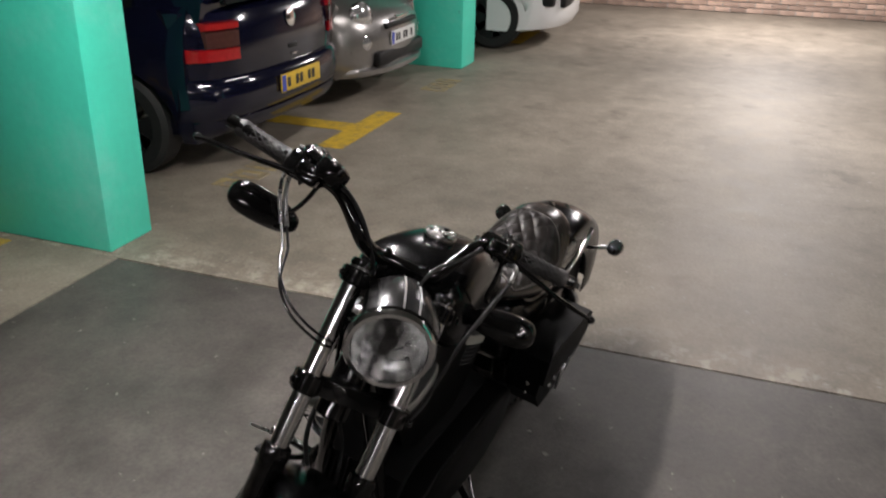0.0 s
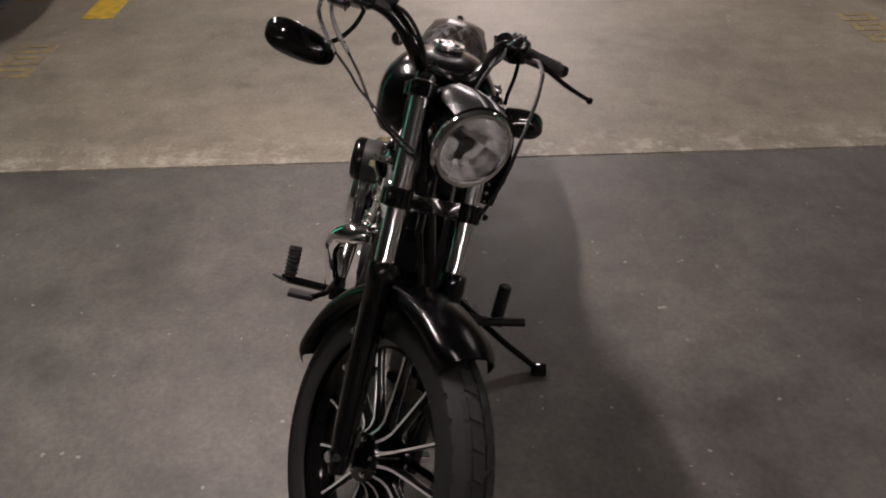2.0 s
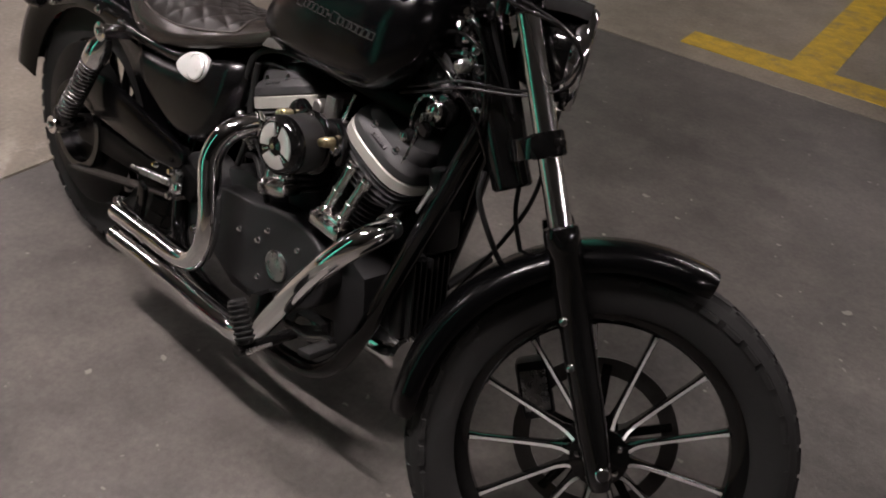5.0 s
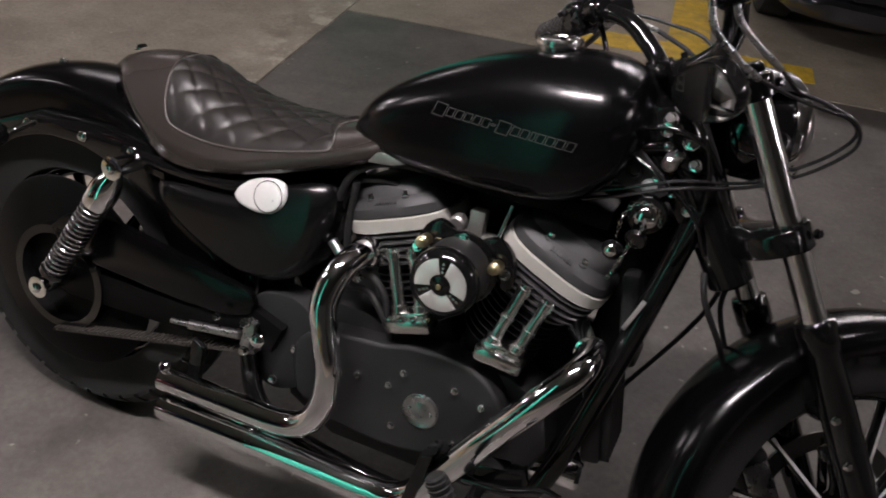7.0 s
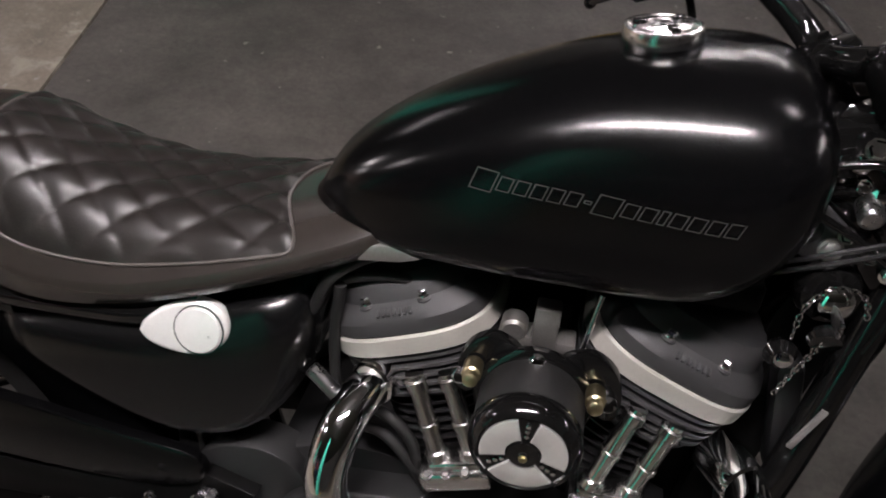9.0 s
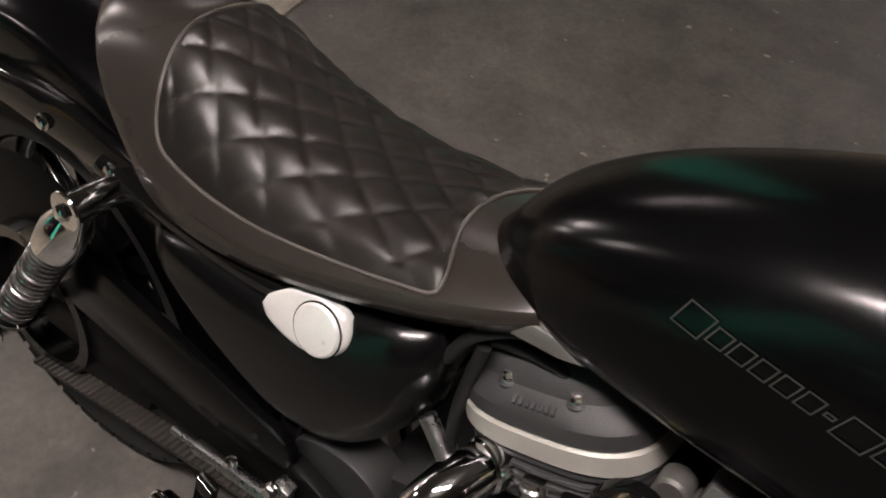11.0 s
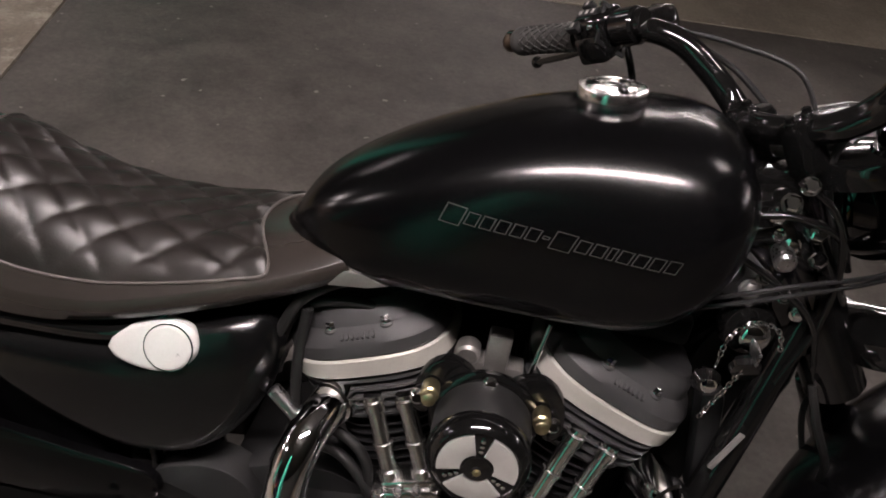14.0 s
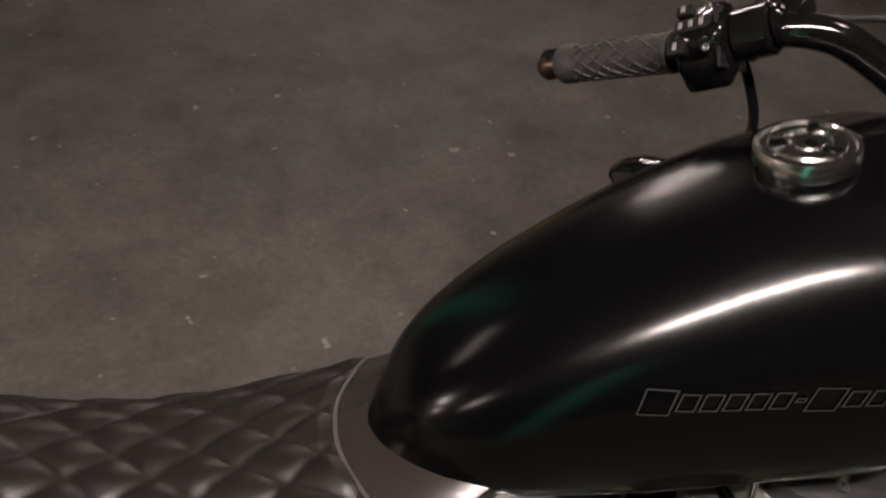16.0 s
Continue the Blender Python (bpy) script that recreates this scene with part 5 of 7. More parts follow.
extrude_outline(bm, [(p.x, p.y) for p in ring], 0.05, laid((0, -0.045, 0), (1, 0, 0), (0, 0, 1)), 0.006, 2)
spc = bp("sprocket_cover", bm, M_CASE, "dark grey sprocket cover", eng)
for x, z in ((0.541, 0.362), (0.50, 0.28)):
    bolt((x, -0.095, z), (0, -1, 0), 0.008, 0.01, M_CHROME, spc)
# primary cover on the left
bm = B()
out = [(0.50, 0.30), (0.50, 0.40), (0.56, 0.46), (0.70, 0.45), (0.85, 0.44), (0.95, 0.42), (1.0, 0.35), (0.96, 0.27), (0.85, 0.23), (0.62, 0.23)]
ring = smooth_path([V(x, z, 0) for x, z in out + out[:1]], 4)[:-1]
extrude_outline(bm, [(p.x, -p.y) for p in ring], 0.06, laid((0, 0.10, 0), (1, 0, 0), (0, 0, -1)), 0.012, 3)
bp("primary_cover", bm, M_POWDER, "black primary cover", eng)
# oil filter in front of the crankcase
bm = B()
lathe(bm, [(0, 0), (0.032, 0), (0.036, 0.004), (0.036, 0.085), (0.030, 0.092), (0, 0.093)], Matrix.Translation((0.99, 0, 0.27)) @ frame_of((1, 0, 0.05)), 28)
bp("oil_filter", bm, M_CHROME, "chrome oil filter", eng)

# intake and air cleaner
bm = B()
tube(bm, [(0.74, -0.02, 0.59), (0.78, -0.02, 0.62), (0.817, -0.02, 0.63), (0.855, -0.02, 0.62), (0.895, -0.02, 0.59)], 0.024, 18, 6)
cyl(bm, (0.817, -0.02, 0.625), (0.817, -0.085, 0.615), 0.030, 0.034, 24)
bp("intake", bm, M_ALU, "cast aluminium intake", eng)
ACM = Matrix.Translation((0.818, -0.090, 0.626)) @ frame_of((0, -1, 0.0)) @ Matrix.Diagonal((0.93, 0.93, 1.20, 1))
ac = bike
bm = B()
lathe(bm, [(0, 0), (0.064, 0), (0.066, 0.003), (0.066, 0.008), (0.060, 0.011), (0.0, 0.011)], ACM, 48)
bp("backplate", bm, M_GLOSS, "", ac)
bm = B()
prof = [(0.0, 0.010), (0.056, 0.010), (0.058, 0.014), (0.058, 0.050), (0.056, 0.053), (0.0, 0.053)]
lathe(bm, prof, ACM, 48)
bp("filter_element", bm, M_RUBBER, "matt black filter drum", ac)
bm = B()
lathe(bm, [(0.0, 0.052), (0.0575, 0.052), (0.0595, 0.055), (0.0595, 0.064), (0.056, 0.071), (0.049, 0.075), (0.047, 0.0725), (0.0, 0.0725)], ACM, 56)
cp = bp("cap", bm, M_GLOSS, "gloss black cap", ac)
for k in range(3):
    bm = B()
    a0 = math.radians(120 * k + 90 + 14)
    a1 = math.radians(120 * k + 90 + 106)
    n = 14
    lo, hi = [], []
    for j in range(n + 1):
        a = a0 + (a1 - a0) * j / n
        lo.append((0.0185 * math.cos(a), 0.0185 * math.sin(a)))
        hi.append((0.0455 * math.cos(a), 0.0455 * math.sin(a)))
    extrude_outline(bm, hi + lo[::-1], 0.0025, ACM @ Matrix.Translation((0, 0, 0.0725)), 0.0008)
    bp("segment", bm, M_POLISH, "polished chrome segment", cp)
    am = math.radians(120 * k + 90)
    for r in (0.024, 0.031, 0.038):
        bm = B()
        lathe(bm, [(0.0028, 0), (0.0026, 0.0022), (0, 0.003)], ACM @ Matrix.Translation((r * math.cos(am), r * math.sin(am), 0.0725)), 12)
        bp("stud", bm, M_CHROME, "", cp)
bm = B()
lathe(bm, [(0.017, 0.0725), (0.016, 0.0755), (0.006, 0.077), (0.005, 0.079), (0, 0.0795)], ACM, 28)
bp("centre_boss", bm, M_GLOSS, "", cp)
bolt(ACM @ V(0, 0, 0.079), (0, -1, 0), 0.0035, 0.003, M_GOLD, cp)
# breather bracket across the heads
bm = B()
out = [(0.738, 0.618), (0.738, 0.650), (0.748, 0.678), (0.770, 0.692), (0.792, 0.684), (0.805, 0.672), (0.832, 0.672), (0.848, 0.684), (0.872, 0.690), (0.896, 0.672), (0.906, 0.640), (0.904, 0.616), (0.888, 0.612), (0.876, 0.640), (0.855, 0.655), (0.782, 0.656), (0.764, 0.642), (0.754, 0.614)]
ring = smooth_path([V(x, z, 0) for x, z in out + out[:1]], 3)[:-1]
extrude_outline(bm, [(p.x, p.y) for p in ring], 0.012, laid((0, -0.084, 0), (1, 0, 0), (0, 0, 1)), 0.003)
bk = bp("breather_bracket", bm, M_GLOSS, "black breather bracket", ac)
for x, z in ((0.755, 0.656), (0.878, 0.651)):
    bm = B()
    lathe(bm, [(0.0, 0.0), (0.010, 0.0), (0.010, 0.02), (0.0078, 0.022), (0.0078, 0.030), (0.005, 0.032), (0, 0.032)], Matrix.Translation((x, -0.100, z)) @ frame_of((0, -1, 0.1)), 16)
    bp("banjo_bolt", bm, M_GOLD, "yellow zinc banjo bolt", bk)
for x, z in ((0.816, 0.676), (0.742, 0.640), (0.892, 0.640)):
    bolt((x, -0.102, z), (0, -1, 0.4), 0.0075, 0.010, M_CHROME, bk)
bm = B()
box(bm, (0.819, -0.055, 0.690), (0.026, 0.024, 0.046), 0.003)
box(bm, (0.812, -0.05, 0.667), (0.08, 0.03, 0.014), 0.004)
cyl(bm, (0.787, -0.045, 0.682), (0.787, -0.068, 0.680), 0.014, seg=20, bevel=0.003)
bp("throttle_sensor", bm, M_CAST, "grey metal intake fittings", eng)
bm = B()
cyl(bm, (0.858, -0.07, 0.67), (0.868, -0.055, 0.735), 0.003, seg=10)
bp("link_rod", bm, M_CHROME, "", eng)

# ---- exhaust ----
ex = bike
P1 = [(1.02, -0.045, 0.560), (1.048, -0.095, 0.560), (1.044, -0.145, 0.545), (1.005, -0.170, 0.492), (0.955, -0.174, 0.418), (0.890, -0.175, 0.314), (0.846, -0.175, 0.248), (0.800, -0.175, 0.212), (0.73, -0.175, 0.200), (0.52, -0.175, 0.195), (0.315, -0.175, 0.184)]
P2 = [(0.662, -0.045, 0.590), (0.646, -0.090, 0.590), (0.629, -0.138, 0.568), (0.622, -0.164, 0.518), (0.634, -0.170, 0.462), (0.650, -0.173, 0.405), (0.649, -0.175, 0.338), (0.622, -0.175, 0.286), (0.570, -0.175, 0.262), (0.45, -0.175, 0.254), (0.315, -0.175, 0.247)]
for pts in (P1, P2):
    bm = B()
    tube(bm, pts, 0.0235, 28, 10, cap=False)
    pi = bp("pipe", bm, M_CHROME, "bright chrome exhaust pipe", ex)
    bm = B()
    tube(bm, [V(*p) for p in pts[-2:]], 0.0205, 24, 2, cap=False)
    bp("bore", bm, M_PLAST, "black inside of the pipe", pi)
    a, b_ = V(*pts[1]), V(*pts[2])
    bm = B()
    cyl(bm, V(*pts[0]), V(*pts[1]), 0.027, 0.0265, 24, 0.003)
    bp("flange", bm, M_CHROME, "", pi)
    # clamp bands on the shields
    for k in (-2,):
        bm = B()
        p, q = V(*pts[k]), V(*pts[k - 1])
        cyl(bm, p - (p - q).normalized() * 0.005, p + (p - q).normalized() * 0.005, 0.0255, seg=28, bevel=0.001)
        bp("clamp", bm, M_CHROME, "", pi)
bm = B()
extrude_outline(bm, [(0.845, 0.335), (0.868, 0.345), (0.842, 0.20), (0.818, 0.19)], 0.05, laid((0, -0.152, 0), (1, 0, 0), (0, 0, 1)), 0.003)
bp("pipe_bracket", bm, M_GLOSS, "black exhaust bracket", ex)
bm = B()
extrude_outline(bm, [(0.34, 0.17), (0.37, 0.17), (0.385, 0.33), (0.36, 0.34)], 0.012, laid((0, -0.145, 0), (1, 0, 0), (0, 0, 1)), 0.003)
bp("hanger", bm, M_GLOSS, "", ex)
bolt((0.322, -0.178, 0.276), (0, -1, 0.4), 0.009, 0.012, M_CHROME, ex)

# ---- pegs, pedal, stand ----
for s in (-1, 1):
    hold = bike
    bm = B()
    x = 0.945 if s < 0 else 0.87
    pz = 0.05 if s < 0 else 0.0
    extrude_outline(bm, [(a, h + pz) for a, h in ((x + 0.06, 0.30), (x + 0.07, 0.27), (x + 0.01, 0.235), (x - 0.02, 0.25), (x - 0.01, 0.285))], 0.03, laid((0, s * 0.15 + 0.015, 0), (1, 0, 0), (0, 0, 1)), 0.004)
    cyl(bm, (x, s * 0.12, 0.245 + pz), (x, s * 0.30, 0.250 + pz), 0.011, seg=16)
    bp("peg_bracket", bm, M_GLOSS, "", hold)
    # the peg is folded up
    bm = B()
    lo, hi = V(x, s * 0.28, 0.258 + pz), V(x - (0.045 if s < 0 else 0.012), s * 0.280, 0.368 + 0.2 * pz)
    cyl(bm, lo, hi, 0.0145, 0.0165, 20, 0.003)
    pg = bp("peg_rubber", bm, M_RUBBER, "ribbed black rubber peg, folded up", hold)
    bm = B()
    for k in range(7):
        c = lo.lerp(hi, 0.15 + 0.12 * k)
        lathe(bm, [(0.0165, -0.003), (0.0185, -0.0015), (0.0185, 0.0015), (0.0165, 0.003)], Matrix.Translation(c) @ frame_of(hi - lo), 20)
    bp("peg_ribs", bm, M_RUBBER, "", pg)
    # lever: brake pedal on the right, shifter on the left
    hold2 = bike
    bm = B()
    tube(bm, [(x - 0.03, s * 0.165, 0.25 + pz), (x + 0.04, s * 0.175, 0.265 + pz), (x + 0.10, s * 0.185, 0.30 + pz), (x + 0.13, s * 0.20, 0.335 + 0.5 * pz)], 0.008, 12, 6)
    bp("pedal_arm" if s < 0 else "gear_lever", bm, M_GLOSS, "black brake pedal arm" if s < 0 else "black gear lever", hold2)
    bm = B()
    if s < 0:
        box(bm, (x + 0.120, -0.225, 0.355), (0.034, 0.065, 0.014), 0.005, Matrix.Rotation(-0.25, 3, "Y"))
    else:
        cyl(bm, (x + 0.130, 0.195, 0.335), (x + 0.130, 0.335, 0.372), 0.011, seg=16, bevel=0.002)
    bp("pedal_pad", bm, M_RUBBER, "black rubber pad", hold2)
bm = B()
tube(bm, [(0.66, 0.12, 0.18), (0.72, 0.22, 0.152), (0.79, 0.34, 0.118), (0.838, 0.43, 0.101)], 0.010, 12, 6)
box(bm, (0.846, 0.442, 0.098), (0.05, 0.045, 0.008), 0.003, Matrix.Rotation(math.radians(12), 3, "X"))
bp("side_stand", bm, M_GLOSS, "black side stand, let down")
bm = B()
tube(bm, [(0.62, 0.13, 0.21), (0.69, 0.19, 0.178), (0.76, 0.29, 0.145)], 0.004, 8, 6)
bp("stand_spring", bm, M_STEEL, "steel stand spring")
# linkage seen below the oil tank
bm = B()
cyl(bm, (0.335, -0.135, 0.352), (0.448, -0.135, 0.374), 0.009, seg=16, bevel=0.002)
cyl(bm, (0.295, -0.135, 0.345), (0.335, -0.135, 0.352), 0.005, seg=10)
box(bm, (0.462, -0.128, 0.378), (0.022, 0.018, 0.060), 0.003, Matrix.Rotation(0.15, 3, "Y"))
bp("master_cylinder", bm, M_STEEL, "dull steel rear brake cylinder")
for x, z, r in ((0.488, 0.380, 0.011), (0.461, 0.407, 0.008), (0.462, 0.350, 0.008), (0.400, 0.396, 0.006)):
    bolt((x, -0.140, z), (0, -1, 0.15), r, 0.012, M_CHROME)
# hoses and wires behind the pipes
for pts in ([(0.60, -0.06, 0.50), (0.66, -0.085, 0.52), (0.70, -0.095, 0.49), (0.72, -0.09, 0.45)], [(0.61, -0.06, 0.54), (0.67, -0.09, 0.55), (0.70, -0.095, 0.52), (0.705, -0.09, 0.47)],
            [(0.575, -0.07, 0.66), (0.60, -0.075, 0.715), (0.65, -0.06, 0.742), (0.73, -0.04, 0.745)], [(0.605, -0.07, 0.70), (0.600, -0.07, 0.62), (0.603, -0.07, 0.54), (0.585, -0.07, 0.47)],
            [(0.575, -0.06, 0.60), (0.580, -0.060, 0.66), (0.600, -0.058, 0.695), (0.632, -0.056, 0.708), (0.663, -0.055, 0.712), (0.69, -0.05, 0.705)]):
    bm = B()
    tube(bm, pts, 0.0065, 10, 8)
    bp("hose", bm, M_RUBBER, "black rubber hose")
# chrome stub between oil tank and head
for a, b_ in (((0.575, -0.075, 0.585), (0.625, -0.085, 0.545)), ((0.60, -0.07, 0.56), (0.64, -0.08, 0.53))):
    bm = B()
    cyl(bm, a, b_, 0.009, seg=16, bevel=0.002)
    bp("pipe_stub", bm, M_STEEL, "")

# ignition switch with key, ring and chain on the right of the neck
sw = bike
IGN = V(1.066, -0.072, 0.782)
bm = B()
lathe(bm, [(0, 0.0), (0.030, 0.0), (0.031, 0.012), (0.027, 0.020), (0.017, 0.022), (0.016, 0.030), (0.010, 0.032), (0, 0.032)], Matrix.Translation(IGN + V(0, 0.03, 0)) @ frame_of((0.1, -1, 0.1)), 28)
bp("barrel", bm, M_GLOSS, "black switch barrel", sw)
bm = B()
lathe(bm, [(0.0165, 0.030), (0.0165, 0.036), (0.012, 0.040), (0, 0.041)], Matrix.Translation(IGN + V(0, 0.03, 0)) @ frame_of((0.1, -1, 0.1)), 24)
bp("bezel", bm, M_CHROME, "chrome key bezel", sw)
bm = B()
box(bm, IGN + V(0.004, -0.022, -0.005), (0.003, 0.026, 0.016), 0.001)
bp("key", bm, M_STEEL, "steel key", sw)


def chain(pts, n, r=0.0024):
    path = smooth_path(pts, 10)
    for k in range(n):
        i = min(len(path) - 2, int(k * (len(path) - 1) / n))
        d = path[i + 1] - path[i]
        bm = B()
        m = Matrix.Translation(path[i]) @ frame_of(d) @ Matrix.Rotation(math.pi / 2 * (k % 2), 4, "Z") @ Matrix.Rotation(math.pi / 2, 4, "X")
        ring = [m @ V(r * 1.5 * math.sin(2 * math.pi * j / 8) * 0 + r * math.cos(2 * math.pi * j / 8), 1.6 * r * math.sin(2 * math.pi * j / 8), 0) for j in range(9)]
        tube(bm, ring, 0.0008, 5, 1)
        bp("chain_link", bm, M_CHROME, "", sw)


bm = B()
cyl(bm, (0.962, -0.288, 0.305), (1.035, -0.306, 0.375), 0.0055, 0.003, 10)
bp("peg_feeler", bm, M_STEEL, "thin steel peg feeler", bike)
chain([IGN + V(-0.028, -0.018, -0.03), IGN + V(-0.026, -0.018, 0.005), IGN + V(-0.008, -0.018, 0.028), IGN + V(0.018, -0.018, 0.024), IGN + V(0.028, -0.018, 0.0)], 20)
chain([IGN + V(-0.004, -0.025, -0.025), IGN + V(-0.010, -0.022, -0.05), IGN + V(-0.018, -0.02, -0.075), IGN + V(-0.026, -0.02, -0.10)], 16)
bm = B()
lathe(bm, [(0, 0), (0.014, 0.002), (0.017, 0.008), (0.014, 0.014), (0, 0.016)], Matrix.Translation(IGN + V(0.0, -0.012, -0.022)) @ frame_of((0, -1, -0.4)), 20)
bp("key_fob", bm, M_GLOSS, "dark glossy key fob", sw)
bm = B()
lathe(bm, [(0, 0), (0.012, 0.003), (0.016, 0.012), (0.010, 0.022), (0, 0.024)], Matrix.Translation(IGN + V(-0.030, 0.0, -0.055)) @ frame_of((0, -1, 0)), 20)
bp("horn_button", bm, M_GLOSS, "", sw)
bolt(IGN + V(-0.03, -0.025, -0.052), (0, -1, 0), 0.007, 0.006, M_CHROME, sw)
bm = B()
box(bm, V(1.092, -0.072, 0.632), (0.007, 0.004, 0.058), 0.001, Matrix.Rotation(0.34, 3, "Y"))
bp("frame_label", bm, M_LABEL, "worn silver label on the downtube", frm)

# ---- handlebar and controls ----
bars_ob = bike
BARR = [(-0.060, -0.42, 0.389), (-0.012, -0.30, 0.372), (0.034, -0.215, 0.361), (0.055, -0.168, 0.346), (0.064, -0.125, 0.308), (0.055, -0.095, 0.283), (0.03, -0.06, 0.272), (0.014, 0.0, 0.272)]
RB = FORK @ Matrix.Translation((-0.06, -0.42, 0.389)) @ Matrix.Rotation(-0.26, 4, "Z") @ Matrix.Rotation(-0.148, 4, "X") @ Matrix.Translation((0.06, 0.42, -0.397))    # the right controls, swept ahead
LB = FORK @ Matrix.Translation((0.012, -0.058, -0.008))    # the left controls
BAR = BARR + [(0.022, 0.048, 0.274), (0.029, 0.067, 0.289), (0.027, 0.086, 0.322), (0.018, 0.112, 0.362), (-0.002, 0.150, 0.385), (-0.029, 0.22, 0.390), (-0.052, 0.36, 0.391)]
bm = B()
tube(bm, BAR, 0.0127, 20, 8, rs=[0.0127, 0.0127, 0.0140, 0.0155, 0.0160, 0.0155, 0.0150, 0.0150, 0.0150, 0.0145, 0.0140, 0.0140, 0.0135, 0.0127, 0.0127])
bp("bar", bm, M_GLOSS, "gloss black bar", bars_ob, FORK)
for s in (-1, 1):
    LX = RB if s < 0 else LB   # the left controls sit further in
    bm = B()
    box(bm, (0.014, s * 0.04, 0.258), (0.036, 0.026, 0.06), 0.006)
    rs = bp("riser", bm, M_GLOSS, "black riser clamp", bars_ob, FORK)
    for du in (-0.011, 0.011):
        bolt(FORK @ V(0.014 + du, s * 0.04, 0.288), FORK.to_3x3() @ V(0, 0, 1), 0.005, 0.007, M_GLOSS, rs)
    # grip with diamond knurl
    g0, g1 = V(-0.046, s * 0.275, 0.398), V(-0.064, s * 0.398, 0.397)
    m = Matrix.Translation(g0) @ frame_of(g1 - g0)
    L = (g1 - g0).length
    bm = B()
    lathe(bm, [(0.0, 0.0), (0.018, 0.0), (0.0185, 0.003), (0.0165, 0.006), (0.0165, L - 0.02), (0.0185, L - 0.016), (0.0185, L - 0.004), (0.0165, L), (0.0, L)], m, 28)
    gr = bp("grip", bm, M_GRIP, "black rubber grip with a diamond pattern", bars_ob, LX)
    bm = B()
    for hand in (-1, 1):
        for k in range(9):
            pts = [m @ V(0.0168 * math.cos(hand * (2 * math.pi * k / 9 + q * 0.33)), 0.0168 * math.sin(hand * (2 * math.pi * k / 9 + q * 0.33)), 0.007 + (L - 0.028) * q / 12) for q in range(13)]
            tube(bm, pts, 0.0012, 5, 1)
    kn = bp("knurl", bm, M_GRIP, "raised diamond ribs", gr, LX)
    kn["kind"] = "stuff"
    bm = B()
    lathe(bm, [(0, L), (0.012, L), (0.0135, L + 0.003), (0.0125, L + 0.010), (0.0135, L + 0.012), (0.0135, L + 0.020), (0.011, L + 0.024), (0, L + 0.0245)], m, 24)
    bp("bar_end", bm, M_BRONZE if s > 0 else M_STEEL, "dark bronze threaded end" if s > 0 else "", gr, LX)
    # switch housing
    c0, c1 = V(-0.030, s * 0.228, 0.399), V(-0.043, s * 0.268, 0.398)
    mm = Matrix.Translation((c0 + c1) / 2) @ frame_of(c1 - c0)
    R3 = mm.to_3x3()
    bm = B()
    box(bm, mm @ V(0, 0, 0), (0.050, 0.052, 0.048), 0.011, R3, 3)
    box(bm, mm @ V(0.004, -0.012, 0.002), (0.046, 0.034, 0.040), 0.006, R3)
    sw_h = bp("switch_housing", bm, M_GLOSS, "black switch housing", bars_ob, LX)
    # rocker buttons on the face turned to the rider, pale legends on them, seam and screws
    upv = (R3.transposed() @ V(-0.45, 0, 1)).normalized()
    sd = V(0, 0, 1).cross(upv)
    bx = Matrix((sd, V(0, 0, 1), upv)).transposed()
    for k, (off, w, l, z) in enumerate(((-0.016, 0.013, 0.016, 0.010), (0.002, 0.012, 0.030, -0.002), (0.017, 0.010, 0.014, 0.006))):
        bm = B()
        box(bm, mm @ (upv * 0.0262 + sd * off + V(0, 0, z)), (w, l, 0.009), 0.002, R3 @ bx)
        btn = bp("switch_button", bm, M_PLAST, "", sw_h, LX)
        bm = B()
        for q in range(3 if l > 0.02 else 1):
            box(bm, mm @ (upv * 0.0309 + sd * off + V(0, 0, z + (0.009 * (q - 1) if l > 0.02 else 0))), (w * 0.5, 0.0035, 0.0008), 0.0, R3 @ bx)
        bp("button_mark", bm, M_THREAD, "pale printed bars", btn, LX)
    bm = B()
    lathe(bm, [(0.0275, -0.0012), (0.0345, -0.0012), (0.0345, 0.0012), (0.0275, 0.0012)], mm @ Matrix.Translation((0, 0, -0.018)), 4, close=True)
    bp("housing_seam", bm, M_PLAST, "", sw_h, LX)
    for off, z in ((-0.02, -0.014), (0.018, -0.012)):
        bolt(LX @ (mm @ (upv * 0.0255 + sd * off + V(0, 0, z))), LX.to_3x3() @ (R3 @ upv), 0.0028, 0.003, M_CAP, sw_h, "screw")
    bm = B()
    cyl(bm, V(-0.018, s * 0.196, 0.400), V(-0.028, s * 0.226, 0.399), 0.0215, seg=24, bevel=0.003)
    cyl(bm, V(-0.014, s * 0.190, 0.400), V(-0.018, s * 0.198, 0.400), 0.018, seg=24, bevel=0.002)
    lc = bp("lever_clamp", bm, M_GLOSS, "", bars_ob, LX)
    for dz in (-0.012, 0.012):
        bolt(LX @ V(-0.036, s * 0.212, 0.398 + dz), LX.to_3x3() @ V(-1, 0, 0.3), 0.004, 0.004, M_CAP, lc, "screw")
    # lever
    bm = B()
    lv = [V(0.012, s * 0.215, 0.385), V(0.020, s * 0.25, 0.378), V(0.022, s * 0.30, 0.366), V(0.020, s * 0.36, 0.352), V(0.020, s * 0.425, 0.338)]
    if s > 0:
        lv = [V(0.012, 0.215, 0.385), V(0.014, 0.26, 0.378), V(0.008, 0.32, 0.366), V(-0.004, 0.39, 0.352), V(-0.015, 0.472, 0.342)]
    path = smooth_path(lv, 6)
    secs = []
    for i, p in enumerate(path):
        d = (path[min(i + 1, len(path) - 1)] - path[max(i - 1, 0)]).normalized()
        a = V(1, 0, 0) - d * d.x
        a.normalize()
        b_ = d.cross(a)
        t = i / (len(path) - 1)
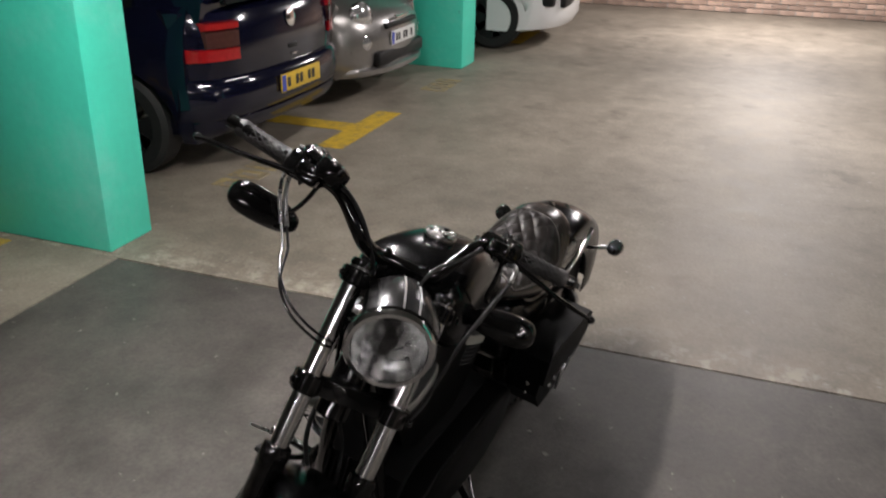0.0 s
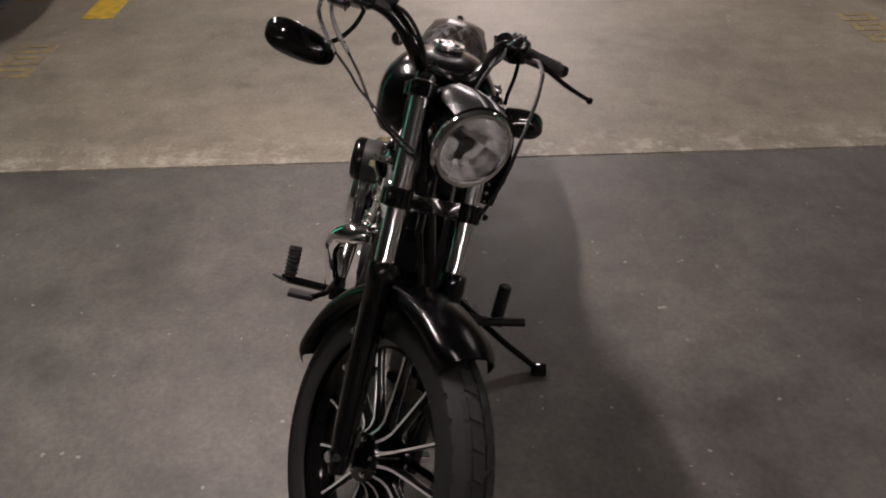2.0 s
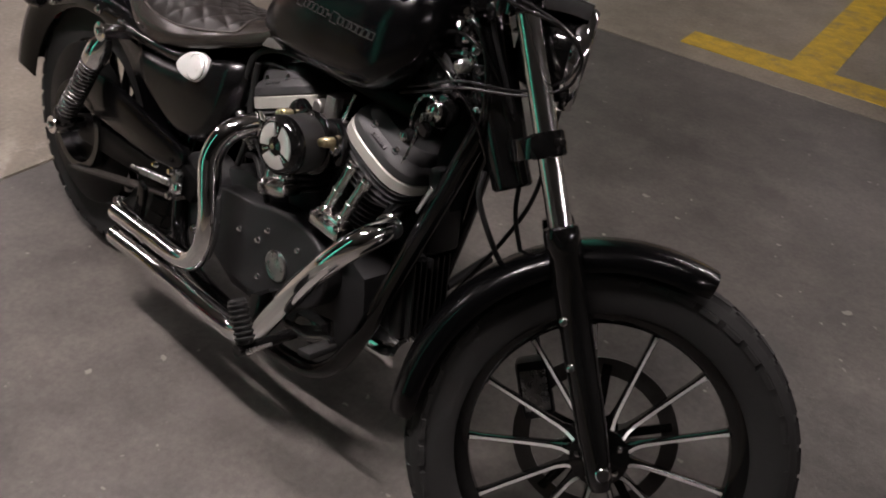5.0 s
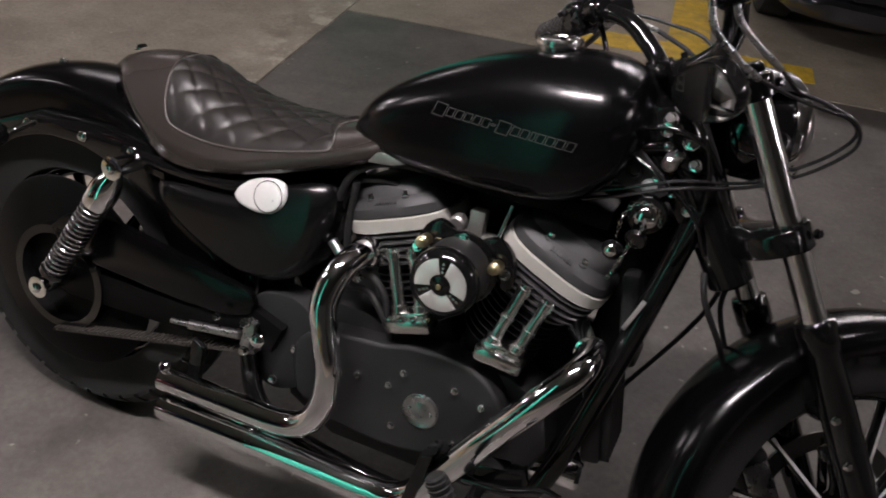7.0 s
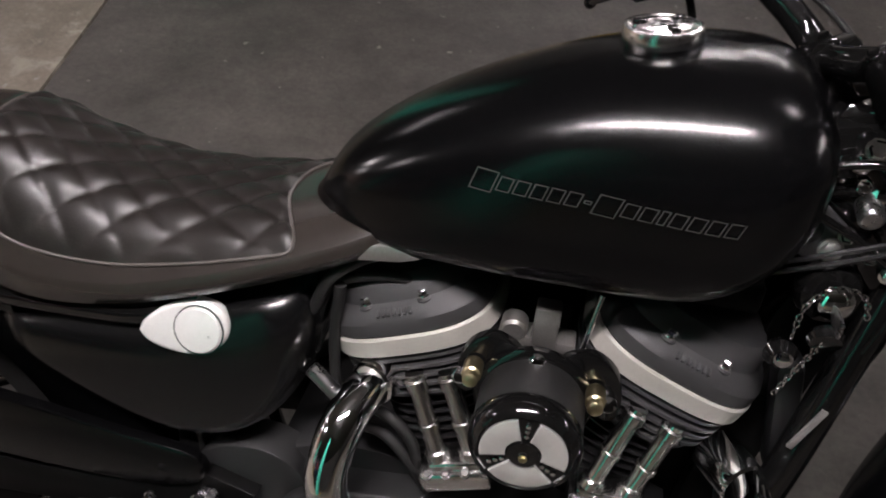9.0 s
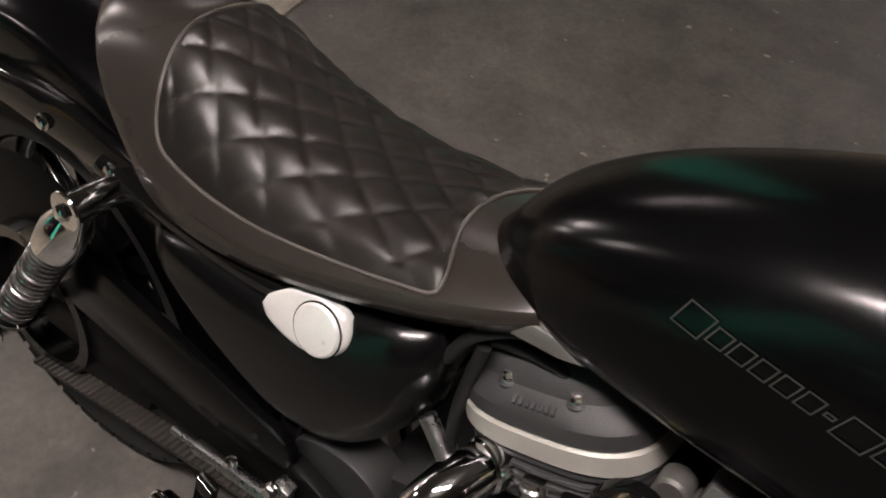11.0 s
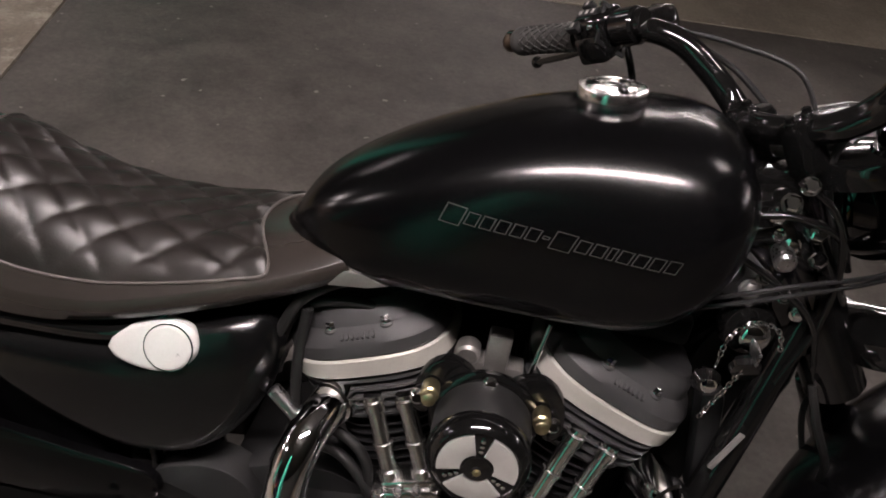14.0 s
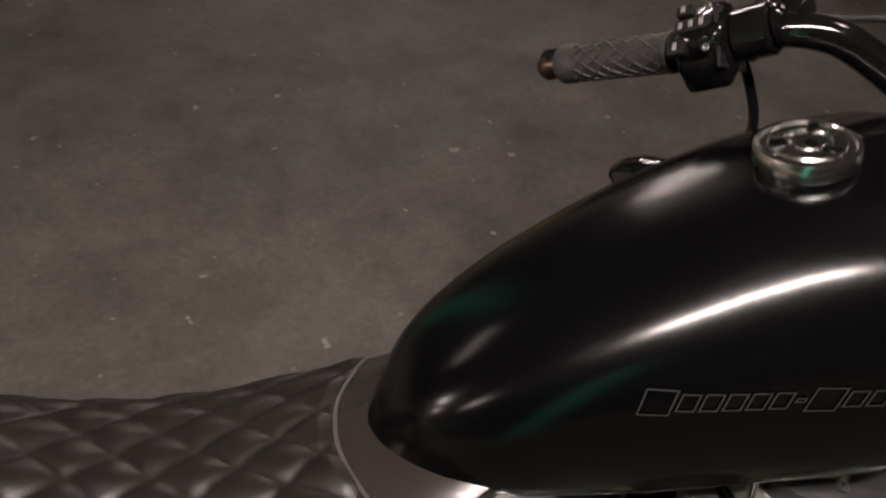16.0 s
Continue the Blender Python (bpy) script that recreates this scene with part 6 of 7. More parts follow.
        w, h = 0.010 - 0.004 * t, 0.0065 - 0.0015 * t
        secs.append([p + a * w * math.cos(q * math.pi / 4) + b_ * h * math.sin(q * math.pi / 4) for q in range(8)])
    loft(bm, secs)
    bmesh.ops.create_uvsphere(bm, u_segments=14, v_segments=10, radius=0.0085, matrix=Matrix.Translation(lv[-1]))
    bp("lever", bm, M_GLOSS, "black ball-ended lever", bars_ob, LX)
    bm = B()
    box(bm, (0.010, s * 0.213, 0.390), (0.046, 0.042, 0.032), 0.009, None, 3)
    bp("lever_perch", bm, M_GLOSS, "", bars_ob, LX)
    # mirror below the bar
    mc = V(-0.068 if s < 0 else -0.066, s * 0.290, 0.261 if s < 0 else 0.242)
    LM2 = FORK if s < 0 else FORK @ Matrix.Translation((0, -0.025, 0))
    bm = B()
    tube(bm, [(0.03, -0.215, 0.350), (0.022, -0.225, 0.312), (-0.006, -0.236, 0.285), (-0.035, -0.25, 0.27)] if s < 0 else [(0.0, 0.21, 0.385), (-0.004, 0.212, 0.33), (-0.02, 0.215, 0.29), (-0.05, 0.235, 0.272)], 0.0046, 10, 6)
    bp("mirror_stalk", bm, M_GLOSS, "black mirror stalk", bars_ob, LM2)
    MX = Matrix.Translation(mc) @ Matrix.Rotation(0.03 if s < 0 else 0.0, 4, "Z") @ Matrix.Scale(0.98, 4) @ Matrix.Rotation(s * 0.10, 4, "X") @ Matrix.Rotation(math.radians(-8), 4, "Y")
    bm = B()
    prof = []
    for k in range(36):
        a = 2 * math.pi * k / 36
        c, sn = math.cos(a), math.sin(a)
        yy = 0.078 * math.copysign(abs(c) ** 0.8, c) * s
        zz = 0.035 * math.copysign(abs(sn) ** 0.75, sn) * (1 + 0.16 * c)
        prof.append((yy, zz))
    loft(bm, [[MX @ V(d, y * k, z * k) for y, z in prof] for d, k in ((0.026, 0.45), (0.021, 0.75), (0.010, 0.95), (0.0, 1.0), (-0.006, 0.985), (-0.006, 0.93))])
    mr = bp("mirror_shell", bm, M_GLOSS, "gloss black oval mirror shell", bars_ob, LM2)
    bm = B()
    f = [bm.verts.new(MX @ V(-0.0064, y * 0.925, z * 0.925)) for y, z in prof]
    bm.faces.new(f)
    bp("mirror_glass", bm, M_MIRROR, "silvered mirror glass", mr, LM2)
# brake reservoir on the right: two round lids seen from the front
bm = B()
RC = Matrix.Translation((0.012, -0.182, 0.408)) @ frame_of((-0.1, 0.1, 1))
lathe(bm, [(0.0, -0.012), (0.026, -0.012), (0.033, 0.0), (0.0345, 0.012), (0.033, 0.024), (0.027, 0.029), (0.0, 0.030)], RC, 36)
box(bm, (0.012, -0.215, 0.397), (0.044, 0.05, 0.030), 0.010, None, 3)
res = bp("reservoir", bm, M_GLOSS, "black round brake fluid reservoir", bars_ob, RB)
bm = B()
lathe(bm, [(0.017, 0.0295), (0.016, 0.0325), (0.009, 0.0325), (0.008, 0.0295)], RC, 32, close=True)
bp("sight_glass", bm, M_CAP, "bright ring of the sight glass", res, RB)
bm = B()
lathe(bm, [(0.0, -0.012), (0.028, -0.010), (0.035, 0.0), (0.036, 0.008), (0.030, 0.016), (0.012, 0.019), (0.010, 0.015), (0, 0.015)], Matrix.Translation((-0.022, -0.222, 0.424)) @ frame_of((0.3, 0.2, 1)), 24)
lid = bp("round_gauge", bm, M_GLOSS, "small round bar-mounted dial", bars_ob, RB)
bm = B()
lathe(bm, [(0.021, 0.0175), (0.019, 0.0215), (0.010, 0.0215), (0.0095, 0.018)], Matrix.Translation((-0.022, -0.222, 0.424)) @ frame_of((0.3, 0.2, 1)), 24, close=True)
bp("ring", bm, M_CAP, "bright ring", lid, RB)

# throttle cables: metal elbows, then black sheaths looping round the lamp back to the frame
INV = FORK.inverted()
for k, off in enumerate((0.0, 0.022)):
    a = [V(u + off * 1.6, v + off * 0.5, w) for u, v, w in ((-0.030, -0.283, 0.352), (-0.034, -0.281, 0.322), (-0.014, -0.268, 0.285), (0.013, -0.250, 0.250))]
    bm = B()
    tube(bm, a, 0.0042, 10, 6)
    bp("cable_elbow", bm, M_STEEL, "bright steel cable elbow", bars_ob, FORK)
    b_ = [a[-1], V(0.055 + off * 0.8, -0.232 + off * 0.5, 0.215), V(0.090 + off * 0.6, -0.225 + off * 0.3, 0.188), V(0.130 + off * 0.3, -0.210, 0.160 - off * 0.3), V(0.152, -0.178, 0.130 - off * 0.5), V(0.143, -0.134, 0.108 - off * 0.5), V(0.115, -0.085, 0.094 - off * 0.5), V(0.05, -0.066, 0.095 - off * 0.3)]
    tail = [INV @ V(1.10, -0.062, 0.848 - off * 0.5), INV @ V(1.03, -0.060, 0.816 - off * 0.5), INV @ V(0.97, -0.055, 0.790 - off * 0.5)]
    bm = B()
    tube(bm, b_ + tail, 0.0028, 8, 8)
    bp("throttle_cable", bm, M_SHEATH, "dark grey throttle cable", bars_ob, FORK)
# clutch cable from the left lever, down past the lamp
bm = B()
tube(bm, [V(0.010, 0.195, 0.366), V(0.050, 0.200, 0.362), V(0.090, 0.190, 0.328)], 0.0045, 10, 6)
bp("cable_elbow", bm, M_STEEL, "bright steel cable elbow", bars_ob, FORK)
bm = B()
tube(bm, [V(0.090, 0.190, 0.328), V(0.124, 0.163, 0.270), V(0.138, 0.138, 0.190), V(0.118, 0.132, 0.100), V(0.082, 0.122, 0.018), V(0.02, 0.09, -0.10), INV @ V(1.10, 0.10, 0.42), INV @ V(1.03, 0.11, 0.30)], 0.0042, 8, 8)
bp("clutch_cable", bm, M_RUBBER, "black clutch cable", bars_ob, FORK)
# brake hose from the right reservoir along the bar and down to the clamp
bm = B()
tube(bm, [V(0.072, -0.19, 0.362), V(0.085, -0.15, 0.345), V(0.075, -0.10, 0.30), V(0.03, -0.05, 0.23), V(0.03, -0.03, 0.10), V(0.025, 0.0, -0.03), V(0.0, 0.05, -0.12), V(0.0, 0.085, -0.30), V(FU - 0.06, 0.09, AXW + 0.16)], 0.0042, 8, 8)
bp("brake_hose", bm, M_RUBBER, "black brake hose", bars_ob, FORK)
# loop of cable seen over the tank front
bm = B()
tube(bm, [V(0.006, 0.135, 0.375), V(0.035, 0.12, 0.365), V(0.07, 0.09, 0.335), V(0.10, 0.04, 0.29), V(0.09, 0.02, 0.22)], 0.0030, 8, 8)
bp("switch_lead", bm, M_RUBBER, "dark switch lead", bars_ob, FORK)
# hose below the lower clamp
bm = B()
tube(bm, [V(-0.03, -0.02, -0.02), V(-0.045, -0.03, -0.06), V(-0.04, -0.02, -0.13), V(-0.03, 0.02, -0.20)], 0.005, 8, 8)
bp("brake_hose", bm, M_RUBBER, "black brake hose", bars_ob, FORK)

# ---- headlight ----
hl = bike
LD = V(1, 0, -0.50).normalized()
LM = FORK @ Matrix.Translation((0.147, 0.015, 0.131)) @ frame_of(LD) @ Matrix.Scale(1.0, 4)
bm = B()
lathe(bm, [(0, -0.105), (0.03, -0.102), (0.055, -0.088), (0.070, -0.060), (0.076, -0.02), (0.077, 0.0), (0.074, 0.0)], LM, 48, cap=False)
bk = bp("bucket", bm, M_GLOSS, "gloss black lamp shell", hl)
bm = B()
lathe(bm, [(0.074, -0.012), (0.082, -0.012), (0.086, -0.004), (0.085, 0.007), (0.080, 0.014), (0.072, 0.014), (0.071, 0.008), (0.072, -0.002)], LM, 56, close=True)
bp("rim", bm, M_CHROME, "chrome rim", hl)
bm = B()
lathe(bm, [(0.071, 0.004), (0.064, -0.018), (0.052, -0.036), (0.036, -0.049), (0.014, -0.058), (0, -0.058)], LM, 14, cap=False)
bp("reflector", bm, M_FACET, "bright faceted reflector", hl, smooth=False)
bm = B()
lathe(bm, [(0.0, 0.018), (0.03, 0.0165), (0.055, 0.013), (0.072, 0.007), (0.072, 0.004), (0.055, 0.0095), (0.03, 0.013), (0.0, 0.0145)], LM, 48, cap=False)
ln = bp("lens", bm, M_GLASS, "clear glass lens", hl)
ln.visible_shadow = False
bm = B()
lathe(bm, [(0.0, -0.058), (0.011, -0.056), (0.013, -0.03), (0.016, -0.018), (0.012, -0.012), (0.0, -0.011)], LM, 24)
box(bm, LM @ V(0, -0.02, -0.03), (0.02, 0.04, 0.008), 0.002, LM.to_3x3())
bp("bulb_shield", bm, M_GLOSS, "dark bulb shield", hl)
# arched visor over the lamp
VIS = ((-0.125, 0.080), (-0.09, 0.089), (-0.05, 0.094), (-0.02, 0.093), (0.002, 0.090))
bm = B()
secs = []
for k in range(17):
    a = math.radians(-52 + 104 * k / 16)
    ring = [LM @ V(r * math.sin(a), r * math.cos(a), z * (0.72 + 0.28 * math.cos(a))) for z, r in VIS]
    ring += [LM @ V((r - 0.003) * math.sin(a), (r - 0.003) * math.cos(a), z * (0.72 + 0.28 * math.cos(a))) for z, r in reversed(VIS)]
    secs.append(ring)
loft(bm, secs)
vis = bp("visor", bm, M_VISOR, "dark satin lamp visor", hl)
for a0 in (-0.17, 0.17):
    bm = B()
    secs = []
    for z, r in VIS:
        z *= 0.72 + 0.28 * math.cos(a0)
        secs.append([LM @ V((r + d) * math.sin(a0 + e), (r + d) * math.cos(a0 + e), z) for d, e in ((0.0, -0.02), (0.0012, -0.02), (0.0012, 0.02), (0.0, 0.02))])
    loft(bm, secs)
    bp("visor_trim", bm, M_ALU, "thin bright trim line", vis)
bm = B()
box(bm, (0.07, 0, 0.228), (0.09, 0.05, 0.012), 0.004)
bp("lamp_bracket", bm, M_GLOSS, "", hl, FORK)
for s in (-1, 1):
    bolt(FORK @ V(0.09, s * 0.083, 0.135), FORK.to_3x3() @ V(0, s, 0), 0.006, 0.006, M_CHROME, bk)
# ---- saddlebag on the left ----
bm = B()
extrude_outline(bm, [(0.17, 0.44), (0.23, 0.35), (0.43, 0.35), (0.50, 0.43), (0.50, 0.545), (0.46, 0.57), (0.21, 0.57), (0.17, 0.54)], 0.11, laid((0, 0.225, 0), (1, 0, 0), (0, 0, 1)), 0.030, 4)
bag = bp("saddlebag", bm, M_BAG, "small black leather saddlebag")
bm = B()
extrude_outline(bm, [(0.16, 0.48), (0.23, 0.43), (0.44, 0.43), (0.508, 0.48), (0.508, 0.555), (0.465, 0.58), (0.205, 0.58), (0.16, 0.55)], 0.115, laid((0, 0.236, 0), (1, 0, 0), (0, 0, 1)), 0.030, 4)
bp("flap", bm, M_BAG, "black leather flap", bag)
for k in range(6):
    bolt((0.24 + 0.04 * k, 0.236, 0.445), (0, 1, 0), 0.006, 0.005, M_CHROME, bag, "stud")
for z in (0.40, 0.43, 0.46):
    bolt((0.499, 0.19, z), (1, 0, 0), 0.005, 0.005, M_CHROME, bag, "stud")
bm = B()
box(bm, (0.34, 0.239, 0.41), (0.03, 0.006, 0.07), 0.002)
bp("buckle", bm, M_STEEL, "steel buckle", bag)

# ---- parked cars ----
M_NAVY = mat("dark navy car paint", (0.0035, 0.004, 0.013), 0.09, 0, 0.15, 3, coat=0.3, spec=0.4)
M_SILVER = mat("silver-grey metallic car paint", (0.24, 0.23, 0.22), 0.3, 0.75, 0.1, 3, coat=0.6)
M_WHITECAR = mat("white car paint", (0.72, 0.72, 0.72), 0.25, 0, 0.03, 3, coat=0.6)
M_BLACKCAR = mat("black car paint", (0.006, 0.006, 0.007), 0.15, 0, 0.15, 3, coat=0.7)
M_WINDOW = mat("dark tinted window glass", (0.01, 0.012, 0.012), 0.06, 0, 0.1, 2, coat=0.3)
M_PLATEY = mat("yellow number plate", (0.62, 0.42, 0.04), 0.35, 0, 0.06, 20)
M_PLATEW = mat("white number plate", (0.7, 0.7, 0.68), 0.35, 0, 0.06, 20)
M_PLATEBLUE = mat("blue plate band", (0.03, 0.06, 0.4), 0.35, 0, 0.1, 20)
M_INK = mat("black plate ink", (0.02, 0.02, 0.02), 0.5, 0, 0.1, 20)
M_LAMPCLEAR = mat("clear lamp housing", (0.6, 0.6, 0.6), 0.1, 0.8, 0.2, 40, bump=0.4, bscale=60)
M_REDLAMP = mat("red tail lamp plastic", (0.33, 0.008, 0.010), 0.10, 0, 0.2, 40, coat=0.5)
M_SMOKE = mat("smoked lamp plastic", (0.06, 0.02, 0.017), 0.12, 0, 0.2, 30)


def rounded(u, e=3.2):
    return (1 - min(1.0, abs(u)) ** e) ** (1 / e)


def car(name, label, paint, m, L=3.9, W=1.68, H=1.45, nose=0.14, tail=0.10, hood=0.85, wheel_r=0.30, wx=(0.62, 3.05), hood_z=0.86, cut_tail=0.0, cut_nose=0.0):
    """A hatchback. Local: x from the rear bumper (0) to the front (L), y to its left, z up."""
    t = thing(name, label, "car", m, "parked cars")
    hw = W / 2
    # lower body, plan rounded at both ends, sills lifted over the wheels
    n = 64
    rings = []
    for i in range(n + 1):
        x = cut_tail + (L - cut_tail - cut_nose) * (0.5 - 0.5 * math.cos(math.pi * i / n))
        end = min(x / (tail * 3.2), (L - x) / (nose * 3.2), 1.0)
        w = hw * (0.70 + 0.30 * rounded(1 - end, 2.4))
        top = hood_z + 0.10 * (1 - min(1, max(0, (x - 0.2) / (L - hood)))) if x < L - hood else hood_z - 0.16 * ((x - (L - hood)) / hood) ** 1.6
        if x < 0.06:
            top -= 0.08 * (1 - x / 0.06)
        bot = 0.22
        cut = 0.0
        for c in wx:
            d = abs(x - c)
            ra = wheel_r + 0.05
            if d < ra:
                cut = max(cut, wheel_r + math.sqrt(ra * ra - d * d) - bot)
        bump = 0.035 * rounded((0.50 - 0.47) / 0.22)
        sec = []
        for v, k in ((1.0, 0.90), (0.86, 0.975), (0.66, 1.0), (0.45, 1.005), (0.28, 0.99), (0.10, 0.965), (0.0, 0.93)):
            z = bot + (top - bot) * v
            z = max(z, bot + cut) if v < 0.66 else z
            sec.append((w * k, z))
        ring = [V(x, y, z) for y, z in sec] + [V(x, -y, z) for y, z in reversed(sec)]
        ring = [V(x, 0, top + 0.012)] + ring + [V(x, 0, bot + min(cut, 0.0))]
        rings.append(ring)
    bm = B()
    loft(bm, rings)
    part("body", bm, paint, t, sharp=50)
    # cabin
    bm = B()
    rings = []
    for i in range(25):
        v = i / 24
        x = 0.12 + (L - hood - 0.05) * v
        front, back = max(0, (v - 0.62) / 0.38), max(0, (0.14 - v) / 0.14)
        top = H - (H - hood_z - 0.05) * front**1.25 - (H - hood_z - 0.12) * 0.75 * back**1.3 - 0.03 * abs(v - 0.4)
        zb = hood_z + 0.02
        rings.append([V(x, s * hw * k, z) for s, k, z in ((1, 0.90, zb), (1, 0.86, zb + (top - zb) * 0.5), (1, 0.76, zb + (top - zb) * 0.92), (1, 0.60, top), (-1, 0.60, top), (-1, 0.76, zb + (top - zb) * 0.92), (-1, 0.86, zb + (top - zb) * 0.5), (-1, 0.90, zb))])
    loft(bm, rings)
    part("cabin", bm, paint, t, sharp=45)
    for s in (-1, 1):
        bm = B()
        q = [V(0.55, s * (hw * 0.905), hood_z + 0.08), V(L - hood - 0.35, s * (hw * 0.905), hood_z + 0.06), V(L - hood - 0.75, s * hw * 0.80, H - 0.1), V(0.62, s * hw * 0.80, H - 0.12)]
        top = [p + V(0, s * 0.006, 0) for p in q]
        loft(bm, [q, top])
        part("side_window", bm, M_WINDOW, t, "dark window glass")
    bm = B()
    q = [V(0.075, hw * 0.72, hood_z + 0.10), V(0.075, -hw * 0.72, hood_z + 0.10), V(0.25, -hw * 0.60, H - 0.08), V(0.25, hw * 0.60, H - 0.08)]
    loft(bm, [q, [p + V(-0.04, 0, 0.01) for p in q]])
    part("rear_window", bm, M_WINDOW, t, "dark window glass")
    # wheels
    for c in wx:
        for s in (-1, 1):
            wm = Matrix.Translation((c, s * (hw - 0.10), wheel_r)) @ Matrix.Rotation(-s * math.pi / 2, 4, "X")
            bm = B()
            lathe(bm, [(wheel_r * 0.66, -0.09), (wheel_r * 0.9, -0.095), (wheel_r, -0.07), (wheel_r, 0.07), (wheel_r * 0.9, 0.095), (wheel_r * 0.66, 0.09)], wm, 40, close=True)
            tyre = part("tyre", bm, M_TYRE, t, "black tyre")
            bm = B()
            lathe(bm, [(wheel_r * 0.67, 0.075), (wheel_r * 0.63, 0.08), (wheel_r * 0.6, 0.03), (0, 0.03)], wm, 32)
            part("rim", bm, M_PLAST, tyre, "dark wheel rim")
            for k in range(5):
                a = 2 * math.pi * k / 5
                bm = B()
                extrude_outline(bm, [(0.03, -0.02), (wheel_r * 0.62, -0.045), (wheel_r * 0.62, 0.045), (0.03, 0.02)], 0.03, wm @ Matrix.Rotation(a, 4, "Z") @ Matrix.Translation((0, 0, 0.045)), 0.004)
                part("spoke", bm, M_STEEL, tyre, "silver wheel spoke")
    return t


def nose_skin(t, paint, L, hw, depth, prof, e=2.4):
    """Rounded front panel: bumper, grille face and bonnet edge in one skin. prof: (x behind the tip, z)."""
    bm = B()
    rings = []
    for i in range(33):
        s = math.sin(math.pi / 2 * (-1 + i / 16))
        x = L - depth * (1 - rounded(s * 0.985, e))
        rings.append([V(x + k, s * hw * (1 - 0.04 * max(0, z - 0.5)), z) for k, z in prof])
    loft(bm, rings)
    return part("front_panel", bm, paint, t)


def plate(t, c, y_dir, material, w=0.50, h=0.11):
    """Number plate with bars in place of its characters; local x faces outward by y_dir."""
    bm = B()
    box(bm, c, (0.012, w, h), 0.003)
    p = part("number_plate", bm, material, t, "number plate with dark bars")
    bm = B()
    box(bm, (c[0] + y_dir * 0.007, c[1] - y_dir * (w / 2 - 0.025), c[2]), (0.004, 0.045, h - 0.012), 0.0)
    part("plate_band", bm, M_PLATEBLUE, p)
    for k in range(7):
        if k in (2, 5):
            continue
        bm = B()
        box(bm, (c[0] + y_dir * 0.007, c[1] + (-w * 0.30 + w * 0.105 * k), c[2]), (0.003, w * 0.07, h * 0.55), 0.0)
        part("plate_bar", bm, M_INK, p)


# navy hatchback, its tail to the aisle
t = car("hatchback_car", "dark navy hatchback parked nose-in beside a teal column", M_NAVY, Matrix.Translation((-1.87, -2.06, 0)) @ pose(0, 0, 0, 0, 0, -90), 4.1, 1.70, 1.45, tail=0.12, wx=(0.66, 3.2), hood_z=0.90, cut_tail=0.2)
plate(t, (-0.074, 0.0, 0.50), -1, M_PLATEY)
bm = B()
rings = []
for i in range(25):
    s = -1 + i / 12
    y = s * 0.835
    x = 0.30 * (1 - rounded(s, 2.8)) - 0.028
    rings.append([V(x, y, 0.36), V(x - 0.028, y * 1.01, 0.40), V(x - 0.035, y * 1.015, 0.48), V(x - 0.028, y * 1.01, 0.57), V(x + 0.0, y, 0.60), V(x + 0.06, y * 0.97, 0.60), V(x + 0.06, y * 0.97, 0.36)])
loft(bm, rings)
part("rear_bumper", bm, M_NAVY, t, "navy wrap-round bumper")
# rounded tailgate skin and bumper skirt
bm = B()
rings = []
for i in range(25):
    s = -1 + i / 12
    y = s * 0.83
    x = 0.30 * (1 - rounded(s, 2.8)) - 0.012
    rings.append([V(x + k, y * w, z) for k, w, z in ((0.0, 1.0, 0.58), (-0.012, 1.0, 0.70), (-0.010, 1.0, 0.80), (0.006, 0.995, 0.90), (0.035, 0.98, 0.965), (0.09, 0.95, 0.985), (0.10, 0.95, 0.58))])
loft(bm, rings)
part("tailgate", bm, M_NAVY, t, "navy tailgate")
bm = B()
rings = []
for i in range(25):
    s = -1 + i / 12
    y = s * 0.82
    x = 0.30 * (1 - rounded(s, 2.8)) - 0.03
    rings.append([V(x + k, y * w, z) for k, w, z in ((-0.015, 1.0, 0.365), (-0.01, 1.0, 0.325), (0.02, 0.99, 0.28), (0.09, 0.96, 0.27), (0.10, 0.96, 0.365))])
loft(bm, rings)
part("bumper_skirt", bm, M_NAVY, t)
for s in (-1, 1):
    for z0, z1, mt, nm in ((0.875, 0.92, M_REDLAMP, "red lamp field"), (0.775, 0.875, M_SMOKE, "smoked lamp field"), (0.70, 0.775, M_REDLAMP, "red lamp field")):
        bm = B()
        secs = []
        for i in range(9):
            v = i / 8
            y = s * (0.56 + (0.20 if z0 > 0.75 else 0.25) * v)
            x = 0.30 * (1 - rounded(y / 0.83, 2.8)) - 0.018
            secs.append([V(x, y, z0), V(x - 0.022, y, z0 + 0.006), V(x - 0.022, y, z1 - 0.006), V(x, y, z1), V(x + 0.08, y, z1), V(x + 0.08, y, z0)])
        loft(bm, secs)
        part("tail_lamp", bm, mt, t, nm)
bm = B()
lathe(bm, [(0, 0), (0.052, 0), (0.055, 0.008), (0.045, 0.014), (0, 0.016)], Matrix.Translation((-0.012, 0, 0.87)) @ frame_of((-1, 0, 0.1)), 32)
part("round_badge", bm, M_CHROME, t, "plain round chrome badge")
bm = B()
box(bm, (-0.022, 0.0, 0.70), (0.02, 0.10, 0.03), 0.006)
part("tailgate_handle", bm, M_PLAST, t)
bm = B()
box(bm, (-0.020, -0.02, 0.645), (0.012, 0.06, 0.012), 0.003)
part("badge_bar", bm, M_CHROME, t)

# small silver car, its nose to the aisle
t = car("compact_car", "small silver-grey car parked tail-in beside a teal column", M_SILVER, Matrix.Translation((-3.72, -2.05 - 3.5, 0)) @ pose(0, 0, 0, 0, 0, 90), 3.5, 1.60, 1.48, nose=0.22, hood=0.75, wx=(0.6, 2.85), hood_z=0.88, cut_nose=0.26)
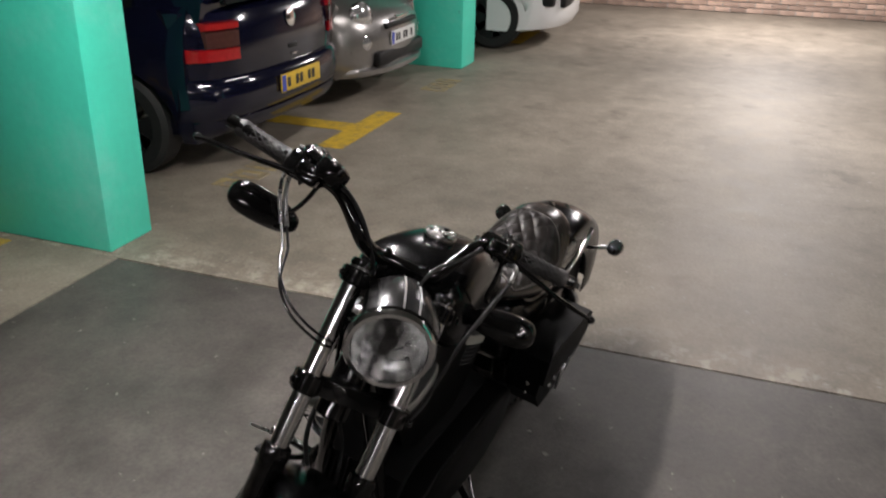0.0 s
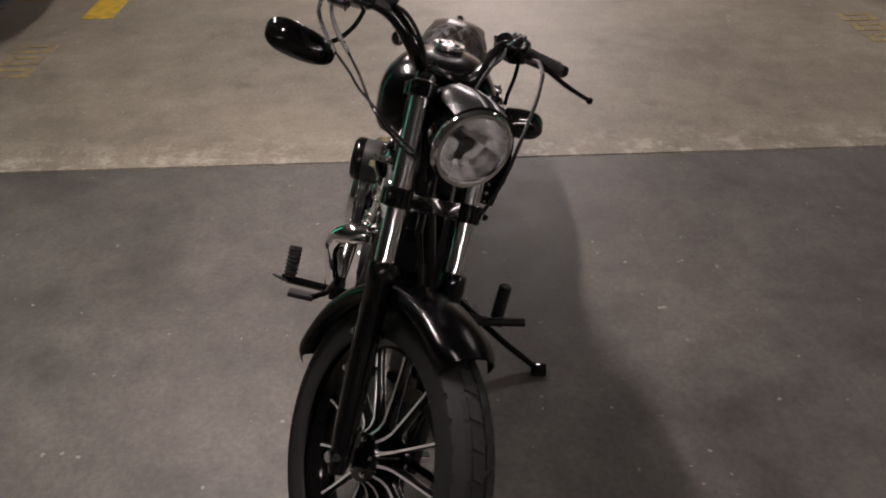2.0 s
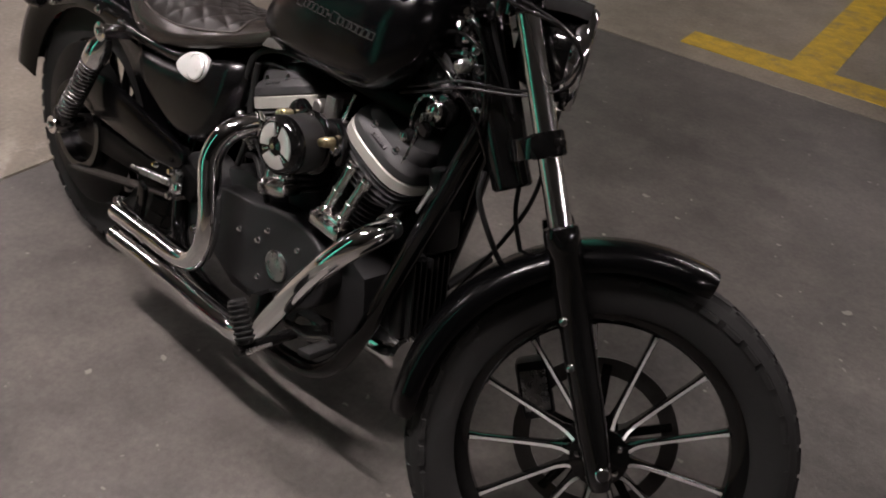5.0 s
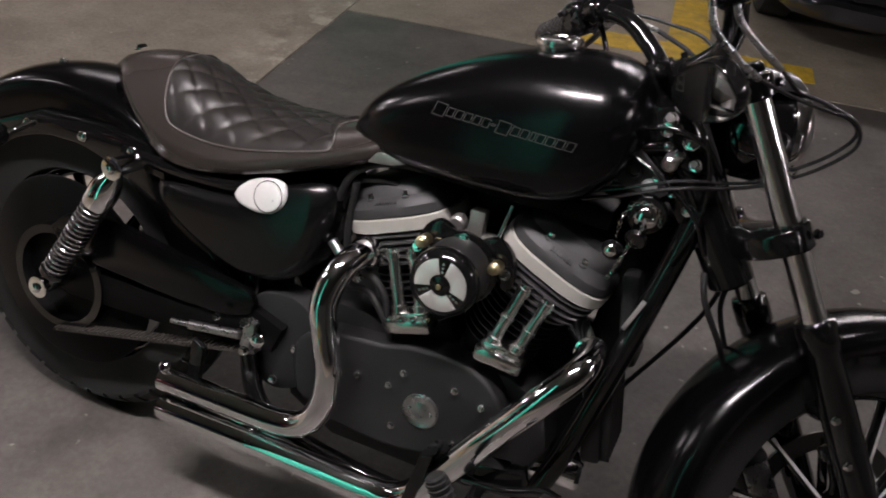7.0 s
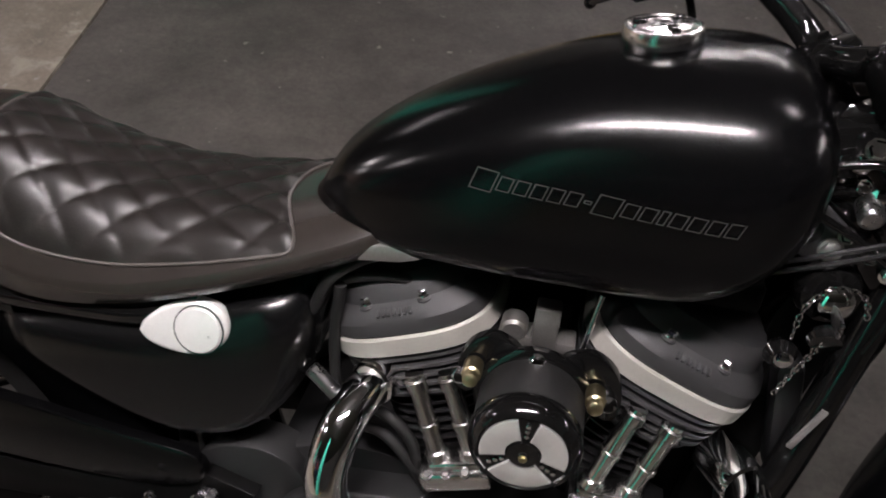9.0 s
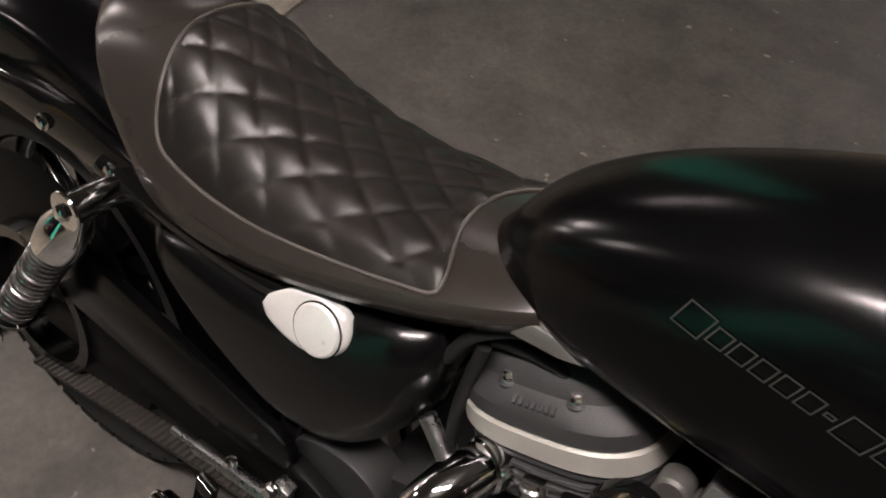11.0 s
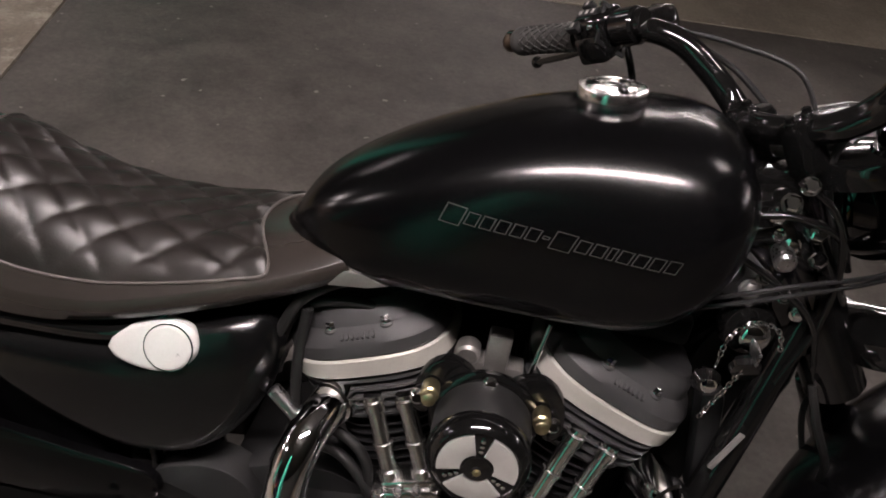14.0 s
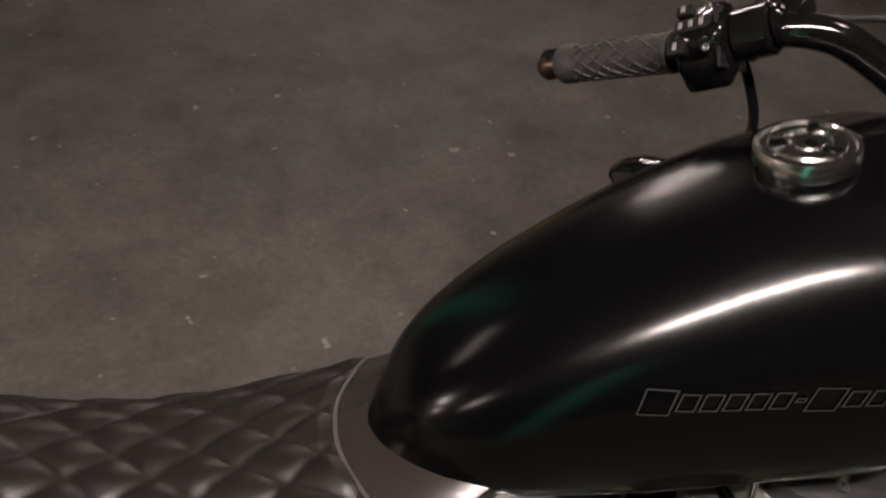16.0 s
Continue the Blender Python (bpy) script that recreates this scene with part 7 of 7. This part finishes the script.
nose_skin(t, M_SILVER, 3.5, 0.78, 0.40, ((-0.05, 0.24), (0.0, 0.28), (0.015, 0.36), (0.015, 0.50), (0.0, 0.60), (-0.05, 0.69), (-0.13, 0.765), (-0.26, 0.82), (-0.42, 0.862), (-0.50, 0.865), (-0.50, 0.24)), 2.3)
plate(t, (3.515, 0.0, 0.50), 1, M_PLATEW)
for s in (-1, 1):
    for yy, zz, r in ((0.52, 0.70, 0.10), (0.54, 0.50, 0.055)):
        bm = B()
        d = V(1, s * 0.55, 0.12).normalized()
        c = V(3.5 - 0.40 * (1 - rounded(yy / 0.78, 2.3)) - (0.05 if r > 0.08 else 0.0), s * yy, zz)
        lathe(bm, [(r, -0.03), (r, 0.004), (r * 0.9, 0.014), (0, 0.03)], Matrix.Translation(c) @ frame_of(d), 32)
        hlm = part("headlamp", bm, M_LAMPCLEAR, t, "clear round headlamp")
        bm = B()
        lathe(bm, [(r * 1.0, 0.0), (r * 1.1, 0.002), (r * 1.08, 0.01), (r * 0.98, 0.012)], Matrix.Translation(c) @ frame_of(d), 32, close=True)
        part("lamp_ring", bm, M_CHROME, hlm)
bm = B()
box(bm, (3.47, 0.0, 0.36), (0.09, 0.95, 0.12), 0.03)
part("lower_grille", bm, M_PLAST, t, "black lower grille")
bm = B()
box(bm, (3.475, 0.0, 0.60), (0.08, 0.62, 0.045), 0.015)
part("upper_grille", bm, M_PLAST, t, "black slot grille")
bm = B()
box(bm, (3.505, 0.0, 0.655), (0.03, 0.30, 0.018), 0.006)
part("chrome_strip", bm, M_CHROME, t)
bm = B()
rings = []
for i in range(21):
    s = -1 + i / 10
    y = s * 0.76
    x = 3.53 - 0.42 * (1 - rounded(s, 2.4))
    rings.append([V(x, y, 0.235), V(x + 0.02, y, 0.25), V(x + 0.02, y, 0.285), V(x, y, 0.30), V(x - 0.08, y, 0.30), V(x - 0.08, y, 0.235)])
loft(bm, rings)
part("front_lip", bm, M_SILVER, t, "silver bumper lip")

# white car beyond the second column, its nose to the aisle
t = car("white_car", "white car with black alloy wheels parked tail-in", M_WHITECAR, Matrix.Translation((-6.95, -1.22 - 3.9, 0)) @ pose(0, 0, 0, 0, 0, 90), 3.9, 1.72, 1.55, nose=0.16, wheel_r=0.33, wx=(0.7, 3.15), hood_z=0.98, cut_nose=0.30)
nose_skin(t, M_WHITECAR, 3.9, 0.85, 0.42, ((-0.20, 0.20), (-0.06, 0.23), (0.0, 0.32), (0.01, 0.48), (0.0, 0.62), (-0.08, 0.78), (-0.24, 0.90), (-0.48, 0.96), (-0.48, 0.20)), 2.2)
bm = B()
box(bm, (3.86, 0.0, 0.55), (0.09, 1.10, 0.22), 0.04)
part("grille", bm, M_PLAST, t, "black grille")
bm = B()
box(bm, (3.72, -0.72, 0.60), (0.20, 0.12, 0.26), 0.04)
part("corner_vent", bm, M_PLAST, t)

# black car across the aisle, its nose to the aisle
t = car("black_car", "black car parked tail-in across the aisle", M_BLACKCAR, Matrix.Translation((2.78, 2.92 + 4.0, 0)) @ pose(0, 0, 0, 0, 0, -90), 4.0, 1.74, 1.48, nose=0.16, wx=(0.7, 3.2), hood_z=0.90, cut_nose=0.24)
nose_skin(t, M_BLACKCAR, 4.0, 0.85, 0.36, ((-0.04, 0.24), (0.0, 0.30), (0.01, 0.45), (0.0, 0.58), (-0.06, 0.69), (-0.2, 0.75), (-0.45, 0.80), (-0.45, 0.24)), 2.6)
plate(t, (4.018, 0.0, 0.45), 1, M_PLATEW)
for s in (-1, 1):
    bm = B()
    lathe(bm, [(0.09, -0.03), (0.09, 0.0), (0.07, 0.02), (0, 0.03)], Matrix.Translation((3.86, s * 0.66, 0.66)) @ frame_of((1, s * 0.5, 0.2)), 28)
    part("headlamp", bm, M_LAMPCLEAR, t, "clear headlamp")
bm = B()
rings = []
for i in range(21):
    s = -1 + i / 10
    y = s * 0.84
    x = 4.02 - 0.36 * (1 - rounded(s, 2.6))
    rings.append([V(x, y, 0.22), V(x + 0.02, y, 0.24), V(x + 0.02, y, 0.30), V(x, y, 0.32), V(x - 0.08, y, 0.32), V(x - 0.08, y, 0.22)])
loft(bm, rings)
part("front_lip", bm, M_BLACKCAR, t)
bm = B()
box(bm, (3.98, 0, 0.385), (0.08, 1.1, 0.10), 0.03)
part("lower_grille", bm, M_PLAST, t)

# ---- bricks of the far wall ----
wallw = bpy.data.objects["wall_west"]
bmb = B()
box(bmb, (0, 0, 0), (0.025, 0.216, 0.065), 0.004, seg=1)
me = bpy.data.meshes.new("brick")
bmb.to_mesh(me)
bmb.free()
me.materials.append(M_BRICK)
rr = random.Random(4)
for row in range(11):
    for k in range(27):
        ob = new("brick", me)
        ob.parent = wallw
        ob.location = (X0 + 0.004 + rr.uniform(-0.003, 0.004), -2.0 + 0.228 * (k + 0.5 * (row % 2)) + rr.uniform(-0.003, 0.003), 0.042 + 0.077 * row)
bm = B()
for row in range(11, 32):
    for k in range(27):
        box(bm, (X0 + 0.004, -2.0 + 0.228 * (k + 0.5 * (row % 2)), 0.042 + 0.077 * row), (0.025, 0.216, 0.065))
b2 = part("brickwork", bm, M_BRICK, wallw, "upper courses of pale bricks", smooth=False)
b2["kind"] = "stuff"
